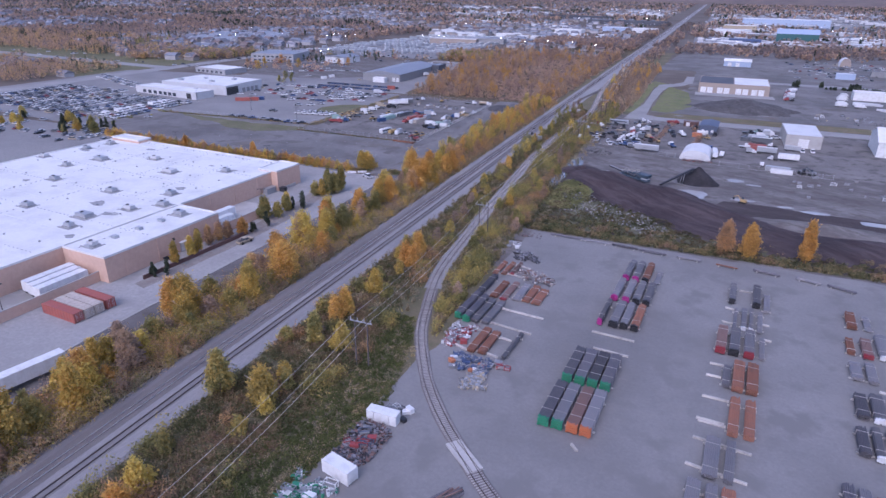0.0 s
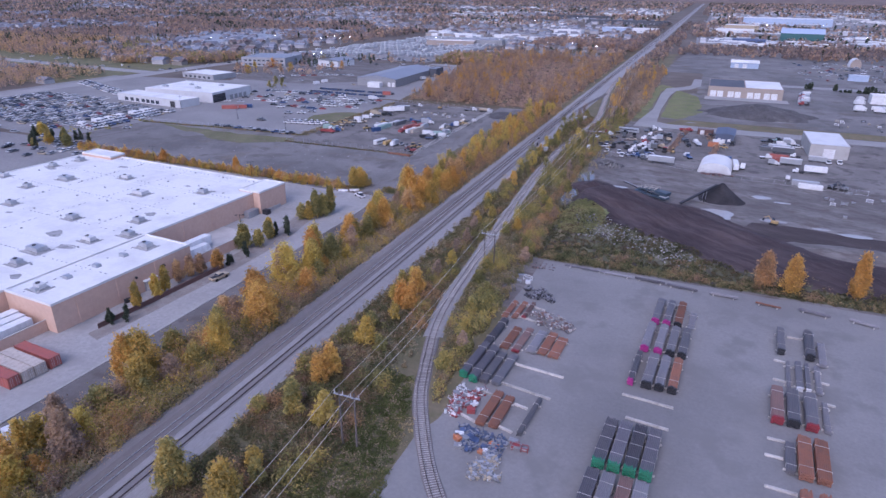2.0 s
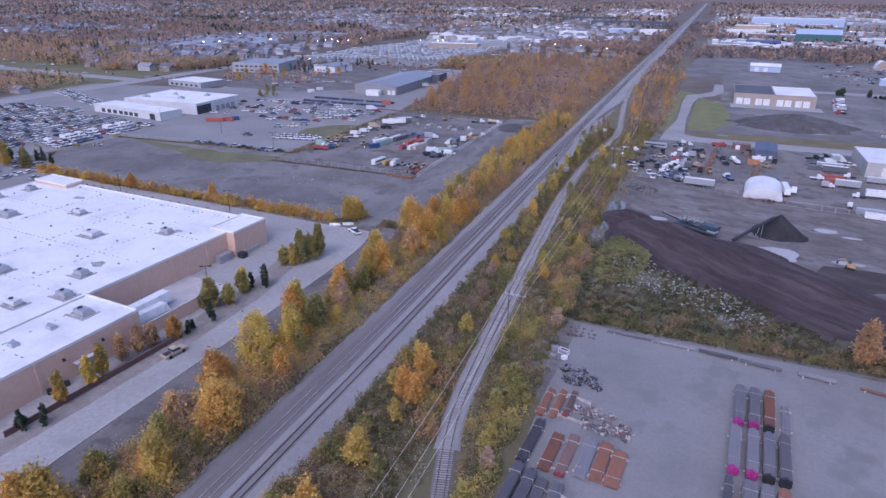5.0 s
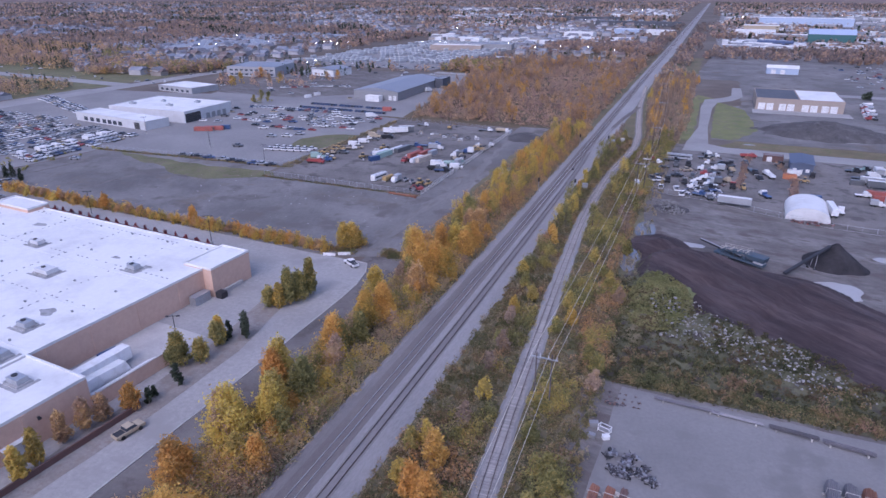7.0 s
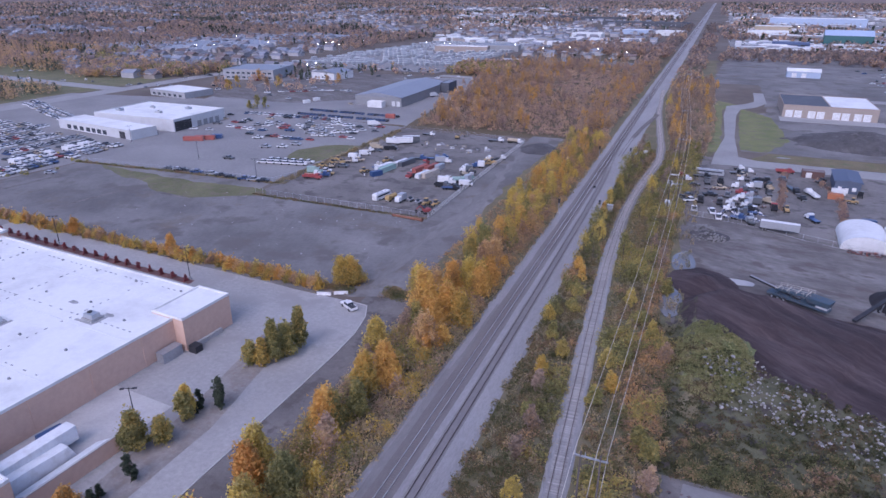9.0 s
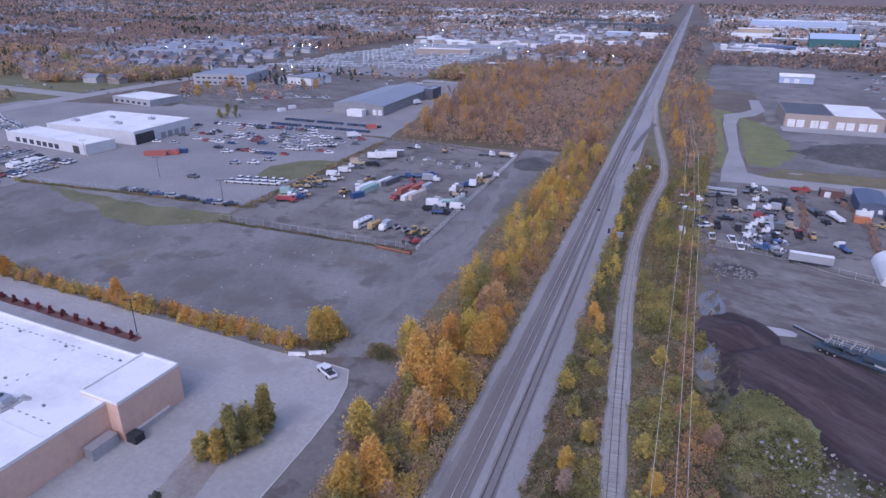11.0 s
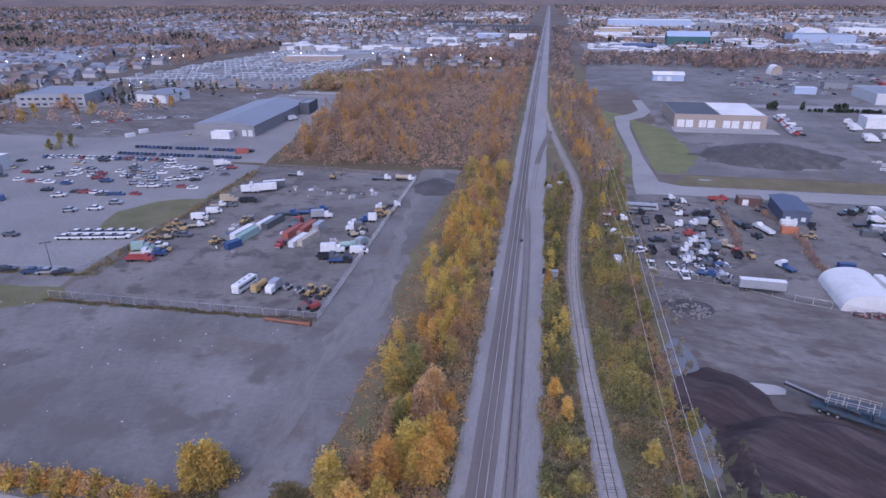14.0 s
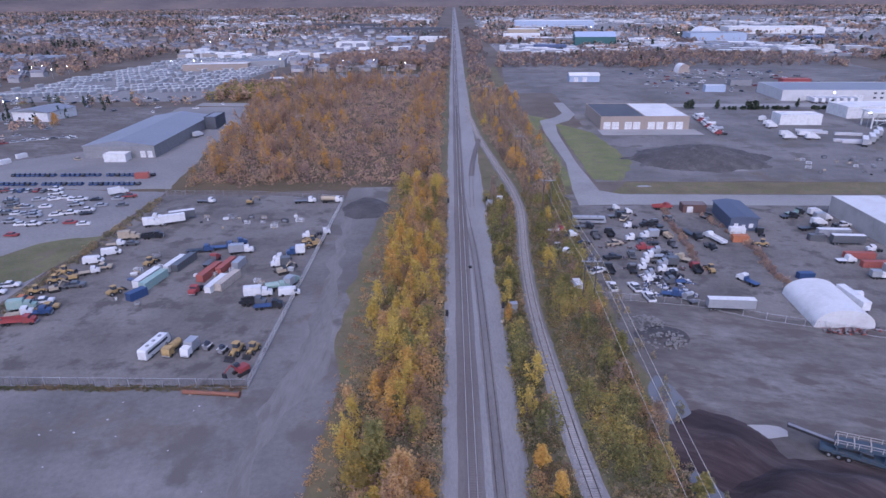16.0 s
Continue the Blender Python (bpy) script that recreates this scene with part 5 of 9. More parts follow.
scatter_foliage("undergrowth", rgt, L_GREEN, "olive scrub and grass beyond the siding", "undergrowth", RNG, 30, 0.19)
low = np.concatenate([outside(strip_spots(10, 45, 10, 110, 1900, 1.3, 0.55), -99, -2.2), outside(strip_spots(10, 28, 100, 420, 3000, 1.2, 0.6), -40, -2.1), rgt[::2] * np.array((1, 1, 1, 1.4, 0.6))])
scatter_foliage("undergrowth", low[low[:, 0] < 41], L_SCRUB, "low dry tan grass beside the siding", "grass", RNG, 19, 0.16)
tuft = outside(strip_spots(10, 42, 40, 420, 900, 0.8, 1.5), -60, 60)
tuft = tuft[np.abs(outside(tuft, -99, 99)[:, 0] - np.array([siding_x(max(100, y)) for y in tuft[:, 1]])) > 3]
tuft = tuft[(tuft[:, 1] > 110)]
tuft[:, 4] *= 1.7
scatter_foliage("undergrowth", tuft, L_SCRUB, "scattered yellow and brown bushes", "undergrowth", RNG, 40, 0.22)
scatter_foliage("undergrowth", patchy(mid[mid[:, 0] < 40] * np.array((1, 1, 1, 1.5, 2.1)), 0.07, 5.0, 0.28), L_OLIVE, "olive bushes between track and siding", "undergrowth", RNG, 40, 0.23)
scatter_foliage("undergrowth", patchy(mid[mid[:, 0] < 40] * np.array((1, 1, 1, 1.4, 1.9)), 0.07, 11.0, 0.32), L_RUSTY, "brown bushes between track and siding", "undergrowth", RNG, 40, 0.2)
scatter_foliage("undergrowth", patchy(rgt * np.array((1, 1, 1, 1.4, 2.0)), 0.06, 21.0, 0.15), L_OLIVE, "olive and yellow bushes beyond the siding", "undergrowth", RNG, 40, 0.23)
east = outside(strip_spots(33, 43, 188, 330, 700, 1.3, 1.9), 6.5, 25)
scatter_foliage("undergrowth", east[east[:, 0] < np.interp(east[:, 1], (188, 225, 240, 330), (41, 39.5, 35.8, 35.5))], L_RUSTY, "russet brown scrub along the foot of the bank", "undergrowth", RNG, 34, 0.22)
bank = strip_spots(36, 190, 184.5, 255, 8600, 0.9, 0.7)
keep = np.array([line_side(FOOT, x, y)[0] + 3.0 * wobble(x, y) < -0.8 for x, y in bank[:, :2]])
bank = bank[keep & ~((bank[:, 0] < 42) & (bank[:, 1] > 238))]
bank = patchy(bank, 0.11, 41.0, -0.42)
bank[:, 2] = [bank_height(x, y) for x, y in bank[:, :2]]
scatter_foliage("undergrowth", bank, L_WEED, "weeds and grass on the earth bank", "undergrowth", RNG, 17, 0.2)
knoll = strip_spots(40, 57, 207, 237, 1900, 0.8, 0.4)
knoll = knoll[np.hypot((knoll[:, 0] - 48) / 8.4, (knoll[:, 1] - 222) / 13.5) < 1]
knoll[:, 2] = [bank_height(x, y) + 0.1 for x, y in knoll[:, :2]]
scatter_foliage("undergrowth", knoll, L_KNOLL, "bright grass tufts on the knoll", "grass", RNG, 14, 0.16)
scatter_foliage("undergrowth", patchy(strip_spots(44, 150, 187, 199, 420, 1.3, 1.7), 0.09, 31.0, -0.1), L_GREEN, "olive bushes at the foot of the bank", "bushes", RNG, 44, 0.22)
edge = strip_spots(44, 230, 185, 189.5, 900, 0.9, 1.4)
scatter_foliage("undergrowth", edge, L_GREEN, "bushy fringe along the yard's north edge", "undergrowth", RNG, 28, 0.18)
# boulders tipped on the grassy bank
rocks = []
while len(rocks) < 290:
    x, y = float(RNG.uniform(47, 88)), float(RNG.uniform(197, 224))
    d = line_side(FOOT, x, y)[0]
    if -17 < d + 3 * wobble(x, y, 0.1) < -1.5 and RNG.uniform() < 0.35 + 0.65 * math.exp(-((d + 6) / 4) ** 2):
        rocks.append((x, y))
rock_meshes = []
for v in range(5):
    bm = bmesh.new()
    bmesh.ops.create_icosphere(bm, subdivisions=1, radius=0.5)
    for q in bm.verts:
        q.co *= 0.75 + 0.5 * noise.noise(q.co * 2.3 + Vector((v * 7, 0, 0))) + 0.2
        q.co.z *= 0.75
    me = bpy.data.meshes.new("boulder")
    bm.to_mesh(me)
    bm.free()
    me.materials.append(M_ROCK)
    rock_meshes.append(me)
for i, (x, y) in enumerate(rocks):
    o = tagged(new("boulder", rock_meshes[i % 5]), "pale grey boulder on the overgrown bank", "boulder", "boulders on the bank")
    k = float(RNG.uniform(0.4, 1.0) ** 2 * 1.15)
    o.matrix_basis = pose(x, y, bank_height(x, y) + 0.12 + 0.3 * k, 0, 0, i * 37) @ Matrix.Diagonal((k, k * 0.8, k * 0.8, 1))

# smaller stones between them
stones = Shape()
for _ in range(900):
    x, y = float(RNG.uniform(47, 92)), float(RNG.uniform(195, 226))
    d = line_side(FOOT, x, y)[0]
    if -15 < d + 3 * wobble(x, y, 0.1) < -0.5:
        k, z = float(RNG.uniform(0.12, 0.34)), bank_height(x, y) + 0.05
        a = float(RNG.uniform(0, 1.5))
        u, w = k * math.cos(a), k * math.sin(a)
        stones.hexa(((x - u, y - w, z), (x + w, y - u, z), (x + u, y + w, z), (x - w, y + u, z), (x - u * 0.6, y - w * 0.6, z + k * 0.9), (x + w * 0.6, y - u * 0.7, z + k), (x + u * 0.7, y + w * 0.6, z + k * 0.8), (x - w * 0.5, y + u * 0.6, z + k * 0.9)))
tagged(new("stones", stones.mesh("stones", M_ROCK)), "small pale stones scattered on the bank", "stones", kind="stuff")

# the wood north of the storage lot
n = 1150
wood = np.empty((n, 5))
wood[:, 0], wood[:, 1] = RNG.uniform(-176, -9, n), RNG.uniform(434, 800, n)
wood = wood[wood[:, 0] > -118 - (wood[:, 1] - 433) * 0.15]
dens = np.array([wobble(x, y, 0.012, 4.0) for x, y in wood[:, :2]])
front = (wood[:, 1] < 560) & (wood[:, 0] < -48)
glade = (wood[:, 0] > -75) & (wood[:, 0] < -32) & (wood[:, 1] > 470) & (RNG.uniform(0, 1, len(wood)) < 0.75)
wood = wood[((dens > -0.12) | front | (wood[:, 0] > -30)) & ~glade]


def wood_trees(name, spots, mat, label, h0, h1, per=90, leaf=0.5):
    out = []
    stems = Shape()
    for x, y, *_ in spots:
        h = RNG.uniform(h0, h1)
        p = crown_points(RNG, per, h * RNG.uniform(0.28, 0.4), h * 0.88, h * 0.12, 9)
        out.append(p + np.array((x, y, 0.0)))
        stems.tube((x, y, 0), (x, y, h * 0.7), 0.14, 5, 0.05, False)
    v, q = leaf_soup(np.concatenate(out), leaf, RNG)
    ob = tagged(new(name, soup(name, v, q, mat)), label, "wood", kind="stuff")
    part("trunks", stems, M_BARK, ob)
    return ob


for kind, spots in FAR_TREES.items():
    wood_trees("tree_belt", spots, TREES[kind][0], "belt of trees along the railway: " + TREES[kind][1], 4.5, 9.5, 420, 0.23)
pick = RNG.uniform(0, 1, len(wood))
wood_trees("wood", wood[pick < 0.3], L_RUSTY, "wood of russet autumn trees", 7, 12, 220, 0.32)
wood_trees("wood", wood[(pick >= 0.3) & (pick < 0.45)], L_ORANGE, "wood of orange autumn trees", 7, 12, 200, 0.32)
wood_trees("wood", wood[(pick >= 0.45) & (pick < 0.75)], L_BROWN, "wood of thin pinkish brown trees", 6, 11, 170, 0.3)
wood_trees("wood", wood[pick >= 0.75], L_FARGOLD, "wood of bare brown trees", 7, 11, 200, 0.31)
wf = np.stack([RNG.uniform(-170, -9, 5200), RNG.uniform(432, 800, 5200), np.zeros(5200), RNG.uniform(1.4, 2.8, 5200), RNG.uniform(0.8, 4.2, 5200)], 1)
wf = wf[wf[:, 0] > -118 - (wf[:, 1] - 433) * 0.15]
scatter_foliage("undergrowth", wf, L_FARGOLD, "russet undergrowth of the wood", "undergrowth", RNG, 11, 0.45)
belt = strip_spots(13, 50, 415, 720, 1500, 2.0, 3.6)
belt = belt[(belt[:, 0] > np.array([siding_x(y) for y in belt[:, 1]]) + 5) & (belt[:, 0] < np.interp(belt[:, 1], (415, 470, 700), (42, 46, 44)))]
scatter_foliage("undergrowth", belt, L_BROWN, "dense russet scrub between the railway and the side road", "undergrowth", RNG, 20, 0.42)
# rows of bushes that divide the salvage yard
rows = [(x + RNG.uniform(-1.2, 1.2), y + RNG.uniform(-1, 1), 0, RNG.uniform(0.7, 1.5), RNG.uniform(0.8, 2.4)) for (xa, ya), (xb, yb), n in (((70.5, 344), (76.5, 402), 46), ((88.5, 316), (93, 366), 44), ((93, 366), (88, 392), 14), ((31, 330), (36, 396), 40)) for x, y in [(xa + (xb - xa) * k / n, ya + (yb - ya) * k / n) for k in range(n)]]
scatter_foliage("undergrowth", rows, L_FARGOLD, "rows of brown bushes in the salvage yard", "bushes", RNG, 70, 0.2)
# broken concrete on the rubble heaps
rubble = Shape()
for cx, cy, r in ((47, 304, 5), (45, 311, 4.5), (-36, 402, 7)):
    for _ in range(110):
        a, d, k = RNG.uniform(0, 6.28), r * RNG.uniform(0, 1) ** 0.6, RNG.uniform(0.15, 0.5)
        x, y, z = cx + d * math.cos(a), cy + d * math.sin(a), 1.5 * (1 - d / r)
        u, w = k * math.cos(a * 7), k * math.sin(a * 7)
        rubble.hexa(((x - u, y - w, z), (x + w, y - u, z), (x + u, y + w, z), (x - w, y + u, z), (x - u, y - w, z + k * 0.6), (x + w, y - u, z + k * 0.9), (x + u, y + w, z + k * 0.5), (x - w, y + u, z + k * 0.8)))
tagged(new("rubble", rubble.mesh("rubble", M_ROCKDARK)), "broken concrete lumps tipped in heaps", "rubble", kind="stuff")


# ---- the pipe yard ----
def pipe_stack_builder(nx, nz, r, length, mat, cap, label, straps=2):
    def build():
        ob = thing("pipe_stack", label, "pipe stack", "pipe stacks in the yard")
        s, c = Shape(), Shape()
        w = nx * 2 * r
        for k in range(nz):
            off = r if k % 2 else 0.0
            for i in range(nx - (k % 2)):
                x, z = -w / 2 + r + i * 2 * r + off, 0.32 + r + k * 1.75 * r
                j = 0.5 * noise.noise(Vector((x * 9, z * 9, nx)))
                s.tube((x, -length / 2 + j, z), (x, length / 2 + j, z), r * 0.94, 8)
                if cap:
                    c.tube((x, -length / 2 + j - 0.3, z), (x, -length / 2 + j + 0.22, z), r * 1.04, 8)
        tagged(part("pipe_bundle", s, mat, ob), kind="stuff")
        if cap:
            tagged(part("cap_set", c, cap, ob, "coloured plastic thread protectors"), kind="stuff")
        top = 0.32 + r * 2 + (nz - 1) * 1.75 * r
        for y in (-length * 0.36, length * 0.36):
            part("bearer", Shape().box(-w / 2 - 0.35, y - 0.13, 0, w / 2 + 0.35, y + 0.13, 0.31), M_TIMBER, ob)
        for i in range(straps):
            y = -length * 0.3 + i * length * 0.6 / max(1, straps - 1)
            q = Shape().box(-w / 2 - 0.03, y - 0.06, top, w / 2 + 0.03, y + 0.06, top + 0.04)
            q.box(-w / 2 - 0.05, y - 0.06, 0.3, -w / 2, y + 0.06, top + 0.04).box(w / 2, y - 0.06, 0.3, w / 2 + 0.05, y + 0.06, top + 0.04)
            part("strap", q, M_TIMBER, ob)
        return ob
    return build


STACKS = {
    "dark_green": (M_PIPE, M_CAPGREEN, "stack of dark coated pipes with green end caps"),
    "grey_green": (M_PIPEGREY, M_CAPGREEN, "stack of grey pipes with green end caps"),
    "rust_orange": (M_PINKRUST, M_CAPORANGE, "stack of dull rusty pipes with orange end caps"),
    "grey_orange": (M_PIPEGREY, M_CAPORANGE, "strapped stack of grey pipes with orange end caps"),
    "grey_mag": (M_PIPEGREY, M_CAPMAG, "stack of grey pipes with magenta end caps"),
    "grey_dark": (M_PIPEGREY, M_DARK, "stack of grey pipes with black ends"),
    "rust_dark": (M_RUST, M_DARK, "stack of rusty pipes with black ends"),
    "rust": (M_RUST, None, "stack of bare rusty pipes"),
    "pinkrust_red": (M_PINKRUST, M_CAPRED, "stack of brown pipes with dark red end caps"),
    "grey_red": (M_PIPEGREY, M_CAPRED, "stack of grey pipes with dark red end caps"),
    "dark": (M_PIPE, None, "low stack of dark coated pipes"),
    "grey": (M_PIPEGREY, None, "low stack of grey steel pipes"),
    "dotted": (M_PIPEGREY, M_WHITE, "stack of grey pipes with white end caps"),
}


def stack(kind, x, y0, y1, w=2.1, h=1.7, straps=2, rz=-3.5):
    mat, cap, label = STACKS[kind]
    r = 0.155
    nx, nz, ln = max(3, round(w / 0.31)), max(1, round(h / 0.27)), y1 - y0
    key = ("stack", kind, nx, nz, round(ln))
    return put(key, pipe_stack_builder(nx, nz, r, round(ln), mat, cap, label, straps), pose(x + 0.03 * ln, (y0 + y1) / 2, 0.06, 0, 0, rz))


for kind, x in (("dark_green", 73.5), ("grey_green", 76.1), ("rust_orange", 78.9), ("grey_orange", 81.4)):
    stack(kind, x, 84.2, 97, 2.2, 1.9, 3)
for x in (74.6, 77.2, 79.8, 82.4):
    stack("dark_green", x, 99.6, 112, 2.2, 1.9, 3)
for kind, x, w in (("grey_mag", 76.8, 1.3), ("grey_dark", 80.0, 2.1), ("grey_dark", 82.5, 2.0), ("rust_dark", 85.0, 2.0)):
    stack(kind, x, 127, 139, w, 1.7)
for kind, x in (("grey_mag", 78.2), ("grey_mag", 81.1), ("grey_dark", 83.7), ("grey_dark", 86.2)):
    stack(kind, x, 141.5, 153.5, 1.9, 1.7)
for kind, x in (("grey_mag", 79.4), ("grey_mag", 82.0), ("rust_dark", 84.6)):
    stack(kind, x, 155.6, 167.5, 1.9, 1.7)
stack("grey", 87.6, 156, 165, 1.6, 0.4)
for kind, x in (("pinkrust_red", 104.2), ("grey_dark", 107.0), ("grey_red", 110.1)):
    stack(kind, x, 125, 136, 2.1, 1.6)
stack("grey", 112.8, 125, 135, 1.2, 0.6)
for kind, x, y0, y1, w, h in (("dotted", 109.4, 138.4, 149.3, 1.2, 0.9), ("dotted", 111.0, 138.4, 149.3, 1.0, 0.8), ("grey", 107.4, 138, 149, 0.9, 0.6), ("grey", 113.0, 138, 149, 1.2, 0.6),
                              ("grey_dark", 107.0, 152.5, 163.5, 1.6, 1.4), ("grey_dark", 112.8, 152.2, 163.8, 1.9, 1.6), ("grey", 115.1, 149.6, 160, 1.5, 0.9),
                              ("grey", 105.3, 110.6, 119, 1.6, 0.8), ("rust", 107.5, 110, 121, 2.3, 1.3), ("rust", 110.2, 110, 121, 2.3, 1.3),
                              ("rust", 106.4, 94.5, 106.5, 2.0, 1.2), ("rust", 109.2, 94.5, 106.5, 2.0, 1.2),
                              ("grey", 102.6, 81.3, 92.5, 2.4, 0.9), ("grey", 105.6, 81.3, 92.5, 1.6, 0.7),
                              ("grey", 99.6, 67, 79.2, 2.2, 1.3), ("grey", 102.4, 67, 79.2, 2.0, 1.1), ("rust", 105.0, 67, 79.2, 2.2, 1.1),
                              ("rust", 134.0, 149.4, 157.6, 2.2, 1.2), ("grey", 137.6, 149.6, 157.6, 1.6, 0.4), ("rust", 131.8, 136, 143, 1.4, 0.7), ("pinkrust_red", 135.1, 136, 143.5, 2.2, 1.2),
                              ("dotted", 138.6, 136.4, 147, 2.4, 1.2), ("grey", 131.2, 124.6, 132, 2.2, 0.9), ("grey", 134.1, 124.4, 132.4, 2.0, 0.9), ("dark", 129.9, 110, 118.5, 2.2, 1.0),
                              ("dotted", 132.8, 110, 119, 2.4, 1.2), ("dark", 128.2, 98.2, 106, 2.0, 1.0), ("dotted", 130.6, 97.8, 107, 1.6, 1.0), ("dotted", 132.9, 97.8, 107, 1.6, 1.0),
                              ("dark", 123.2, 76, 88.4, 2.0, 1.0), ("grey", 125.6, 76, 88.4, 1.8, 0.9), ("rust", 128.2, 77, 87, 2.2, 0.9)):
    stack(kind, x, y0, y1, w, h)
# racks along the yard's west side
stack("dark_green", 43.9, 116, 129, 2.0, 1.6)
stack("dark_green", 46.3, 115.2, 128, 1.8, 1.6)
stack("dark", 44.4, 130, 142, 1.8, 1.0)
stack("grey", 48.4, 115.6, 127.4, 2.0, 0.9)
stack("grey", 51.0, 115.6, 127.4, 2.0, 0.9)
stack("rust", 52.2, 102.4, 113, 2.0, 0.9)
stack("rust", 54.7, 102.2, 112.6, 1.8, 0.9)
stack("grey", 60.0, 102, 114.5, 1.0, 0.7, 2, -5)
for kind, x, y0, y1, w in (("rust", 48.4, 130, 140, 2.2), ("pinkrust_red", 51.2, 130, 140.6, 2.0), ("grey", 54.4, 130.4, 140.8, 2.2), ("rust", 57.0, 130.6, 141, 2.2), ("rust", 59.6, 130.2, 139.6, 2.4),
                           ("rust", 44.2, 144.4, 153, 1.6), ("rust", 46.6, 144.6, 153.6, 1.4), ("pinkrust_red", 48.8, 146, 154, 1.2)):
    stack(kind, x, y0, y1, w, 0.55)


def timber_builder(length):
    def build():
        ob = thing("timber_beam", "pale squared timber beam lying on the gravel", "beam", "timber beams in the yard")
        part("beam", Shape().box(-length / 2, -0.26, 0, length / 2, 0.26, 0.36, 0.03, 0.03), M_TIMBER, ob)
        return ob
    return build


for x0, y0, x1, y1 in ((75.8, 123.2, 85.7, 122.3), (77.2, 115.8, 85.4, 115.0), (100.5, 97.7, 105.4, 97.4), (99.7, 92.2, 109.7, 90.9), (98.8, 84.3, 108.7, 82.8), (101.2, 106.4, 105.8, 106.2), (100.1, 98.4, 105.1, 98.1),
                       (102.1, 119.9, 105.4, 119.8), (101.5, 114.8, 104.6, 114.7), (105.4, 149.6, 108.4, 148.9), (104.7, 141.3, 107.6, 140.9), (109.2, 161.9, 112.0, 161.7), (52.7, 125.3, 63.4, 124.2), (51.8, 117.4, 62.6, 115.7),
                       (47.2, 146.3, 52.5, 145.2), (47.1, 153.4, 52.5, 152.0), (56.2, 111.5, 59.4, 110.8), (55.3, 103.7, 58.7, 102.9), (47.5, 113.6, 51.4, 112.6), (46.5, 104.8, 51.0, 103.2), (79.4, 81.2, 81.0, 79.4), (134.6, 122.4, 138, 121.8),
                       (113.6, 135.6, 115.4, 135.3), (112.4, 143.6, 115.6, 143.3)):
    ln = round(math.hypot(x1 - x0, y1 - y0))
    put(("timber", ln), timber_builder(max(1, ln)), pose((x0 + x1) / 2, (y0 + y1) / 2, 0.06, 0, 0, math.degrees(math.atan2(y1 - y0, x1 - x0))))


# long pipes lying along the yard's north edge
for x, y, rz, n, ln, kind in ((57.5, 181.6, 2, 3, 12, "dark"), (66.5, 181.0, 3, 3, 9, "grey"), (76, 180.4, 4, 4, 8, "dark"), (84.6, 179.4, 6, 4, 8, "dark"), (95.2, 178.8, 5, 5, 7, "grey"), (106, 177.4, 10, 3, 6, "rust"), (116.7, 177.2, 14, 4, 7, "dark"),
                              (127.4, 175.8, 20, 4, 6, "grey"), (135.4, 173.8, 22, 4, 7, "dark")):
    mat, cap, label = STACKS[kind]
    put(("run", n, ln, kind), pipe_stack_builder(n, 1 + (n > 3), 0.13, ln, mat, cap, label + " along the yard's edge", 0), pose(x, y, 0.06, 0, 0, 90 - rz))


# ---- small yard clutter ----
def crate_builder(w, d, h, mat, label, kind):
    def build():
        ob = thing(kind, label, kind.replace("_", " "))
        part("body", Shape().box(-w / 2, -d / 2, 0, w / 2, d / 2, h, 0.02, 0.02), mat, ob)
        part("lid", Shape().box(-w / 2 - 0.03, -d / 2 - 0.03, h, w / 2 + 0.03, d / 2 + 0.03, h + 0.06), mat, ob)
        return ob
    return build


def drum_builder(mat, label):
    def build():
        ob = thing("drum", label, "drum")
        part("shell", Shape().tube((0, 0, 0), (0, 0, 0.88), 0.3, 12), mat, ob, smooth=False)
        part("lid", Shape().tube((0, 0, 0.88), (0, 0, 0.91), 0.27, 12), M_GREY, ob)
        return ob
    return build


def frame_builder(w, d, h, mat, label):
    """An open steel rack of posts and rails."""
    def build():
        ob = thing("steel_rack", label, "rack")
        f = Shape()
        for x in (-w / 2, w / 2):
            for y in (-d / 2, d / 2):
                f.box(x - 0.06, y - 0.06, 0, x + 0.06, y + 0.06, h)
        for z in (0.25, h - 0.1):
            f.box(-w / 2, -d / 2 - 0.05, z, w / 2, -d / 2 + 0.05, z + 0.1).box(-w / 2, d / 2 - 0.05, z, w / 2, d / 2 + 0.05, z + 0.1)
            f.box(-w / 2 - 0.05, -d / 2, z, -w / 2 + 0.05, d / 2, z + 0.1).box(w / 2 - 0.05, -d / 2, z, w / 2 + 0.05, d / 2, z + 0.1)
        part("frame", f, mat, ob, "welded steel frame")
        part("load", Shape().box(-w * 0.42, -d * 0.4, 0.35, w * 0.4, d * 0.42, h * 0.62, 0.05, 0.08), M_GREY, ob)
        return ob
    return build


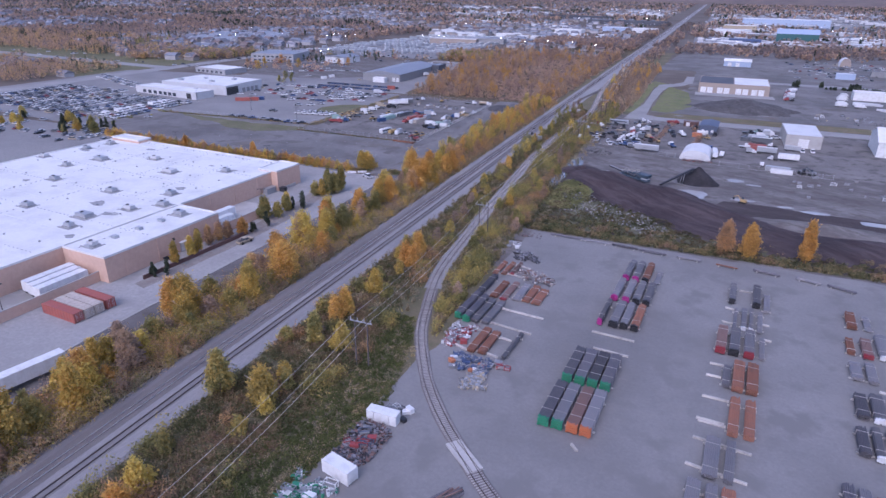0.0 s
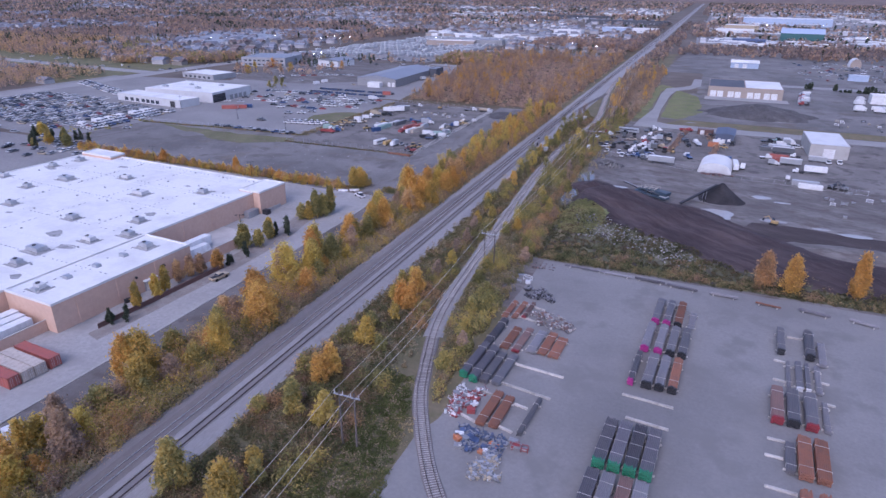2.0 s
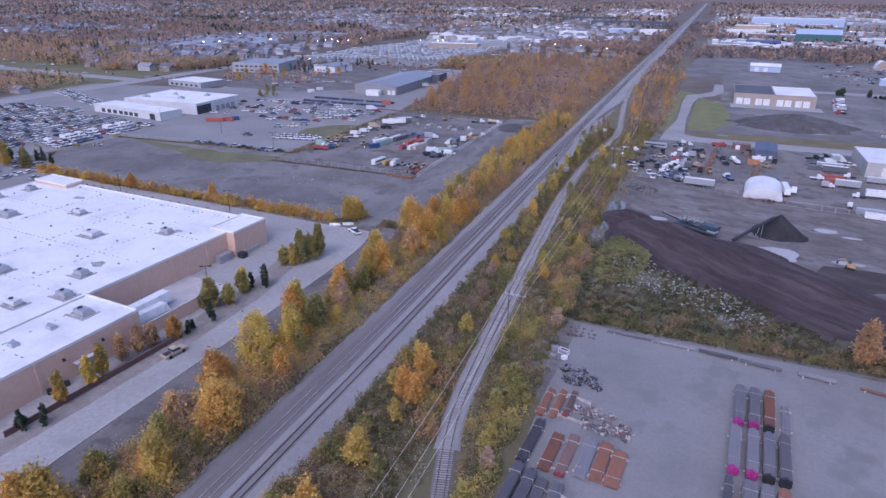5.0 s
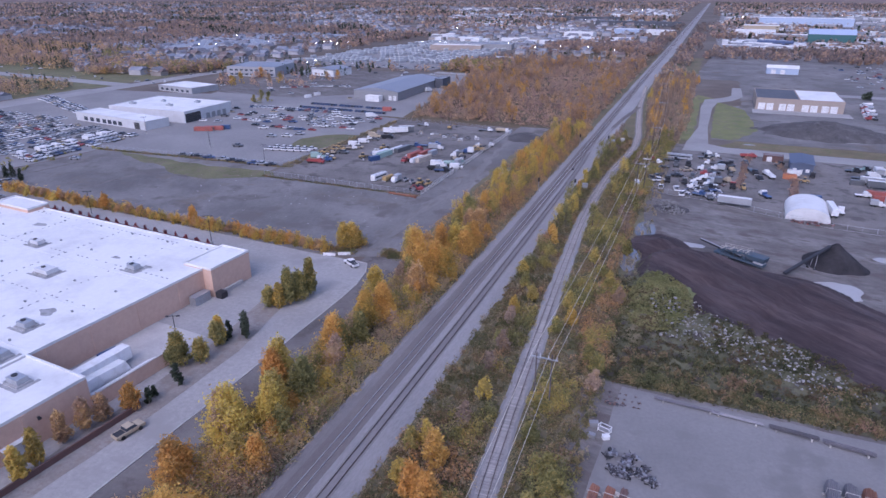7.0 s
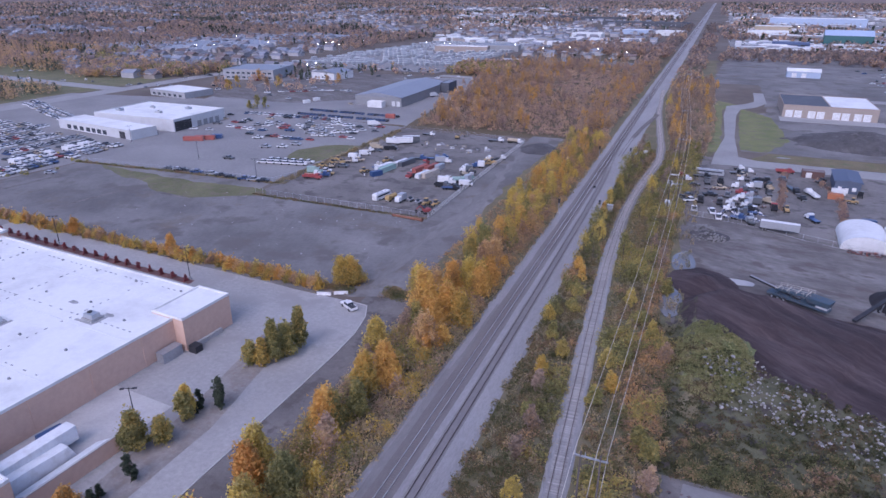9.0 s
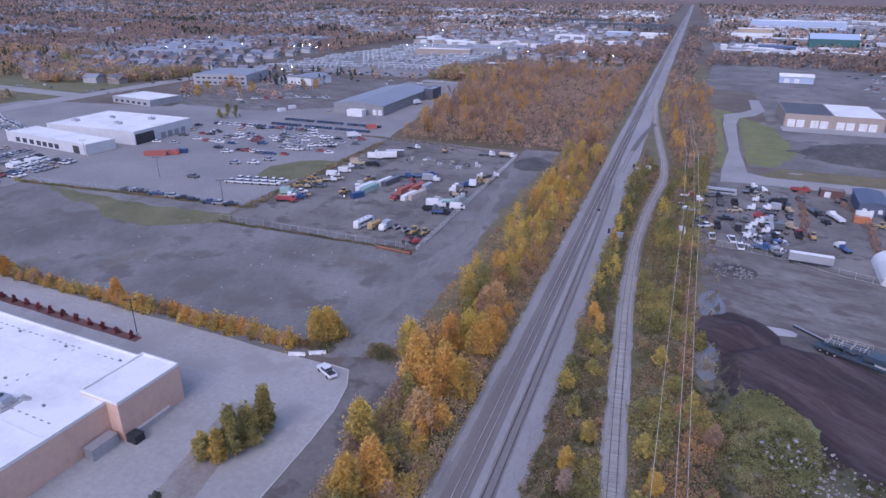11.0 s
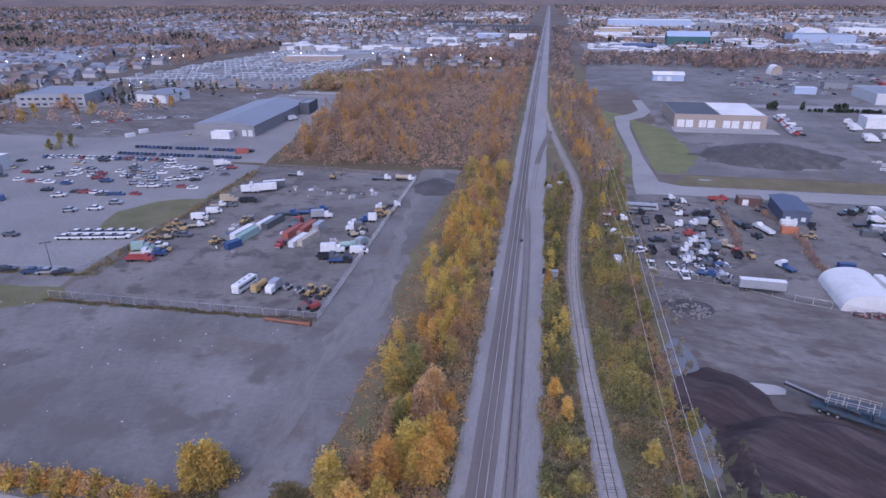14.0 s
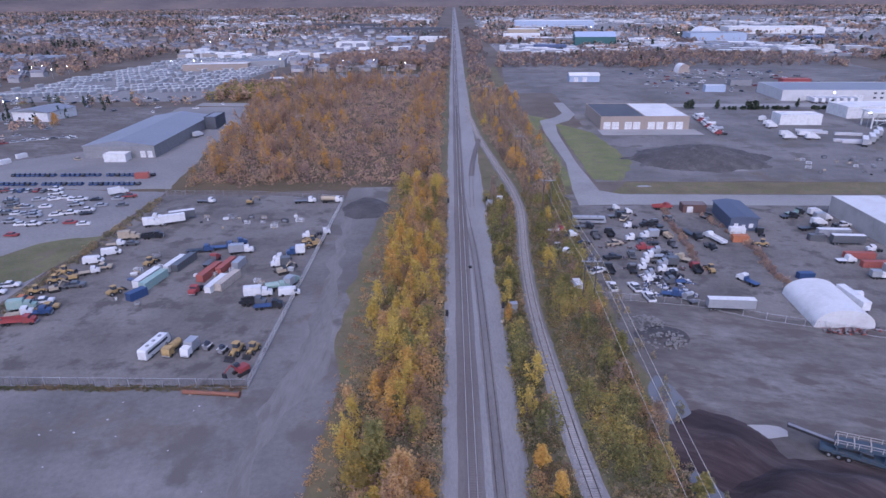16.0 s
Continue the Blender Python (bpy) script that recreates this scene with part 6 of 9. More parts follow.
def scrap_builder(seed, mats, label):
    """A tangle of bent sheets, rods and blocks, in a few colours."""
    def build():
        r = random.Random(seed)
        ob = thing("scrap_pile", label, "scrap")
        for mat in mats:
            q = Shape()
            for _ in range(9):
                a, d = r.uniform(0, 6.28), 1.1 * r.random() ** 0.6
                x, y, z = d * math.cos(a), d * math.sin(a), 0.08 + 0.75 * r.random() * (1 - d / 1.5)
                if r.random() < 0.4:
                    b = r.uniform(0, 6.28)
                    q.tube((x, y, z), (x + 1.1 * math.cos(b), y + 1.1 * math.sin(b), z + r.uniform(0.0, 0.5)), r.uniform(0.04, 0.1), 5)
                else:
                    u, w, h = r.uniform(0.15, 0.5), r.uniform(0.1, 0.35), r.uniform(0.12, 0.45)
                    c, e = math.cos(a * 5), math.sin(a * 5)
                    q.hexa([(x + m * c - n * e, y + m * e + n * c, k + r.uniform(-0.07, 0.07)) for k in (z - 0.06, z + h) for m, n in ((-u, -w), (u, -w), (u, w), (-u, w))])
            tagged(part("scrap_metal", q, mat, ob), kind="stuff")
        return ob
    return build


def scrap(x0, y0, x1, y1, n, mats, label, key):
    for _ in range(n):
        v = CL.randrange(4)
        put(("scrap", key, v), scrap_builder(v * 7 + len(key), mats, label), pose(CL.uniform(x0, x1), CL.uniform(y0, y1), 0.06, 0, 0, CL.uniform(0, 360)) @ Matrix.Scale(CL.uniform(0.7, 1.1), 4), group=label)


CL = random.Random(3)
CRATES = [("white", M_WHITE), ("blue", M_BLUE), ("grey", M_GREY), ("tan", M_TAN), ("black", M_DARK), ("orange", M_ORANGE), ("green", M_CAPGREEN), ("red", M_RED), ("slate", M_NAVY)]


def clutter(x0, y0, x1, y1, n, colours, group, rot=0.0, drums=0.15, racks=0.25):
    for i in range(n):
        x, y = CL.uniform(x0, x1), CL.uniform(y0, y1)
        word, mat = CRATES[CL.choice(colours)]
        k = CL.random()
        if k < drums:
            put(("drum", word), drum_builder(mat, word + " steel drum standing on gravel"), pose(x, y, 0.06, 0, 0, 0), group=group)
        elif k < drums + racks:
            v = CL.randrange(3)
            put(("rack", word, v), frame_builder(1.2 + 0.5 * v, 1.0, 0.9 + 0.2 * v, mat, word + " steel rack holding scrap parts"), pose(x, y, 0.06, 0, 0, rot + CL.uniform(-25, 25)), group=group)
        else:
            v = CL.randrange(4)
            put(("crate", word, v), crate_builder(0.9 + 0.35 * v, 0.8 + 0.1 * v, 0.5 + 0.22 * (v % 3), mat, word + " packing crate on the ground", "crate"), pose(x, y, 0.06, 0, 0, rot + CL.uniform(-30, 30)), group=group)


scrap(41.8, 61.0, 47.6, 71.6, 54, (M_DARK, M_PIPEGREY, M_PINKRUST), "tangled heap of dark machine scrap on the gravel", "dark")
clutter(42, 61, 47, 71, 16, (4, 8, 2, 7), "scrap parts in the yard corner", 20, 0.1, 0.4)
scrap(38.0, 46, 46.5, 55.5, 24, (M_WHITE, M_GREY, M_CAPGREEN), "heap of white and green bagged scrap", "bags")
clutter(38.5, 47, 47, 56, 16, (6, 0, 2, 0), "bagged scrap beside the white container", 10, 0.2, 0.2)
scrap(44.4, 103.8, 49.4, 113.4, 22, (M_WHITE, M_GREY, M_RED), "pile of pale loose pipe fittings", "pale")
clutter(44.2, 103.5, 49.5, 113.5, 14, (0, 2, 0, 4, 7, 2), "loose fittings beside the racks", 0, 0.3, 0.2)
scrap(49.6, 95.8, 57.8, 101.2, 26, (M_BLUE, M_GREY, M_NAVY), "pile of blue pipe fittings on the gravel", "blue")
clutter(49.5, 95.5, 58, 101, 16, (1, 1, 1, 2, 5, 0), "blue fittings beside the racks", -8, 0.1, 0.1)
scrap(55, 89.6, 60.4, 95, 12, (M_SILVER, M_GREY, M_TAN), "loose heap of pale fittings", "loose")
clutter(58.6, 98.8, 62.5, 100.2, 4, (0, 7, 2), "loose fittings beside the racks", 0, 0.1, 0.2)
scrap(45.4, 157.4, 53, 162.6, 15, (M_DARK, M_PIPE, M_GREY), "dark fittings heaped in the yard's far corner", "corner")
scrap(50, 143.5, 61, 150, 22, (M_PINKRUST, M_PIPEGREY, M_TIMBER), "scrap and rusty offcuts laid out on the gravel", "rusty")
for i in range(14):
    put(("scrap", "edge", i % 3), scrap_builder(60 + i % 3, (M_PINKRUST, M_PIPE), "small heap of rusty clamps laid out in rows"), pose(43.2 + 1.5 * (i % 5) + CL.uniform(-0.3, 0.3), 177.2 + 1.9 * (i // 5) + CL.uniform(-0.3, 0.3), 0.06, 0, 0, CL.uniform(0, 360)) @ Matrix.Scale(CL.uniform(0.4, 0.6), 4), group="rows of rusty clamps")
clutter(41.5, 165.5, 44.5, 169, 4, (0, 2), "pale crates near the yard's corner", 0, 0.0, 0.2)
clutter(44.5, 74.5, 49, 78.5, 8, (2, 4, 0), "scrap behind the white bins", 0, 0.0, 0.5)


def container_builder(length, mat, label, h=2.6, w=2.44):
    def build():
        ob = thing("shipping_container", label, "container")
        n = int(length / 0.28)
        row = [(-length / 2 + 0.12 + i * (length - 0.24) / n, (0.02, 0.07)[(i // 2) % 2]) for i in range(n + 1)]
        s = Shape().prism([(x, -w / 2 + d) for x, d in row] + [(x, w / 2 - d) for x, d in reversed(row)], 0.15, h - 0.05)
        part("body", s, mat, ob, "corrugated steel walls")
        f = Shape()
        for x in (-length / 2, length / 2 - 0.14):
            for y in (-w / 2, w / 2 - 0.14):
                f.box(x, y, 0, x + 0.14, y + 0.14, h)
        for z in (0.0, h - 0.12):
            f.box(-length / 2, -w / 2, z, length / 2, -w / 2 + 0.1, z + 0.12).box(-length / 2, w / 2 - 0.1, z, length / 2, w / 2, z + 0.12)
        part("frame", f, mat, ob)
        for y in (-w / 2 + 0.12, 0.03):
            d = part("door", Shape().box(length / 2 - 0.04, y, 0.2, length / 2 + 0.01, y + w / 2 - 0.15, h - 0.18), mat, ob)
            part("lock_bar", Shape().tube((length / 2 + 0.04, y + 0.35, 0.2), (length / 2 + 0.04, y + 0.35, h - 0.18), 0.025, 5).tube((length / 2 + 0.04, y + 0.75, 0.2), (length / 2 + 0.04, y + 0.75, h - 0.18), 0.025, 5), M_WHITE, d)
        return ob
    return build


put(("cont", 6, "white"), container_builder(6.1, M_WHITE, "white shipping container on the yard's edge"), pose(45.2, 58.0, 0.06, 0, 0, -14))
for i in range(4):
    put(("bin", 0), crate_builder(1.5, 2.1, 2.2, M_WHITE, "tall white steel bin", "steel_bin"), pose(42.9 + 1.55 * i, 73.6 + 0.05 * i, 0.06, 0, 0, 1), group="row of white bins")
put(("cont", 12, "red"), container_builder(12.2, M_REDCONT, "long faded red shipping container"), pose(-45.6, 77.6, 0.06, 0, 0, -4), group="containers behind the store")
put(("cont", 12, "tan"), container_builder(12.2, M_TANCONT, "long pale tan shipping container"), pose(-45.2, 80.3, 0.06, 0, 0, -4), group="containers behind the store")
put(("cont", 12, "tan"), container_builder(12.2, M_TANCONT, "long pale tan shipping container"), pose(-44.9, 82.9, 0.06, 0, 0, -4), group="containers behind the store")
put(("cont", 12, "red"), container_builder(12.2, M_REDCONT, "long faded red shipping container"), pose(-44.6, 86.0, 0.06, 0, 0, -4), group="containers behind the store")
# loose pipes in a heap near the crossing
heap_of_pipes = thing("pipe_heap", "loose heap of dark used pipes on the gravel", "pipes")
for i in range(16):
    x, y = 62.3 + CL.uniform(0, 3.2), 60.5 + CL.uniform(-0.8, 0.8)
    a = radians(62 + CL.uniform(-14, 14))
    z = 0.2 + 0.19 * (i // 6)
    part("pipe", Shape().tube((x - 2 * math.cos(a), y - 2 * math.sin(a), z), (x + 2 * math.cos(a), y + 2 * math.sin(a), z), 0.13, 8), M_PIPE if i % 3 else M_PINKRUST, heap_of_pipes)


# ---- power line on paired poles ----
def pole_builder():
    ob = thing("utility_pole", "weathered paired wooden poles with a crossarm", "utility pole", "power line poles")
    for x in (-1.5, 1.5):
        part("pole", Shape().tube((x, 0, -0.3), (x * 0.98, 0, 12.0), 0.2, 8, 0.13), M_POLE, ob)
    part("crossarm", Shape().box(-2.6, -0.12, 10.9, 2.6, 0.12, 11.12), M_GALV, ob, "pale steel crossarm")
    for x in (-2.4, -0.8, 0.8, 2.4):
        part("insulator", Shape().tube((x, 0, 11.1), (x, 0, 11.9), 0.07, 6, 0.05), M_WHITE, ob)
    part("brace", Shape().tube((-1.48, 0.05, 9.3), (1.48, 0.05, 10.8), 0.05, 5).tube((1.48, -0.05, 9.3), (-1.48, -0.05, 10.8), 0.05, 5), M_POLE, ob)
    return ob


POLES = ((33.6, 4), (32.6, 88), (31.2, 171), (33.4, 325), (33.0, 401), (30, 480), (25, 570), (23, 660))
for x, y in POLES:
    put("pole", pole_builder, pose(x, y, 0))
wires = thing("power_line", "slack pale wires strung between the poles", "power line")
for off in (-2.4, 0.8, 2.4):
    for (xa, ya), (xb, yb) in zip(POLES[:-1], POLES[1:]):
        s = Shape()
        pts = [(xa + (xb - xa) * t / 12 + off, ya + (yb - ya) * t / 12, 11.9 - 1.6 * (1 - (t / 6 - 1) ** 2)) for t in range(13)]
        s.sweep(pts, 0.045)
        part("wire", s, M_WIRE, wires)


# ---- vehicles ----
def wheels(ob, spots, r, w, rims=True):
    for x, y in spots:
        t = part("wheel", Shape().tube((x, y - w / 2, r), (x, y + w / 2, r), r, 12), M_RUBBER, ob, "black tyre")
        if rims:
            part("rim", Shape().tube((x, y - w / 2 - 0.02, r), (x, y + w / 2 + 0.02, r), r * 0.5, 8), M_GALV, t)


def car_builder(mat, word, kind="car"):
    def build():
        names = {"car": word + " saloon car", "pickup": word + " pickup truck", "van": word + " panel van"}
        ob = thing({"car": "car", "pickup": "pickup_truck", "van": "van"}[kind], names[kind] + " parked on open ground", {"car": "car", "pickup": "pickup", "van": "van"}[kind], "parked vehicles")
        if kind == "car":
            ln, body = 4.6, ((-2.3, 0.35), (2.25, 0.35), (2.3, 0.65), (2.15, 0.85), (1.0, 0.98), (-1.6, 1.0), (-2.25, 0.95), (-2.32, 0.6))
            cab, top = ((-1.75, 0.98), (1.05, 0.97), (0.35, 1.43), (-1.1, 1.45)), ((-1.12, 1.44), (0.38, 1.42), (0.3, 1.5), (-1.0, 1.51))
        elif kind == "pickup":
            ln, body = 5.6, ((-2.8, 0.5), (2.75, 0.5), (2.8, 0.85), (2.65, 1.08), (1.2, 1.15), (-2.75, 1.12), (-2.82, 0.8))
            cab, top = ((-0.9, 1.13), (1.35, 1.14), (0.75, 1.75), (-0.75, 1.78)), ((-0.77, 1.77), (0.77, 1.74), (0.7, 1.84), (-0.68, 1.86))
        else:
            ln, body = 5.8, ((-2.9, 0.4), (2.85, 0.4), (2.9, 0.9), (2.6, 1.15), (2.1, 1.35), (1.55, 2.2), (-2.8, 2.3), (-2.9, 1.2))
            cab, top = ((1.35, 1.3), (2.2, 1.3), (1.6, 2.05), (1.3, 2.05)), ((-2.6, 2.29), (1.3, 2.22), (1.2, 2.3), (-2.5, 2.36))
        w = 0.9 if kind == "car" else 1.0
        part("body", Shape().profile(body, -w, w), mat, ob)
        part("glasshouse", Shape().profile(cab, -w * (0.86 if kind != "van" else 1.01), w * (0.86 if kind != "van" else 1.01)), M_GLASS, ob, "dark glass")
        part("roof", Shape().profile(top, -w * 0.84, w * 0.84), mat, ob)
        if kind == "pickup":
            part("load_bed", Shape().box(-2.65, -0.8, 1.1, -1.0, 0.8, 1.16), M_DARK, ob)
        wheels(ob, [(x, y) for x in (-ln * 0.3, ln * 0.3) for y in (-w + 0.08, w - 0.08)], 0.36 if kind == "car" else 0.42, 0.26, False)
        return ob
    return build


PAINTS = {"white": M_WHITE, "silver": M_SILVER, "black": M_BLACKCAR, "grey": M_GREYCAR, "blue": M_BLUECAR, "red": M_RED, "tan": M_TAN, "yellow": M_YELLOW, "orange": M_ORANGE, "teal": M_TEAL}


def car(x, y, rz, word="white", kind="car"):
    return put((kind, word), car_builder(PAINTS[word], word, kind), pose(x, y, 0.07, 0, 0, rz))


def truck_builder(cab_mat, box, box_mat, label, length=8.5, bonnet=True):
    """A lorry, driving towards +x: cab, chassis, and a box, tipper, tank or flat bed behind it."""
    def build():
        ob = thing("truck", label, "truck", "trucks and machines")
        fr = length / 2
        part("chassis", Shape().box(-fr, -0.45, 0.65, fr - 0.3, 0.45, 0.95), M_DARK, ob)
        if bonnet:
            cab = ((fr - 3.1, 0.7), (fr, 0.7), (fr, 1.75), (fr - 1.3, 2.0), (fr - 1.5, 2.75), (fr - 3.0, 2.85), (fr - 3.1, 2.6))
        else:
            cab = ((fr - 2.1, 0.7), (fr, 0.7), (fr + 0.02, 1.6), (fr - 0.2, 2.7), (fr - 2.0, 2.8), (fr - 2.1, 2.5))
        c = part("cab", Shape().profile(cab, -1.15, 1.15), cab_mat, ob)
        back = fr - 3.2 if bonnet else fr - 2.2
        part("windscreen", Shape().box(cab[3][0] - 0.25, -1.0, 2.02, cab[3][0] + 0.02, 1.0, 2.55), M_GLASS, c)
        part("bumper", Shape().box(fr - 0.05, -1.15, 0.45, fr + 0.15, 1.15, 0.8), M_GALV, ob)
        if box == "box":
            part("cargo_box", Shape().box(-fr, -1.25, 1.0, back, 1.25, 3.6, 0.03, 0.03), box_mat, ob)
        elif box == "tipper":
            part("tipper_body", Shape().profile(((-fr - 0.2, 1.05), (back, 1.05), (back + 0.1, 2.2), (-fr - 0.3, 2.0)), -1.25, -1.15).profile(((-fr - 0.2, 1.05), (back, 1.05), (back + 0.1, 2.2), (-fr - 0.3, 2.0)), 1.15, 1.25)
                 .box(-fr - 0.2, -1.15, 1.0, back, 1.15, 1.12).box(back - 0.05, -1.2, 1.0, back + 0.05, 1.2, 2.4), box_mat, ob)
        elif box == "tank":
            part("tank", Shape().tube((-fr, 0, 1.95), (back - 0.1, 0, 1.95), 1.0, 14), box_mat, ob, smooth=False)
        elif box == "flat":
            part("flat_bed", Shape().box(-fr, -1.25, 1.0, back, 1.25, 1.15), box_mat, ob)
            part("headboard", Shape().box(back - 0.1, -1.2, 1.15, back, 1.2, 2.2), box_mat, ob)
        else:
            part("fifth_wheel", Shape().tube((-fr + 1.6, 0, 0.95), (-fr + 1.6, 0, 1.1), 0.5, 10), M_DARK, ob)
        ax = [fr - 1.0, -fr + 1.0] + ([-fr + 2.3] if length > 6 else [])
        wheels(ob, [(x, y) for x in ax for y in (-0.98, 0.98)], 0.5, 0.4, False)
        return ob
    return build


def trailer_builder(length, mat, label, h=4.0, legs=True):
    def build():
        ob = thing("semi_trailer", label, "trailer", "trailers")
        n = int(length / 0.3)
        row = [(-length / 2 + i * length / n, 0.03 if i % 4 else 0.0) for i in range(n + 1)]
        s = Shape().prism([(x, -1.3 + d) for x, d in row] + [(x, 1.3 - d) for x, d in reversed(row)], 1.15, h)
        part("box", s, mat, ob)
        part("roof", Shape().box(-length / 2, -1.26, h, length / 2, 1.26, h + 0.05, 0.1, 0.1), M_WHITE, ob)
        part("frame", Shape().box(-length / 2 + 0.4, -0.5, 0.9, length / 2 - 0.4, 0.5, 1.15), M_DARK, ob)
        wheels(ob, [(x, y) for x in (-length / 2 + 1.0, -length / 2 + 2.2) for y in (-0.98, 0.98)], 0.5, 0.45)
        part("landing_leg", Shape().box(length / 2 - 3, -0.6, 0.05, length / 2 - 2.8, -0.4, 1.0).box(length / 2 - 3, 0.4, 0.05, length / 2 - 2.8, 0.6, 1.0), M_GREY, ob)
        return ob
    return build


def bus_builder(mat, label, length=10.5):
    def build():
        ob = thing("coach", label, "bus", "trucks and machines")
        f = length / 2
        part("body", Shape().profile(((-f, 0.5), (f - 0.1, 0.5), (f, 1.6), (f - 0.5, 2.95), (f - 1.2, 3.1), (-f + 0.3, 3.15), (-f, 2.8)), -1.22, 1.22), mat, ob)
        part("window_band", Shape().box(-f + 0.8, -1.24, 1.7, f - 1.2, 1.24, 2.4), M_GLASS, ob)
        part("windscreen", Shape().box(f - 0.55, -1.05, 1.7, f - 0.05, 1.05, 2.6), M_GLASS, ob)
        for x in (-f * 0.5, 0.0, f * 0.5):
            part("roof_hatch", Shape().box(x - 0.45, -0.4, 3.1, x + 0.45, 0.4, 3.32, 0.06, 0.06), M_GREY, ob)
        wheels(ob, [(x, y) for x in (-f * 0.55, f * 0.6) for y in (-1.08, 1.08)], 0.48, 0.3)
        return ob
    return build


def loader_builder(mat, label):
    """A wheel loader facing +x."""
    def build():
        ob = thing("wheel_loader", label, "loader", "trucks and machines")
        part("rear_body", Shape().profile(((-3.0, 0.9), (0.2, 0.9), (0.2, 1.9), (-1.4, 2.0), (-2.9, 1.75)), -0.95, 0.95), mat, ob)
        part("front_frame", Shape().box(0.2, -0.6, 0.8, 1.9, 0.6, 1.7, 0.1, 0.1), mat, ob)
        c = part("cab", Shape().box(-1.1, -0.75, 1.9, 0.35, 0.75, 3.2, 0.08, 0.08), M_GLASS, ob)
        part("cab_roof", Shape().box(-1.2, -0.85, 3.2, 0.45, 0.85, 3.35), mat, c)
        part("arm", Shape().hexa(((1.2, -0.55, 1.5), (1.4, -0.55, 1.7), (3.4, -0.55, 0.9), (3.3, -0.55, 0.6), (1.2, -0.35, 1.5), (1.4, -0.35, 1.7), (3.4, -0.35, 0.9), (3.3, -0.35, 0.6)))
             .hexa(((1.2, 0.35, 1.5), (1.4, 0.35, 1.7), (3.4, 0.35, 0.9), (3.3, 0.35, 0.6), (1.2, 0.55, 1.5), (1.4, 0.55, 1.7), (3.4, 0.55, 0.9), (3.3, 0.55, 0.6))), mat, ob)
        part("bucket", Shape().profile(((3.2, 0.2), (4.3, 0.15), (4.35, 0.25), (3.5, 0.45), (3.4, 1.25), (3.2, 1.3)), -1.3, 1.3), M_DARK, ob)
        wheels(ob, [(x, y) for x in (-1.9, 1.2) for y in (-1.0, 1.0)], 0.75, 0.55)
        return ob
    return build


def machine_builder(mat, label):
    """A tracked machine with a boom, facing +x."""
    def build():
        ob = thing("excavator", label, "excavator", "trucks and machines")
        for y in (-1.1, 1.1):
            part("track", Shape().profile(((-1.8, 0.3), (-1.5, 0.0), (1.5, 0.0), (1.8, 0.3), (1.8, 0.6), (1.5, 0.85), (-1.5, 0.85), (-1.8, 0.6)), y - 0.3, y + 0.3), M_RUBBER, ob)
        part("house", Shape().box(-1.9, -1.2, 0.95, 1.1, 1.2, 2.0, 0.08, 0.08), mat, ob)
        part("cab", Shape().box(0.0, -1.15, 2.0, 1.2, -0.2, 2.95, 0.08, 0.05), M_GLASS, ob)
        part("boom", Shape().tube((0.9, 0.2, 1.6), (2.8, 0.2, 3.8), 0.22, 6).tube((2.8, 0.2, 3.8), (4.8, 0.2, 2.6), 0.2, 6, 0.15), mat, ob)
        part("bucket", Shape().profile(((4.4, 1.2), (5.1, 1.3), (5.0, 2.5), (4.6, 2.6)), -0.4, 0.8), M_DARK, ob)
        return ob
    return build


def skid_builder():
    """A small skid-steer loader facing +x."""
    ob = thing("skid_steer", "small grey skid-steer loader with raised arms", "loader", "trucks and machines")
    part("body", Shape().box(-1.1, -0.6, 0.35, 0.6, 0.6, 1.1, 0.05, 0.05), M_GREY, ob)
    part("cage", Shape().box(-0.5, -0.5, 1.1, 0.5, 0.5, 1.95, 0.06, 0.06), M_GLASS, ob)
    part("arm", Shape().box(-1.0, -0.8, 1.1, 1.0, -0.65, 1.3).box(-1.0, 0.65, 1.1, 1.0, 0.8, 1.3), M_WHITE, ob)
    part("bucket", Shape().profile(((1.0, 0.15), (1.7, 0.1), (1.7, 0.2), (1.2, 0.4), (1.1, 0.8), (1.0, 0.8)), -0.8, 0.8), M_DARK, ob)
    wheels(ob, [(x, y) for x in (-0.6, 0.45) for y in (-0.72, 0.72)], 0.38, 0.25, False)
    return ob


SIZE = 1.0


def T(kind, x, y, rz, word="white", word2=None, length=8.5, bonnet=True):
    """Stands one truck, trailer or machine."""
    m2 = PAINTS.get(word2 or "grey", M_GREY)
    texts = {"box": "cab and %s cargo box" % (word2 or "grey"), "tipper": "cab and %s tipper body" % (word2 or "grey"), "tank": "cab and %s tank" % (word2 or "grey"),
             "flat": "cab and %s flat bed" % (word2 or "grey"), "tractor": "long-nosed tractor unit"}
    p = pose(x, y, 0.07, 0, 0, rz) @ Matrix.Scale(SIZE, 4)
    if kind in texts:
        return put(("truck", kind, word, word2, length, bonnet), truck_builder(PAINTS[word], kind, m2, "worn truck with %s %s" % (word, texts[kind]), length, bonnet), p)
    if kind == "trailer":
        return put(("trailer", word, length), trailer_builder(length, PAINTS[word], word + " box trailer standing on its legs"), p)
    if kind == "cont":
        mats = {"red": M_REDCONT, "tan": M_TANCONT}
        return put(("cont", length, word), container_builder(length, mats.get(word, PAINTS.get(word, M_GREY)), word + " shipping container on open ground"), p)
    if kind == "bus":
        return put(("bus", word, length), bus_builder(PAINTS[word], word + " motor coach with roof hatches", length), p)
    if kind == "loader":
        return put(("loader", word), loader_builder(PAINTS[word], word + " wheel loader with a dark bucket"), p)
    return put(("machine", word), machine_builder(PAINTS[word], word + " tracked excavator with its boom raised"), p)


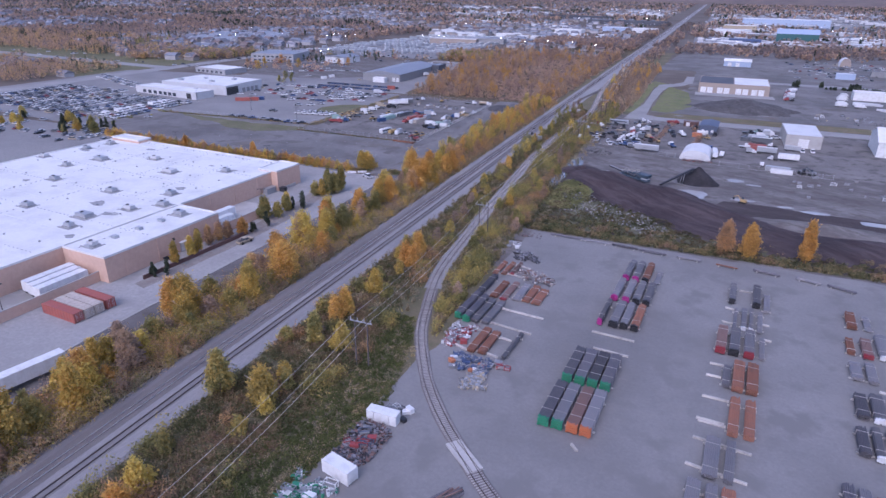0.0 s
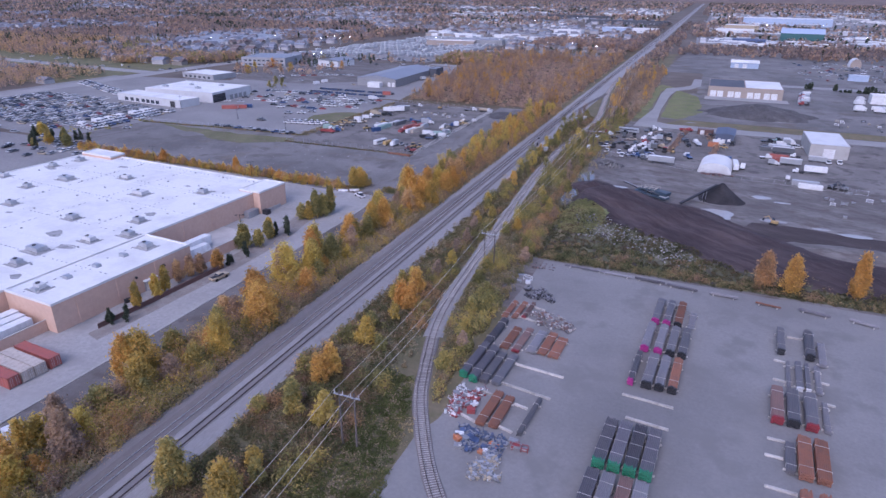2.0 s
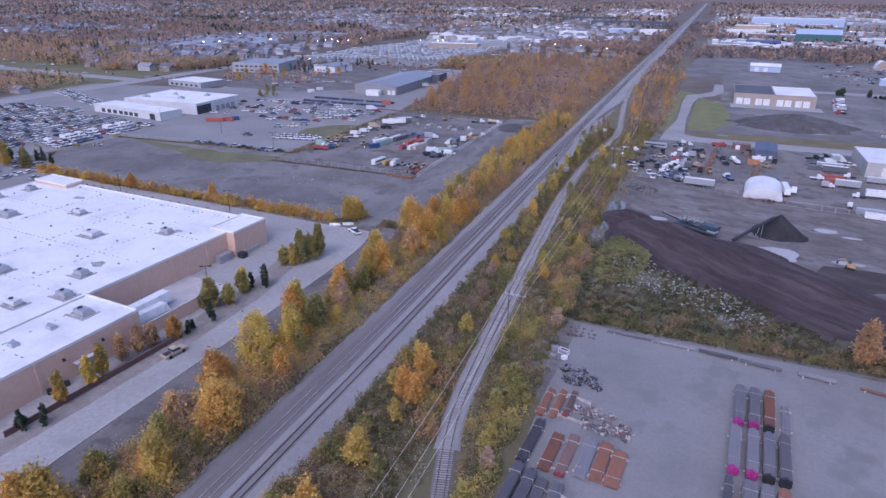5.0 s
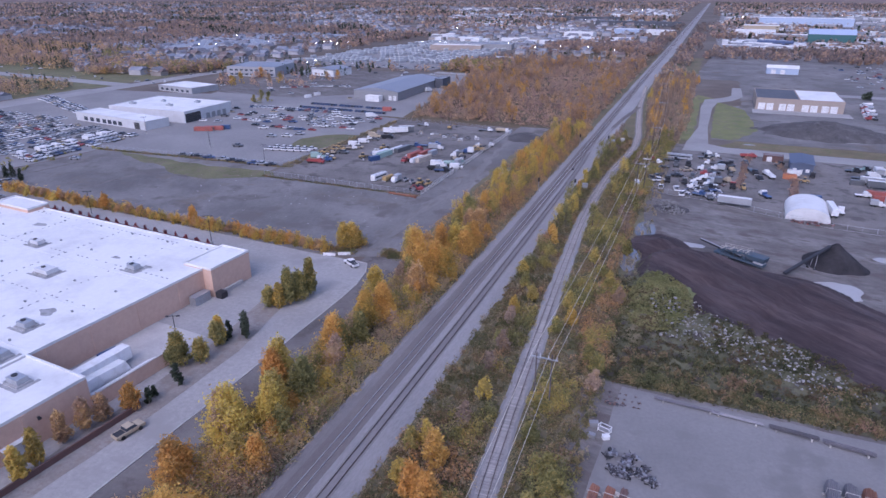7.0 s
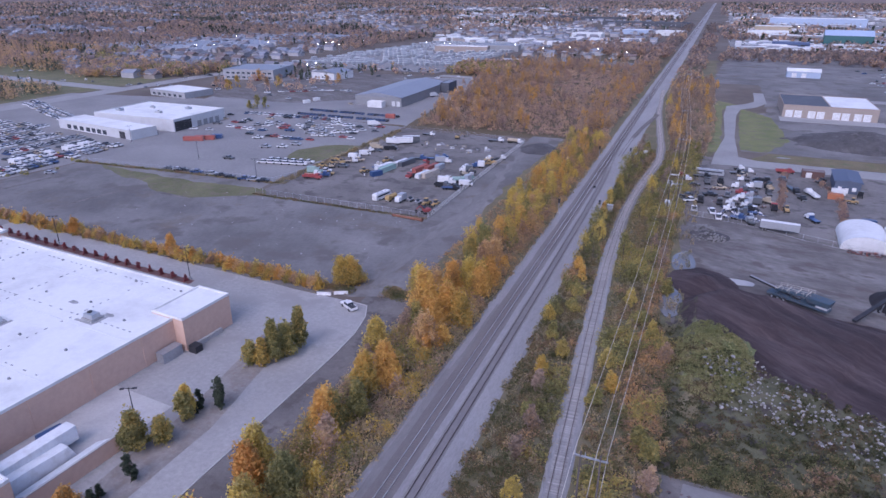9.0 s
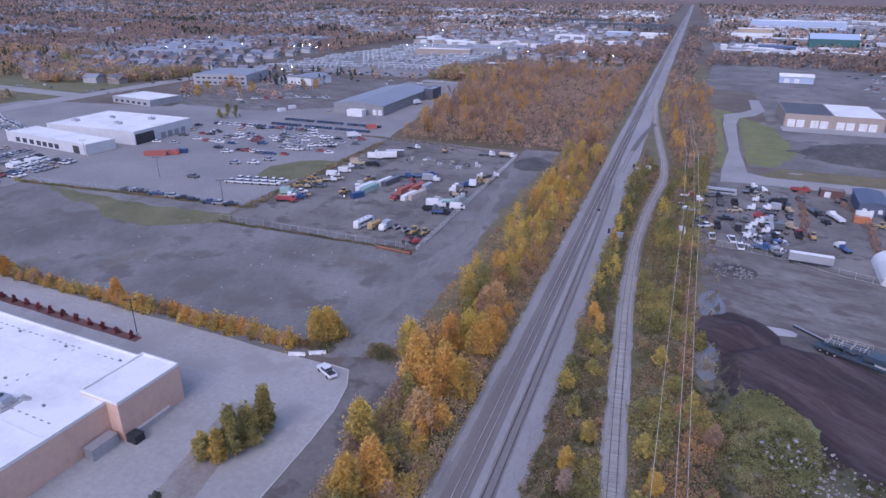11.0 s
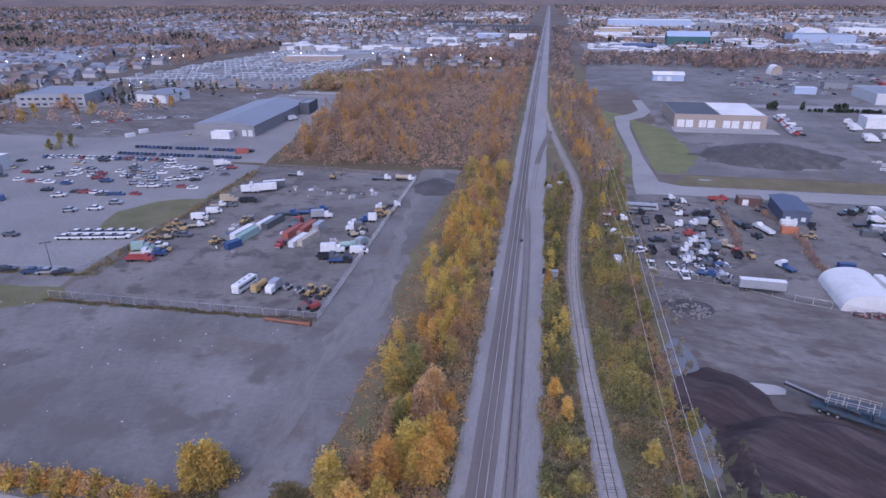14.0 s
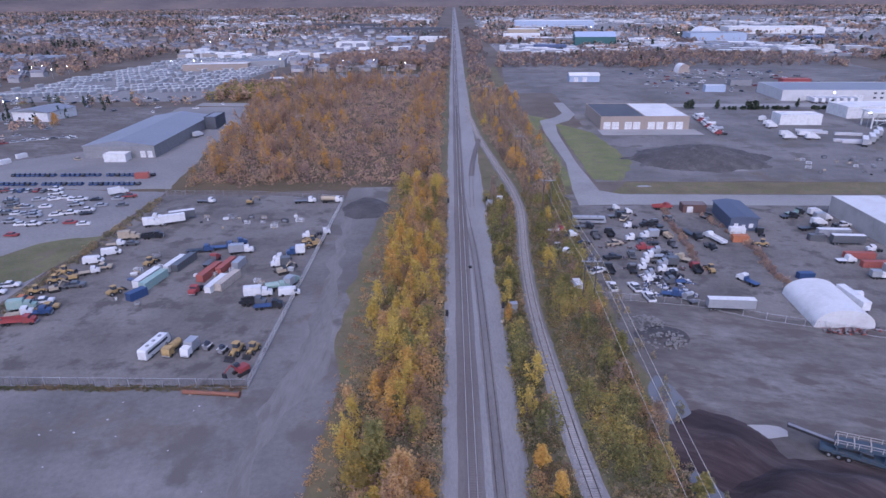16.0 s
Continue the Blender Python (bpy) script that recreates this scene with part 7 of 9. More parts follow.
# fenced storage lot
SIZE = 0.88
T("bus", -71.4, 298.6, 80, "white", None, 10.5)
T("tank", -67.0, 298.0, 258, "yellow", "yellow", 6.0, False)
T("box", -62.9, 297.8, 260, "white", "silver", 5.6, False)
put("skid", skid_builder, pose(-59.6, 299.6, 0.07, 0, 0, 75))
put("skid", skid_builder, pose(-55.6, 298.0, 0.07, 0, 0, 75))
T("loader", -52.2, 297.4, 258, "yellow")
T("loader", -48.6, 298.0, 255, "yellow")
T("machine", -48.6, 289.6, 235, "red")
T("cont", -88.6, 326.0, 62, "blue", None, 6.1)
T("cont", -88.0, 335.2, 80, "teal", None, 12.2)
T("cont", -90.6, 336.8, 80, "white", None, 12.2)
T("cont", -87.0, 347.4, 80, "white", None, 12.2)
T("cont", -84.4, 348.0, 80, "grey", None, 12.2)
T("loader", -95.8, 328.4, 60, "yellow")
T("loader", -95.0, 348.4, 70, "yellow")
T("tractor", -73.6, 329.5, 262, "red", None, 6.5)
T("cont", -69.4, 333.0, 80, "white", None, 12.2)
T("cont", -66.6, 334.8, 78, "tan", None, 12.2)
T("cont", -74.0, 340.6, 80, "red", None, 12.2)
T("cont", -70.8, 345.6, 80, "red", None, 12.2)
T("cont", -67.4, 347.0, 80, "silver", None, 6.1)
T("flat", -76.6, 349.4, 80, "red", "grey")
T("flat", -83.6, 358.2, 12, "blue", "black", 9.5)
T("flat", -77.0, 360.8, 10, "blue", "blue", 9.5)
T("tractor", -73.2, 364.0, 30, "blue", None, 6.5)
T("box", -70.0, 357.4, 15, "white", "silver")
T("flat", -51.0, 319.8, 10, "black", "blue")
T("box", -55.6, 326.6, 12, "white", "white")
T("tank", -51.4, 330.6, 20, "teal", "teal", 7.5)
T("box", -48.2, 334.0, 75, "teal", "silver", 6.5)
car(-47.4, 327.6, 12, "white", "van")
T("tipper", -55.4, 321.6, 5, "grey", "black", 7.5)
T("tractor", -55.2, 351.0, 190, "white", None, 6.5)
T("box", -52.2, 356.0, 190, "blue", "white", 6.5)
T("box", -54.6, 346.8, 188, "white", "grey", 6.5)
T("machine", -52.8, 341.6, 30, "tan")
T("loader", -50.4, 361.0, 25, "yellow")
T("machine", -47.6, 363.4, 200, "yellow")
T("loader", -48.8, 366.0, 15, "yellow")
clutter(-97, 320, -86, 354, 12, (0, 2, 3, 1, 0), "scrap round the stored containers", 0, 0.1, 0.4)
clutter(-78, 326, -63, 360, 14, (0, 2, 3, 7, 1), "scrap round the stored containers", 0, 0.1, 0.4)
clutter(-60, 316, -48, 350, 12, (0, 2, 4, 3, 5), "scrap between the stored trucks", 0, 0.1, 0.5)
T("tractor", -51.0, 371.0, 195, "white", None, 6.5)
T("tractor", -47.2, 374.0, 15, "white", None, 6.5)
T("tank", -50.4, 409.4, 0, "white", "tan", 9.5)
T("flat", -61, 409.0, 5, "white", "grey", 9.5)
T("machine", -82.6, 408.0, 20, "yellow")
T("flat", -100.5, 409.5, -5, "white", "grey", 9.5)
ROWA = (("tipper", -111.6, 311.4, 8, "red", "red", 9.5), ("flat", -109.6, 316.0, 15, "blue", "blue", 7.5), ("box", -115.4, 319.0, 20, "teal", "teal", 7.5), ("flat", -114.0, 315.4, 20, "white", "tan", 7.5), ("loader", -117.4, 328.6, 20, "yellow", None, 0),
        ("machine", -113.4, 330.0, 30, "tan", None, 0), ("loader", -116.4, 335.6, 15, "yellow", None, 0), ("machine", -112.8, 337.4, 200, "yellow", None, 0), ("flat", -110.2, 341.6, 25, "white", "tan", 7.5), ("loader", -117.2, 341.8, 10, "yellow", None, 0),
        ("flat", -113.4, 363.6, 15, "white", "tan", 7.5), ("box", -111.8, 369.6, 15, "tan", "tan", 7.5), ("tipper", -104.4, 370.8, 20, "black", "black", 7.5), ("box", -109.4, 382.6, 15, "white", "white", 7.5), ("trailer", -103.6, 385.0, 25, "white", None, 10.0),
        ("trailer", -101.8, 389.6, 25, "grey", None, 10.0), ("flat", -113.0, 389.0, 15, "white", "white", 7.5))
for kind, x, y, rz, w, w2, ln in ROWA:
    T(kind, x, y, rz, w, w2, ln)
for x, y, w, kind in ((-112.4, 322.6, "white", "pickup"), (-109.0, 319.4, "yellow", "pickup"), (-113.2, 349.6, "white", "van"), (-111.2, 356.4, "white", "van"), (-108.2, 345.2, "tan", "pickup"), (-109.4, 332.6, "grey", "pickup"), (-108.6, 364.6, "grey", "car"), (-118.6, 323.6, "orange", "pickup")):
    car(x, y, CL.uniform(5, 30), w, kind)
for k in range(8):
    clutter(-94 + 5 * k, 376 + CL.uniform(0, 12), -90 + 5 * k, 394, 3, (2, 4, 3, 0), "scrap lying about the storage lot", 0, 0.1, 0.6)
p = thing("steel_pipe", "long rusty red steel pipe lying by the fence", "pipe")
part("pipe", Shape().tube((-58.4, 282.2, 0.5), (-46.4, 281.2, 0.5), 0.45, 12), M_RUST, p)
part("flange", Shape().tube((-46.6, 281.2, 0.5), (-46.2, 281.17, 0.5), 0.7, 12), M_RUST, p)
for dx in (0.0, 8.0):
    part("chock", Shape().box(-57 + dx, 281.6 - dx * 0.08, 0, -56.5 + dx, 282.7 - dx * 0.08, 0.2), M_TIMBER, p)

# salvage yard across the railway
SIZE = 0.84
SAL = (("bus", 45.6, 384.2, -3, "silver", None, 14.0), ("flat", 42.5, 379.0, 0, "black", "grey", 8.5), ("flat", 33.0, 375.0, 5, "red", "white", 7.5), ("flat", 35.6, 370.4, 5, "white", "black", 7.5), ("tractor", 32.0, 355.6, -40, "white", None, 6.0),
       ("tipper", 44.8, 370.0, 95, "black", "grey", 6.5), ("tipper", 50.0, 372.4, 95, "black", "black", 6.5), ("tipper", 43.0, 342.6, 92, "black", "black", 7.0), ("flat", 36.0, 341.0, 70, "black", "grey", 6.0), ("flat", 49.8, 342.6, 88, "grey", "black", 6.0),
       ("tractor", 57.6, 398.6, 15, "white", None, 6.5), ("flat", 56.4, 390.0, 5, "black", "grey", 6.5), ("flat", 60.8, 394.6, 5, "white", "black", 7.5), ("tractor", 59.2, 379.4, 180, "white", None, 6.5), ("tipper", 65.2, 380.4, 182, "black", "black", 7.5),
       ("flat", 68.4, 381.0, 105, "grey", "black", 7.5), ("tipper", 68.2, 370.4, 108, "black", "tan", 6.5), ("flat", 67.8, 361.8, 100, "black", "grey", 6.0), ("tractor", 57.2, 367.4, 180, "white", None, 7.0), ("box", 62.6, 369.6, 182, "white", "silver", 7.0), ("flat", 60.6, 363.6, 178, "grey", "black", 8.0),
       ("flat", 58.4, 359.0, 182, "red", "red", 7.0), ("tractor", 62.2, 356.0, 176, "silver", None, 7.0), ("flat", 59.2, 352.6, 180, "white", "silver", 7.5), ("tractor", 64.2, 350.6, 184, "grey", None, 6.5), ("tractor", 56.6, 348.8, 178, "white", None, 7.0), ("box", 61.4, 346.6, 182, "silver", "grey", 7.0),
       ("tractor", 54.4, 344.2, 184, "white", None, 7.0), ("flat", 60.0, 342.4, 177, "white", "white", 7.5), ("tractor", 55.2, 339.8, 180, "silver", None, 7.0), ("tractor", 60.8, 338.4, 185, "black", None, 6.5), ("tractor", 53.6, 336.0, 178, "white", None, 7.0), ("flat", 59.4, 334.2, 180, "grey", "blue", 7.0),
       ("flat", 56.0, 326.4, -15, "blue", "blue", 6.5), ("flat", 59.6, 323.4, 110, "silver", "grey", 6.0), ("tipper", 76.4, 400.0, 8, "red", "red", 8.5), ("flat", 89.0, 389.6, 30, "black", "grey", 6.0), ("flat", 77.0, 371.4, -75, "black", "black", 12.0), ("tipper", 79.2, 360.2, -72, "black", "grey", 6.5),
       ("tipper", 83.2, 367.0, 108, "white", "white", 11.0), ("tipper", 68.4, 343.0, 90, "red", "black", 7.0), ("loader", 72.4, 342.6, 95, "yellow", None, 0), ("flat", 67.0, 350.4, 140, "tan", "tan", 6.0), ("flat", 80.0, 334.8, 116, "white", "blue", 8.0),
       ("loader", 96.2, 362.2, 170, "yellow", None, 0), ("cont", 91.2, 366.4, -3, "orange", None, 6.1), ("cont", 93.4, 374.0, -2, "white", None, 6.1), ("tractor", 100.6, 372.4, 80, "black", None, 6.0), ("cont", 97.4, 337.6, 2, "blue", None, 6.1),
       ("flat", 122.4, 393.0, 15, "black", "teal", 8.5), ("box", 129.6, 392.4, 10, "white", "white", 7.5), ("flat", 118.4, 389.0, 5, "black", "black", 7.5), ("box", 125.0, 381.6, 5, "white", "white", 7.5), ("box", 129.0, 386.6, 5, "white", "silver", 7.5), ("flat", 119.4, 377.0, 5, "black", "black", 9.0), ("flat", 125.6, 376.2, 0, "black", "grey", 9.0),
       ("cont", 116.4, 367.2, -3, "grey", None, 6.1), ("trailer", 122.6, 369.0, -4, "silver", None, 12.0), ("trailer", 124.2, 363.4, -4, "grey", None, 12.0), ("cont", 121.4, 352.4, -3, "red", None, 12.2), ("cont", 122.6, 345.6, -3, "red", None, 12.2), ("flat", 115.4, 349.0, 0, "white", "white", 6.5),
       ("box", 118.2, 337.6, -5, "white", "silver", 7.0), ("trailer", 125.4, 339.6, -5, "silver", None, 11.0), ("tractor", 129.4, 357.6, 175, "white", None, 6.5), ("trailer", 138.2, 351.4, -5, "silver", None, 11.0), ("tractor", 126.4, 342.6, 175, "white", None, 6.5), ("tractor", 127.6, 326.4, 178, "white", None, 6.5),
       ("trailer", 134.4, 328.0, -3, "white", None, 11.0), ("tractor", 121.8, 310.4, 85, "white", None, 6.5), ("cont", 129.4, 300.4, -4, "white", None, 12.2), ("cont", 128.0, 304.4, -4, "silver", None, 12.2), ("machine", 138.0, 304.0, 40, "black", None, 0), ("machine", 142.0, 303.0, 160, "grey", None, 0), ("flat", 104.2, 323.6, 84, "white", "white", 7.0))
for kind, x, y, rz, w, w2, ln in SAL:
    T(kind, x, y, rz, w, w2, ln)
T("trailer", 68.4, 318.6, -4, "silver", None, 14.0)
T("trailer", 100.9, 321.6, 93, "white", None, 13)
for x, y, rz, w, kind in ((31.6, 331.8, 95, "white", "van"), (39.4, 341.6, 30, "white", "pickup"), (41.2, 331.0, 92, "white", "pickup"), (47.2, 330.6, 100, "white", "pickup"), (49.4, 324.8, 95, "white", "pickup"), (49.6, 363.4, 10, "tan", "pickup"), (58.8, 387.4, 60, "tan", "pickup"), (30.8, 361.0, 80, "white", "pickup"),
                          (40.0, 364.0, 20, "black", "car"), (38.4, 349.0, 60, "grey", "car"), (46.2, 352.0, 15, "black", "pickup"), (52.6, 354.0, 85, "grey", "pickup"), (132.4, 380.0, 10, "white", "pickup"), (142.8, 350.6, 85, "white", "pickup"), (147.6, 352.0, 85, "white", "pickup"), (74.6, 387.0, 100, "grey", "pickup")):
    car(x, y, rz, w, kind)
scrap(33, 342, 70, 396, 40, (M_DARK, M_GREY, M_PINKRUST), "heap of dark scrap in the salvage yard", "salvage")
scrap(50, 325, 64, 340, 34, (M_WHITE, M_DARK, M_BLUE), "heap of mixed scrap along the salvage fence", "fence")
scrap(86, 306.4, 101, 308.2, 12, (M_DARK, M_GREY, M_REDCONT), "scrap heaped before the fabric hall", "hall")
clutter(133, 262, 170, 300, 20, (2, 0, 2), "odd machine parts on the mud", 0, 0.1, 0.6)
# screening plant with its blue conveyor on the mud
plant = thing("screening_plant", "blue tracked screening plant with a long conveyor", "screening plant")
plant.matrix_basis = pose(67.5, 262.8, max(0.05, bank_height(67.5, 262.8) - 0.3), 0, 0, -29)
part("chassis", Shape().box(-6, -1.3, 0.9, 9, 1.3, 1.5), M_TEALDARK, plant)
part("hopper", Shape().box(4, -1.5, 2.2, 9, 1.5, 3.6, -0.3, -0.25), M_TEALDARK, plant)
part("conveyor", Shape().hexa(((-11.5, -0.5, 3.2), (-11.5, 0.5, 3.2), (2, 0.5, 1.4), (2, -0.5, 1.4), (-11.5, -0.5, 3.6), (-11.5, 0.5, 3.6), (2, 0.5, 1.9), (2, -0.5, 1.9))), M_DARK, plant)
part("screen_deck", Shape().hexa(((-4, -1.2, 2.4), (-4, 1.2, 2.4), (4, 1.2, 3.2), (4, -1.2, 3.2), (-4, -1.2, 3.0), (-4, 1.2, 3.0), (4, 1.2, 3.9), (4, -1.2, 3.9))), M_TEALDARK, plant)
for x in (-3.5, 0, 3.5):
    part("post", Shape().box(x - 0.12, -1.2, 1.5, x + 0.12, -0.95, 3.0).box(x - 0.12, 0.95, 1.5, x + 0.12, 1.2, 3.0), M_TEALDARK, plant)
for x in (-3.6, -1.2, 1.2, 3.6):
    part("screen_rail", Shape().box(x - 0.08, -1.3, 3.2 + x * 0.1, x + 0.08, 1.3, 3.75 + x * 0.1), M_TIMBER, plant)
part("belt", Shape().hexa(((-11.4, -0.35, 3.61), (-11.4, 0.35, 3.61), (1.9, 0.35, 1.92), (1.9, -0.35, 1.92), (-11.4, -0.35, 3.65), (-11.4, 0.35, 3.65), (1.9, 0.35, 1.96), (1.9, -0.35, 1.96))), M_GREY, plant)
wheels(plant, [(x, y) for x in (-4.5, -3.0, -1.5) for y in (-1.2, 1.2)], 0.55, 0.4)
for y in (-1.35, 1.35):
    part("handrail", Shape().tube((-4, y, 3.9), (4.5, y, 4.7), 0.07, 5).tube((-4, y, 3.4), (4.5, y, 4.2), 0.05, 5), M_TIMBER, plant)
    for k in range(6):
        part("stanchion", Shape().tube((-4 + 1.7 * k, y, 2.8 + 0.17 * k), (-4 + 1.7 * k, y, 3.95 + 0.16 * k), 0.06, 5), M_TIMBER, plant)
part("engine_house", Shape().box(6.0, -1.2, 1.5, 8.8, 1.2, 2.3, 0.05, 0.05), M_PALEWALL, plant)
stk = thing("stacker_conveyor", "pale lattice conveyor leaning over a black heap", "conveyor")
stk.matrix_basis = pose(86.4, 262.6, 0.05, 0, 0, 48)
part("boom", Shape().hexa(((-9, -0.5, 0.6), (-9, 0.5, 0.6), (9, 0.5, 5.6), (9, -0.5, 5.6), (-9, -0.5, 1.1), (-9, 0.5, 1.1), (9, 0.5, 6.1), (9, -0.5, 6.1))), M_DARK, stk)
part("leg", Shape().tube((3, -0.8, 0), (3.5, -0.5, 4.3), 0.1, 6).tube((3, 0.8, 0), (3.5, 0.5, 4.3), 0.1, 6), M_GREY, stk)
wheels(stk, ((2.5, -1.0), (2.5, 1.0)), 0.5, 0.3)
T("machine", 112, 246.5, 160, "yellow")

SIZE = 1.0
# store side: trailers at the docks, trucks on the road, cars
trl = lambda x, y, rz, ln=13.5: put(("trailer", "white", ln), trailer_builder(ln, M_WHITE, "white box trailer standing on its legs"), at_store(x, y, 0.05, rz))
trl(5.6, -51.6, 90, 13.5)
panel = thing("dock_panel", "large white sloping panel inside the dock wall", "panel")
part("sheet", Shape().hexa(((9.6, -58.6, 0.35), (14.2, -58.6, 2.9), (14.2, -43.5, 2.9), (9.6, -43.5, 0.35), (9.6, -58.6, 0.5), (14.2, -58.6, 3.05), (14.2, -43.5, 3.05), (9.6, -43.5, 0.5))), M_WHITE, panel)
for y in (-57, -51, -45):
    part("prop", Shape().box(13.4, y - 0.1, 0.02, 13.6, y + 0.1, 2.5), M_GREY, panel)
panel.matrix_basis = at_store(0, 0)
car(*(at_store(2.0, -46).translation[:2]), 80, "blue", "van")
trl(2.0, -109.5, 90)
trl(5.2, -110, 90)
trl(8.4, -110.4, 90)
T("trailer", -27.2, 55.5, 78, "white", None, 14.5)
T("tractor", -25.2, 65.0, 78, "white", None, 6.5)
dock = thing("dock_slab", "pale concrete dock slab with white panels", "loading dock")
part("slab", Shape().box(-2.9, -60, 0.06, 13.0, -30, 0.12), M_CONCRETE, dock)
part("ramp_panel", Shape().hexa(((4.2, -59.8, 0.1), (9.0, -59.8, 0.1), (9.0, -47, 0.1), (4.2, -47, 0.1), (4.2, -59.8, 3.0), (9.0, -59.8, 3.0), (9.0, -48, 2.6), (4.2, -48, 2.6))), M_WHITE, dock)
dock.matrix_basis = at_store(0, 0)
dump = crate_builder(5.2, 2.2, 2.3, M_GALV, "pale grey steel compactor beside the store wall", "compactor")
put("compactor", dump, at_store(-1.4, -17.5, 0.05, 90))
put("dumpster", crate_builder(2.2, 2.0, 1.6, M_DARK, "dark steel waste container in the store yard", "waste_container"), at_store(1.6, -13.0, 0.05, 0))
clutter_spots = ((-52.8, 116.5), (-53.2, 113.8))
for x, y in clutter_spots:
    put("scooter", crate_builder(1.6, 0.8, 1.0, M_DARK, "dark pallet load beside the store wall", "pallet_load"), pose(x + 4.6, y, 0.05, 0, 0, 70))
car(-37.0, 215.6, 150, "white", "pickup")
car(-36.6, 134.5, 80, "tan", "pickup")

def barrier_builder():
    ob = thing("concrete_barrier", "pale concrete road barrier at the lot's gate", "barrier", "concrete barriers at the gate")
    part("block", Shape().profile(((-0.3, 0), (0.3, 0), (0.26, 0.15), (0.12, 0.4), (0.09, 0.85), (-0.09, 0.85), (-0.12, 0.4), (-0.26, 0.15)), -1.9, 1.9), M_WHITE, ob)
    for y in (-1.0, 1.0):
        part("lifting_slot", Shape().box(-0.31, y - 0.25, 0.0, 0.31, y + 0.25, 0.08), M_DARK, ob)
    return ob


for x, y, rz in ((-47.0, 219.4, -72), (-43.0, 221.6, -64)):
    put("barrier", barrier_builder, pose(x, y, 0.06, 0, 0, rz))


def lamp_post_builder():
    ob = thing("lamp_post", "tall dark parking lot lamp post", "lamp post", "lamp posts of the store")
    part("mast", Shape().tube((0, 0, 0), (0, 0, 9.5), 0.11, 8, 0.07), M_DARK, ob)
    part("base", Shape().tube((0, 0, 0), (0, 0, 0.8), 0.3, 10), M_CONCRETE, ob)
    part("arm", Shape().box(-1.0, -0.05, 9.3, 1.0, 0.05, 9.4), M_DARK, ob)
    for x in (-1.1, 1.1):
        part("lamp_head", Shape().box(x - 0.35, -0.2, 9.25, x + 0.35, 0.2, 9.45), M_DARK, ob)
    return ob


for x, y in ((-48.3, 159.1), (-87.0, 213.4), (-144.5, 217.5), (-57.5, 71), (-132, 300), (-180, 318), (-236, 330)):
    put("lamp_post", lamp_post_builder, pose(x, y, 0.05, 0, 0, 30))
# retaining wall and white posts below the planted island
rw = thing("retaining_wall", "low dark red-brown retaining wall below the planted trees", "wall")
RW = ((-44.2, 101), (-42.6, 118), (-41.0, 136.6), (-40.6, 141))
for a, b in zip(RW[:-1], RW[1:]):
    d = Vector((b[0] - a[0], b[1] - a[1])).normalized() * 0.15
    part("wall", Shape().prism(((a[0] - d.y, a[1] + d.x), (b[0] - d.y, b[1] + d.x), (b[0] + d.y, b[1] - d.x), (a[0] + d.y, a[1] - d.x))[::-1], 0.0, 1.3), M_BRICKWALL, rw)

# ---- the dealer's cars ----
COL = ["white", "white", "white", "silver", "black", "grey", "blue", "silver", "white", "grey", "white", "silver", "silver", "white", "black", "tan", "white", "silver", "grey", "silver", "red"]
for x, y in ((-180, 298.4), (-171.6, 298.2), (-163.8, 298), (-155.6, 298.2), (-145.2, 297.8), (-137.4, 297.6), (-128.1, 298.2), (-175, 298.6), (-150, 298), (-133, 298)):
    car(x, y + 1, 20 + CL.uniform(-6, 6), CL.choice(["black", "grey", "silver", "blue"]), CL.choice(["car", "pickup"]))
for k in range(6):
    for r in range(2):
        car(-147.5 + 3.7 * k + r, 324.4 + 0.7 * k + 4.6 * r, 15 + CL.uniform(-5, 5), "white", "pickup")
for x, y in ((-154.7, 360.9), (-163.5, 386.4), (-159.1, 392.6), (-148.9, 386.3), (-147.0, 395.7), (-142.4, 398.9), (-150.7, 405.9), (-167.5, 421.0), (-134.7, 416.7), (-171.2, 427), (-179.1, 409.8), (-153.3, 383.4), (-167.5, 324.2), (-165.7, 349.9),
             (-157.7, 353.3), (-201.2, 383.2), (-152.6, 412.5), (-230.6, 388.5), (-219.0, 402.9), (-211.8, 415.8), (-202.0, 420.0), (-190.9, 425.0), (-222.2, 273.2), (-185, 392), (-178, 388), (-171, 396), (-195, 402), (-188, 398), (-205, 394), (-176, 372), (-183, 366)):
    car(x, y, CL.uniform(0, 30), CL.choice(COL), CL.choice(["car", "pickup", "pickup"]))
T("box", -141.3, 421, 40, "white", "white")
T("cont", -211.5, 348.5, 24, "red", None, 12.2)
T("cont", -207.5, 352.5, 24, "red", None, 12.2)
T("cont", -203.5, 357.5, 24, "blue", None, 6.1)
for r, x in enumerate((-238, -245.5, -252.5)):
    for k in range(22):
        y = 262 + 3.05 * k + r * 2
        if CL.random() < 0.88 and y < 326 - r:
            car(x + CL.uniform(-0.3, 0.3), y, 3 + CL.uniform(-3, 3), "white" if r == 2 else CL.choice(COL), "van" if r == 2 and k % 3 else CL.choice(["car", "car", "pickup"]))


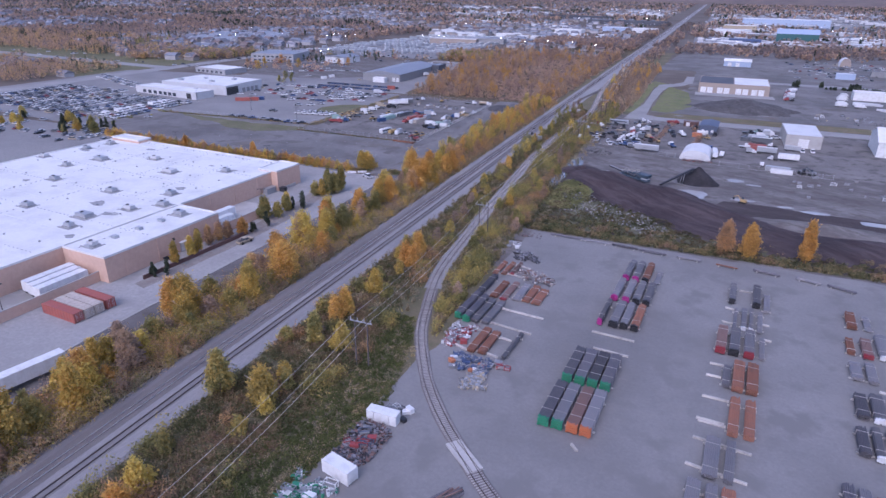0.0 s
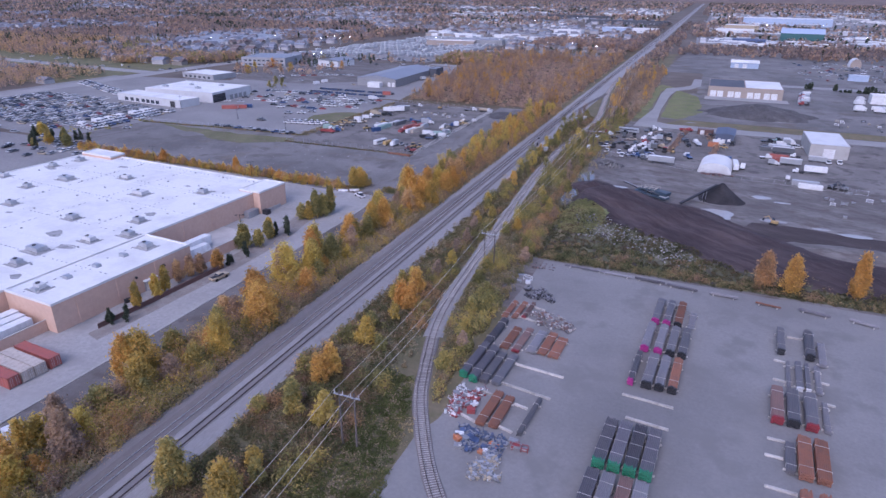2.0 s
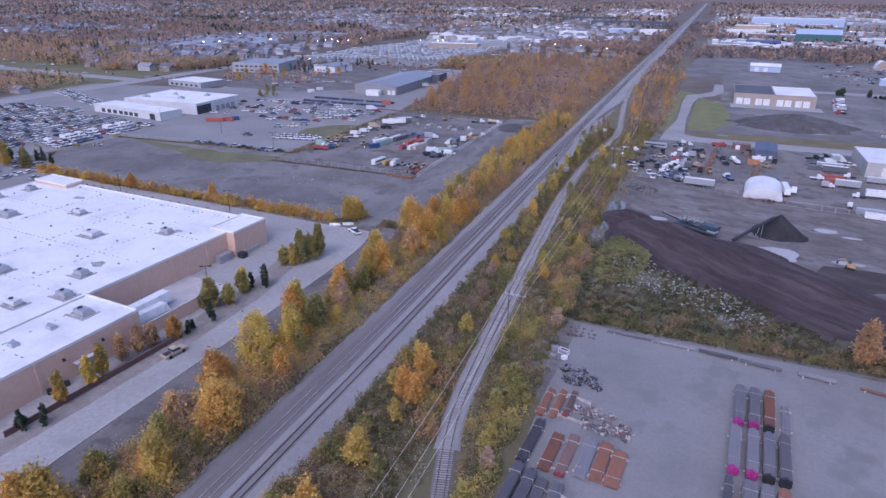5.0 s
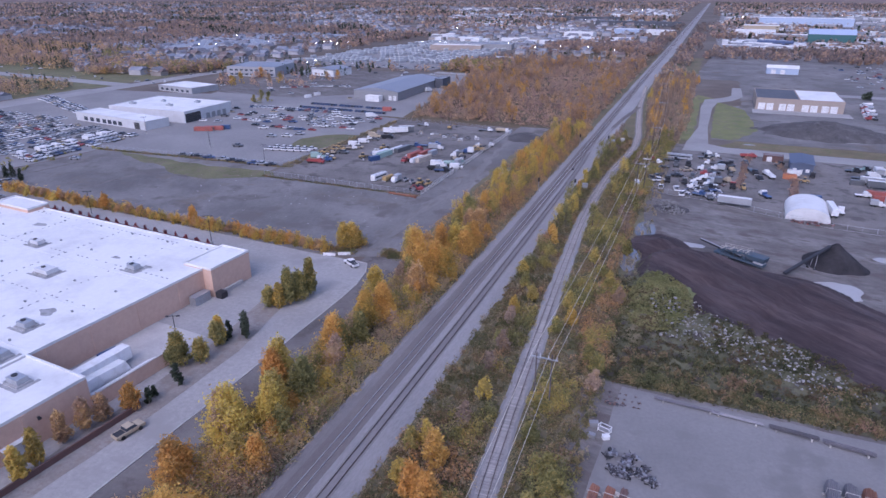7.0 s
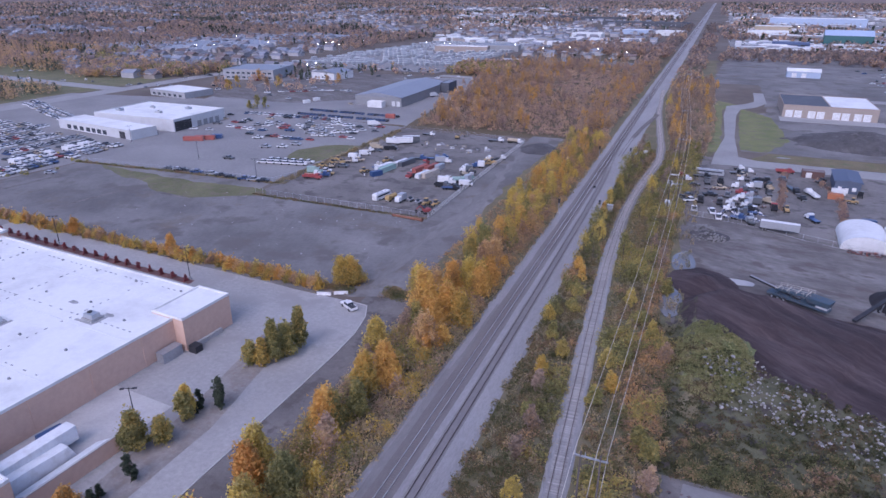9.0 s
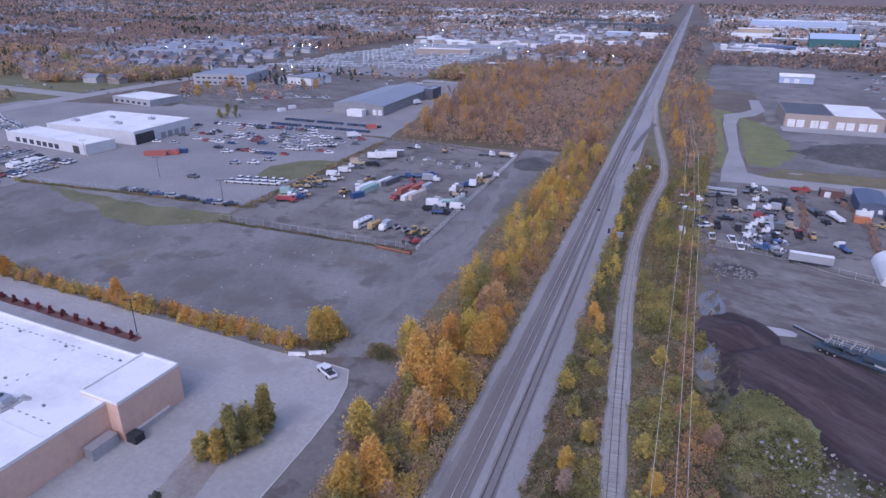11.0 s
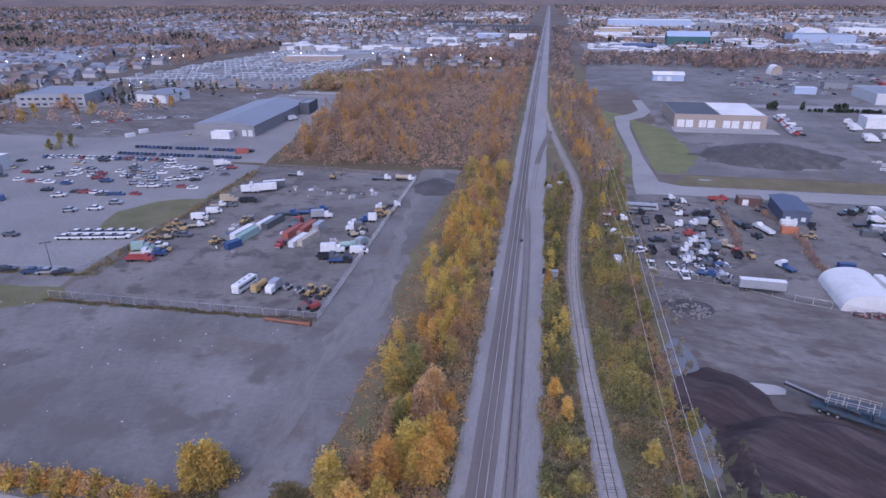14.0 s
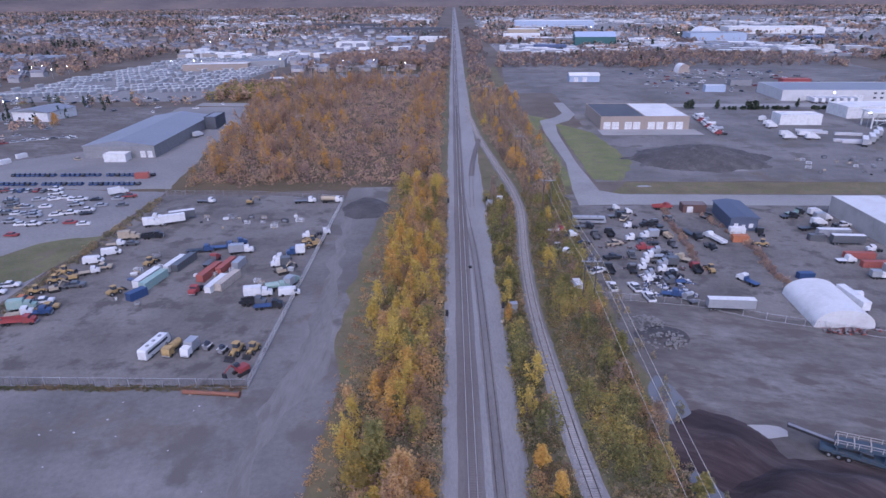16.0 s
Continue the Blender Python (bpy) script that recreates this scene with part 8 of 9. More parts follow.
def joined_cars(name, spots, label, size=(4.5, 1.8, 1.45)):
    """Cars too far off to tell apart singly, joined by colour."""
    groups = {}
    for x, y, rz, word in spots:
        groups.setdefault(word, []).append((x, y, rz))
    for word, lst in groups.items():
        s, g = Shape(), Shape()
        for x, y, rz in lst:
            c, d = math.cos(radians(rz)), math.sin(radians(rz))
            L2, W2, H = size[0] / 2, size[1] / 2, size[2]
            def corner(u, v, z):
                return (x + u * c - v * d, y + u * d + v * c, z)
            s.hexa([corner(u, v, z) for z in (0.3, H * 0.62) for u, v in ((-L2, -W2), (L2, -W2), (L2, W2), (-L2, W2))])
            g.hexa([corner(u, v, z) for z, q in ((H * 0.62, 1.0), (H * 0.96, 0.72)) for u, v in ((-L2 * 0.7 * q, -W2 * 0.92), (L2 * 0.45 * q, -W2 * 0.92), (L2 * 0.45 * q, W2 * 0.92), (-L2 * 0.7 * q, W2 * 0.92))])
            s.hexa([corner(u, v, z) for z in (H * 0.962, H) for u, v in ((-L2 * 0.48, -W2 * 0.8), (L2 * 0.3, -W2 * 0.8), (L2 * 0.3, W2 * 0.8), (-L2 * 0.48, W2 * 0.8))])
        ob = tagged(new(name, s.mesh(name, PAINTS[word])), word + " " + label, "cars", kind="stuff")
        part("windows", g, M_GLASS, ob)


rows = []
for r in range(17):
    x = -262 - 7.4 * r - (4.0 if r % 2 else 0)
    for k in range(32):
        y = 254 + 3.0 * k + CL.uniform(-0.2, 0.2) + r * 1.1
        if CL.random() > 0.1 and y < (332 if x > -312 else 344):
            rows.append((x + CL.uniform(-0.4, 0.4), y, 3 + CL.uniform(-3, 3), CL.choice(COL)))
for k in range(40):
    rows.append((-316 - 2.2 * k, 356 + 0.9 * k + CL.uniform(-1, 1), 95, CL.choice(COL)))
    rows.append((-322 - 2.2 * k, 366 + 0.9 * k + CL.uniform(-1, 1), 95, CL.choice(COL)))
joined_cars("parked_cars", rows, "cars packed in long rows")
rows = [(CL.uniform(-330, -190), CL.uniform(206, 250), CL.choice([10, 100, 95]) + CL.uniform(-5, 5), CL.choice(COL)) for _ in range(90)]
joined_cars("parked_cars", [q for q in rows if q[0] < -195 and q[1] < 236 + (-190 - q[0]) * 0.12], "cars of shoppers beside the store")
rows = [(-204 + 2.3 * k, y, 90 + CL.uniform(-5, 5), "blue" if k % 7 else "black") for y in (449.5, 435) for k in range(29) if k not in (9, 18)]
more = [(CL.uniform(-245, -130), CL.choice((372, 384, 396, 404, 414)) + CL.uniform(-2, 2), CL.uniform(0, 30), CL.choice(COL)) for _ in range(70)]
joined_cars("parked_cars", [q for q in more if not (-150 < q[0] < -120 and q[1] < 378)] + [(-236 + 3.2 * k, 424 + CL.uniform(-1, 1) + 0.1 * k, 95, CL.choice(COL)) for k in range(20)], "cars standing about the dealer's back lot")
joined_cars("small_vehicles", rows, "small machines in tight rows before the warehouse", (2.6, 1.5, 1.5))
T("cont", -143, 446, 10, "red", None, 6.1)
T("box", -151.4, 535, 70, "white", "white")
# around the depot
for k in range(12):
    T(("tank", "flat", "tractor")[k % 3], 157.5 - 0.6 * k + CL.uniform(-0.6, 0.6), 586 - 4.9 * k, 195 + CL.uniform(-8, 8), ("white", "silver", "white", "red")[k % 4], "silver" if k % 2 else "white", 7.5)
for x, y, rz in ((194, 574, 40), (191, 560, 30), (189, 551, 20), (186, 528, 5), (196, 527, -4), (184, 520, 8), (196, 519, 0)):
    T("box", x, y, rz, "white", "white", 8.5)
for x, y, rz in ((216, 505, 60), (224, 512, 62), (231, 520, 60), (238, 528, 61), (240, 500, 5), (228, 492, 8)):
    T("trailer", x, y, rz, "silver", None, 12.2)
clutter(160, 445, 240, 478, 40, (4, 2, 3, 0), "scrap strewn beside the gravel heap", 0, 0.1, 0.6)
for k in range(7):
    T("trailer", 262 + 5.0 * k, 643.6 - 0.3 * k, 87, "white", None, 12.2)


gantry = thing("loading_gantry", "tall white steel loading gantry with a flat roof", "gantry")
for x in (0, 9, 18, 27):
    for y in (0, 12):
        part("column", Shape().box(x - 0.35, y - 0.35, 0, x + 0.35, y + 0.35, 9.0), M_WHITE, gantry)
for z in (4.4, 8.2):
    part("beam", Shape().box(-0.4, -0.3, z, 27.4, 0.3, z + 0.6).box(-0.4, 11.7, z, 27.4, 12.3, z + 0.6), M_WHITE, gantry)
for x in (0, 9, 18):
    part("brace", Shape().tube((x, 0, 0.4), (x + 9, 0, 4.4), 0.14, 5).tube((x + 9, 0, 4.4), (x, 0, 8.2), 0.14, 5), M_PALEWALL, gantry)
part("roof", Shape().box(-1.5, -1.5, 9.0, 28.5, 13.5, 9.5), M_WHITEROOF, gantry)
gantry.matrix_basis = pose(246, 548, 0.05, 0, 0, -6)
for k, (x, y) in enumerate(((205, 540), (206, 536), (212, 513), (214, 509), (222, 530))):
    put(("slab_stack", 0), crate_builder(14, 2.4, 1.2, M_PALEWALL, "long pale stack of steel sections on the ground", "steel_stack"), pose(x, y, 0.06, 0, 0, -14), group="steel stacks")


# ---- fences ----
def fence(name, pts, h, label, step=3.0, mesh_mat=None, slats=False):
    ob = thing(name, label, "fence")
    for a, b in zip(pts[:-1], pts[1:]):
        d = math.hypot(b[0] - a[0], b[1] - a[1])
        n = max(1, int(d / step))
        ux, uy = (b[0] - a[0]) / d, (b[1] - a[1]) / d
        for i in range(n + 1):
            x, y = a[0] + (b[0] - a[0]) * i / n, a[1] + (b[1] - a[1]) * i / n
            part("post", FENCE_POST, M_GALV, ob, m=pose(x, y, 0))
        for z in (0.15, h):
            part("rail", Shape().tube((a[0], a[1], z), (b[0], b[1], z), 0.035, 5), M_GALV, ob)
        s = Shape()
        if slats:
            s.prism(((a[0] - uy * 0.03, a[1] + ux * 0.03), (b[0] - uy * 0.03, b[1] + ux * 0.03), (b[0] + uy * 0.03, b[1] - ux * 0.03), (a[0] + uy * 0.03, a[1] - ux * 0.03))[::-1], 0.05, h - 0.05)
        else:
            for i in range(int(d / 0.6)):
                x, y = a[0] + ux * i * 0.6, a[1] + uy * i * 0.6
                s.tube((x, y, 0.1), (x + ux * 0.6, y + uy * 0.6, h), 0.03 if mesh_mat == M_FENCE else 0.012, 3, None, False)
                s.tube((x + ux * 0.6, y + uy * 0.6, 0.1), (x, y, h), 0.03 if mesh_mat == M_FENCE else 0.012, 3, None, False)
        part("mesh_panel", s, mesh_mat or M_GALV, ob)
    return ob


FENCE_POST = Shape().tube((0, 0, 0), (0, 0, 2.3), 0.05, 6).mesh("post", M_GALV)
fence("fence", ((-121, 285.2), (-45.6, 284.2)), 2.2, "galvanised mesh fence round the storage lot", 3.5, M_DARK)
fence("fence", ((-45.6, 284.2), (-45.9, 356), (-46.1, 412)), 2.2, "pale mesh fence along the gravel lane", 3.5, M_FENCE)
fence("fence", ((-46.1, 412), (-85, 419), (-121, 420)), 2.0, "mesh fence at the back of the storage lot", 4.0)
fence("fence", ((-228, 294), (-124, 300.5), (-120.5, 318)), 2.0, "mesh fence along the dealer's car park", 4.0)
fence("fence", ((36, 325.5), (61, 320.5), (75, 313), (99, 304.5), (150, 299)), 2.0, "dark mesh fence along the salvage yard", 4.0, M_DARK)
scatter_foliage("undergrowth", [(-121 + CL.uniform(-1.5, 1.5) + (0 if k % 3 else CL.uniform(0, 3)), 300 + k * 0.42, 0, CL.uniform(0.5, 1.5), CL.uniform(0.4, 2.0)) for k in range(270) if wobble(k * 2.0, 3.0) > -0.25], L_SCRUB, "yellow and brown bushes along the lot's west fence", "bushes", RNG, 34, 0.24)
scatter_foliage("undergrowth", [(-230 + k * 0.42, 293.2 + k * 0.026 + CL.uniform(-1, 1), 0, CL.uniform(0.5, 1.2), CL.uniform(0.3, 0.9)) for k in range(260)], L_GREEN, "dry weeds along the fence", "weeds", RNG, 20, 0.22)
scatter_foliage("undergrowth", [(-121 + k * 0.3, 284.0 + CL.uniform(-1.0, 0.8), 0, CL.uniform(0.4, 0.9), CL.uniform(0.2, 0.6)) for k in range(250)], L_GREEN, "dry weeds along the fence", "weeds", RNG, 18, 0.18)
scatter_foliage("undergrowth", [(CL.uniform(-260, -225), CL.uniform(228, 300), 0, CL.uniform(0.7, 1.3), CL.uniform(0.6, 1.8)) for k in range(40)], L_OLIVE, "loose bushes beside the car park", "bushes", RNG, 40, 0.25)

# railway signals and a relay hut
def signal_builder():
    ob = thing("railway_signal", "railway signal mast with a dark head", "signal", "railway signals")
    part("mast", Shape().tube((0, 0, 0), (0, 0, 5.2), 0.09, 8), M_GALV, ob)
    part("head", Shape().box(-0.35, -0.12, 4.0, 0.35, 0.12, 5.6), M_DARK, ob)
    for z in (4.4, 5.1):
        part("lens_hood", Shape().tube((0, -0.12, z), (0, -0.4, z), 0.16, 8), M_DARK, ob)
    part("ladder", Shape().box(-0.2, 0.15, 0.1, -0.16, 0.19, 4.2).box(0.16, 0.15, 0.1, 0.2, 0.19, 4.2), M_GALV, ob)
    part("base", Shape().box(-0.5, -0.5, 0, 0.5, 0.5, 0.4), M_CONCRETE, ob)
    return ob


for x, y in ((-4.2, 308), (9.6, 312), (-4.4, 396), (9.8, 398)):
    put("signal", signal_builder, pose(x, y, 0.1))
for x, y, mat, w in ((11.4, 404, M_GALV, "silver"), (12.6, 318, M_GALV, "silver"), (15.6, 409, M_WHITE, "white")):
    put(("hut", w), crate_builder(2.2, 1.6, 2.4, mat, w + " relay cabinet beside the railway", "relay_cabinet"), pose(x, y, 0.05, 0, 0, 4))
put("switch", crate_builder(0.9, 0.7, 0.6, M_DARK, "low switch machine beside the rails", "switch_machine"), pose(2.4, 345, 0.25))

# puddles on the mud
def puddle(x, y, rx, ry, seed, z=0.07, water=M_WATER):
    pts = [(x + rx * math.cos(a) * (1 + 0.35 * noise.noise(Vector((math.cos(a) * 1.6, math.sin(a) * 1.6, seed)))), y + ry * math.sin(a) * (1 + 0.35 * noise.noise(Vector((math.cos(a) * 1.6, math.sin(a) * 1.6, seed + 5))))) for a in [2 * math.pi * i / 28 for i in range(28)]]
    return setting("water_pool", Shape().prism(pts, -0.2, z), water, "still shallow pool on churned mud", "puddle")


for k, (x, y, rx, ry) in enumerate(((55, 270.6, 5.2, 1.8), (92.6, 250.5, 6.4, 6.6), (112, 250.6, 5, 1.3), (127, 248, 3, 0.9), (137, 245, 5, 1.6), (155, 239.5, 5, 2.2), (110, 279.4, 4, 2.0), (117, 275, 3, 1.0), (30, 448, 1.2, 2), (78, 430, 3, 1.2), (128, 455, 5, 1.4))):
    puddle(x, y, rx, ry, k * 1.7, 0.085)
puddle(38.4, 251, 2.7, 9.5, 33, 0.22, M_POND)
puddle(40.4, 279, 3.2, 8.5, 34, 0.08, M_POND)


# ---- the town beyond ----
def lone_lamp_builder():
    ob = thing("flood_light", "lit flood light on a tall mast", "street lamp", "lit lamps across the town")
    part("mast", Shape().tube((0, 0, 0), (0, 0, 9), 0.14, 6, 0.08), M_GALV, ob)
    part("lamp", Shape().box(-0.4, -0.3, 8.9, 0.4, 0.3, 9.35, 0.08, 0.08), M_LAMP, ob, "glowing lamp head")
    return ob


for x, y in ((-440, 818), (-441, 839), (-441, 856), (-412, 854), (-415, 895), (-395, 1227), (-388, 1267), (-386, 1295), (-294, 899), (-285, 899), (-321, 901), (-200, 912), (-152, 871), (-126, 900), (-91, 898), (-53, 864), (-317, 612), (-317, 627), (-410, 822),
             (-360, 1990), (-301, 2350), (-206, 2326), (-80, 1794), (-196, 2569), (-111, 2545), (189, 1578), (247, 1903), (251, 1830), (300, 1610), (297, 1427), (408, 1372), (422, 1371), (438, 1368), (463, 1346), (310, 1223), (269, 630), (244, 549),
             (-560, 760), (-575, 745), (-520, 820), (-640, 900), (-700, 1200), (-300, 1500), (-240, 1700), (120, 2000), (380, 2200)):
    put("lamp", lone_lamp_builder, pose(x, y, 0))


def house_soup(name, spots, wall, roof, label, category="houses"):
    """Houses too far off to tell apart: gabled boxes joined into one mesh, their roofs in another."""
    s, r = Shape(), Shape()
    for x, y, rz, w, d, h in spots:
        c, e = math.cos(rz), math.sin(rz)
        def q(u, v, z):
            return (x + u * c - v * e, y + u * e + v * c, z)
        s.hexa([q(u, v, z) for z in (0, h) for u, v in ((-w / 2, -d / 2), (w / 2, -d / 2), (w / 2, d / 2), (-w / 2, d / 2))])
        k = len(r.v)
        t = h + d * 0.28
        r.v += [q(-w / 2 - 0.4, -d / 2 - 0.4, h - 0.1), q(w / 2 + 0.4, -d / 2 - 0.4, h - 0.1), q(w / 2 + 0.4, d / 2 + 0.4, h - 0.1), q(-w / 2 - 0.4, d / 2 + 0.4, h - 0.1), q(-w / 2 - 0.4, 0, t), q(w / 2 + 0.4, 0, t)]
        r.f += [(k, k + 1, k + 5, k + 4), (k + 2, k + 3, k + 4, k + 5), (k + 1, k + 2, k + 5), (k + 3, k, k + 4)]
    ob = tagged(new(name, s.mesh(name, wall)), label, category, kind="stuff")
    part("roofs", r, roof, ob)
    return ob


def flat_soup(name, spots, wall, roof, label, category="halls"):
    s, r = Shape(), Shape()
    for x, y, rz, w, d, h in spots:
        c, e = math.cos(rz), math.sin(rz)
        def q(u, v, z):
            return (x + u * c - v * e, y + u * e + v * c, z)
        cor = ((-w / 2, -d / 2), (w / 2, -d / 2), (w / 2, d / 2), (-w / 2, d / 2))
        s.hexa([q(u, v, z) for z in (0, h) for u, v in cor])
        r.hexa([q(u * 1.01, v * 1.01, z) for z in (h + 0.02, h + 0.4) for u, v in cor])
    ob = tagged(new(name, s.mesh(name, wall)), label, category, kind="stuff")
    part("roofs", r, roof, ob)
    return ob


HR = random.Random(21)



def kept_clear(x, y):
    """Ground where no house or stray tree stands: railway, wood, yards and lots."""
    if abs(x) < 45 and y < 5000:
        return True
    if y < 640 and -425 < x < 330:
        return True
    if y < 560 and x > -1300 and 440 - 0.06 * (x + 410) < y < 510 - 0.07 * (x + 410):
        return True
    if -200 < x < 45 and y < 850:
        return True
    if 45 <= x < 340 and y < 880:
        return True
    return -410 < x < -190 and 650 < y < 1080


M_ROOFGREY = paint("grey_shingles", (0.2, 0.2, 0.225), 0.9, wear=0.2, scale=0.02)
M_ROOFBROWN = paint("brown_shingles", (0.17, 0.13, 0.12), 0.9, wear=0.2, scale=0.02)
M_SIDING = paint("pale_siding", (0.45, 0.44, 0.45), 0.8, wear=0.25, scale=0.02)
M_SIDING2 = paint("tan_siding", (0.34, 0.3, 0.27), 0.8, wear=0.25, scale=0.02)
lists = ([], [], [], [])
for _ in range(36000):
    y = 330 + 4200 * HR.random() ** 1.6
    x = HR.uniform(-1.75 * (y - 60), 120 + 0.25 * y)
    if kept_clear(x, y) or (x > 0 and y < 2300):
        continue
    dens = wobble(x, y, 0.003, 12.0) + 0.5 * wobble(x, y, 0.012, 15.0)
    if dens > 0.08:
        continue
    g = 24 if y < 1500 else 30
    x, y = round(x / g) * g + HR.uniform(-3, 3), round(y / 38) * 38 + HR.uniform(-4, 4)
    if kept_clear(x, y):
        continue
    lists[HR.randrange(4)].append((x, y, HR.choice((0, math.pi / 2)) + HR.uniform(-0.1, 0.1), HR.uniform(10, 15), HR.uniform(8, 10), HR.uniform(3.0, 5.6)))
for k in range(4):
    lists[k][:] = lists[k][:1150]
house_soup("houses", lists[0], M_SIDING, M_ROOFGREY, "rows of pale houses under grey roofs")
house_soup("houses", lists[1], M_SIDING2, M_ROOFGREY, "rows of tan houses under grey roofs")
house_soup("houses", lists[2], M_SIDING2, M_ROOFBROWN, "rows of tan houses under brown roofs")
house_soup("houses", lists[3], M_SIDING, M_GREYROOF, "rows of pale houses under metal roofs")

# caravans and motor homes in rows, and a park of mobile homes
spots = []
for r in range(17):
    for k in range(32):
        x, y = -392 + k * 5.6 + r * 2.2, 690 + r * 20 + k * 1.2
        if HR.random() < (0.95 if k % 8 else 0.2) * (1 if wobble(x, y, 0.02, 6.0) > -0.25 else 0.3) and x < -205 + (y - 690) * 0.02:
            spots.append((x, y, 1.2 + HR.uniform(-0.15, 0.15), HR.uniform(5.5, 9), 2.3, HR.uniform(2.2, 3.0)))
flat_soup("caravans", spots[0::2], M_SILVER, M_WHITE, "white caravans and motor homes in long rows", "caravans")
flat_soup("caravans", spots[1::2], M_SILVER, M_FABRIC, "silver caravans and motor homes in long rows", "caravans")
area("ground_caravans", ((-400, 668), (-206, 668), (-200, 1080), (-360, 1080)), 0.045, M_CARLOT, "grey gravel of the caravan dealer", amp=3, step=15, seed=41)
spots = []
for r in range(14):
    for k in range(20):
        if HR.random() < 0.9:
            spots.append((-770 + k * 11 + r * 2, 735 + r * 24, 1.45 + HR.uniform(-0.05, 0.05), 18, 4.8, 3.2))
house_soup("mobile_homes", spots, M_SIDING, M_SILVER, "mobile homes in close rows", "mobile homes")
for nm, x, y, rz, w, d, h, wm, rm, label in (
        ("service_hall", -300, 880, 8, 70, 22, 6.5, M_STUCCO2, M_WHITEROOF, "long pale service hall of the caravan dealer"),
        ("service_hall", -255, 905, 8, 60, 26, 7.5, M_GREY, M_GREYROOF, "grey service hall beside the caravans"),
        ("service_hall", -172, 762, 10, 22, 16, 5, M_GREY, M_WHITEROOF, "small pale hut by the substation"),
        ("mill_hall", -355, 1860, -6, 170, 26, 9, M_DARKROOF, M_DARKROOF, "long dark timber hall"),
        ("mill_hall", -205, 1630, -4, 190, 30, 9, M_DARKROOF, M_DARKROOF, "long low dark hall beside the railway"),
        ("market_hall", -60, 1316, -4, 46, 24, 8, M_WHITE, M_WHITEROOF, "white hall beside the railway"),
        ("market_hall", -120, 1330, -4, 46, 24, 8, M_PALEBLUE, M_WHITEROOF, "pale hall beside the railway"),
        ("market_hall", -186, 1200, -4, 50, 26, 8, M_WHITE, M_WHITEROOF, "white hall with flat roof"),
        ("freight_hall", 104, 1450, -4, 62, 46, 13, M_TAN, M_WHITEROOF, "broad pale freight hall"),
        ("freight_hall", 88, 1337, -4, 64, 40, 10, M_WHITE, M_WHITEROOF, "white freight hall with flat roof"),
        ("freight_hall", 120, 1255, -4, 80, 30, 9, M_GREY, M_WHITEROOF, "grey freight hall by the trees"),
        ("freight_hall", 148, 1776, -5, 190, 60, 16, M_PALEBLUE, M_WHITEROOF, "very long pale freight hall"),
        ("works_hall", 390, 1262, -5, 90, 50, 14, M_PALEBLUE, M_GREYROOF, "grey works hall with many doors"),
        ("works_hall", 545, 1484, -6, 180, 60, 12, M_WHITE, M_WHITEROOF, "vast white flat-roofed hall"),
        ("works_hall", 526, 1247, -6, 30, 18, 9, M_BLUE, M_PALEBLUE, "bright blue metal shed"),
        ("works_hall", 568, 1238, -6, 34, 20, 9, M_BLUE, M_PALEBLUE, "bright blue shed with a pale roof"),
        ("works_hall", 612, 1236, -6, 30, 18, 8, M_NAVY, M_NAVY, "dark blue metal shed"),
        ("works_hall", 186, 1108, -5, 38, 14, 7, M_WHITE, M_WHITEROOF, "pair of small white sheds"),
        ("works_hall", 420, 700, 6, 70, 40, 9, M_WHITE, M_WHITEROOF, "white hall with a pale roof"),
        ("works_hall", 250, 580, 2, 40, 22, 7, M_WHITE, M_WHITEROOF, "white open yard shelter"),
        ("site_hut", 205, 700, -5, 16, 7, 5, M_PALEBLUE, M_WHITEROOF, "pale blue two-storey site hut"),
        ("site_hut", 240, 735, -5, 18, 9, 5, M_GREY, M_DARKROOF, "grey site hut with a dark roof"),
        ("site_hut", 290, 745, -5, 24, 10, 4, M_RED, M_REDCONT, "red timber site hut")):
    b = simple_building(nm, label, w, d, h, wm, rm, windows=[(6 + i * 9, h * 0.3, 2.4, h * 0.22, M_GREYWALL) for i in range(int((w - 8) / 9)) if i % 3])
    b.matrix_basis = pose(x, y, 0.05, 0, 0, rz)
spots = []
for _ in range(2600):
    y = 1040 + 2400 * HR.random() ** 1.3
    x = HR.uniform(70, 0.75 * y)
    if wobble(x, y, 0.004, 9.0) > -0.05 and not (380 < x < 760 and 1220 < y < 1560):
        spots.append((x, y, HR.uniform(-0.15, 0.05), 8 + 34 * HR.random() ** 2, HR.uniform(7, 20), HR.uniform(3, 6.5)))
flat_soup("town_halls", spots[0::3], M_PALEWALL, M_WHITEROOF, "pale sheds and halls of the works district")
flat_soup("town_halls", spots[1::3], M_GREY, M_GREYROOF, "grey sheds and halls of the works district")
flat_soup("town_halls", spots[2::3], M_GREYWALL, M_PALEWALL, "grey-walled sheds of the works district")
spots = []
for _ in range(1500):
    y = HR.uniform(1020, 2900)
    x = HR.uniform(-0.35 * y, -60)
    if wobble(x, y, 0.004, 3.0) > -0.1 and not (-420 < x < -15 and (1150 < y < 1380 or 1560 < y < 1920)):
        spots.append((x, y, HR.uniform(-0.15, 0.05), 9 + 26 * HR.random() ** 2, HR.uniform(8, 18), HR.uniform(3, 6)))
flat_soup("town_halls", spots[0::2], M_WHITE, M_WHITEROOF, "pale shops and halls along the railway")
flat_soup("town_halls", spots[1::2], M_SIDING2, M_GREYROOF, "tan shops and halls along the railway")
joined_cars("parked_cars", [(HR.uniform(170, 330), HR.uniform(690, 860), HR.uniform(0, 180), HR.choice(COL)) for _ in range(150)], "cars and machines in the works yard")
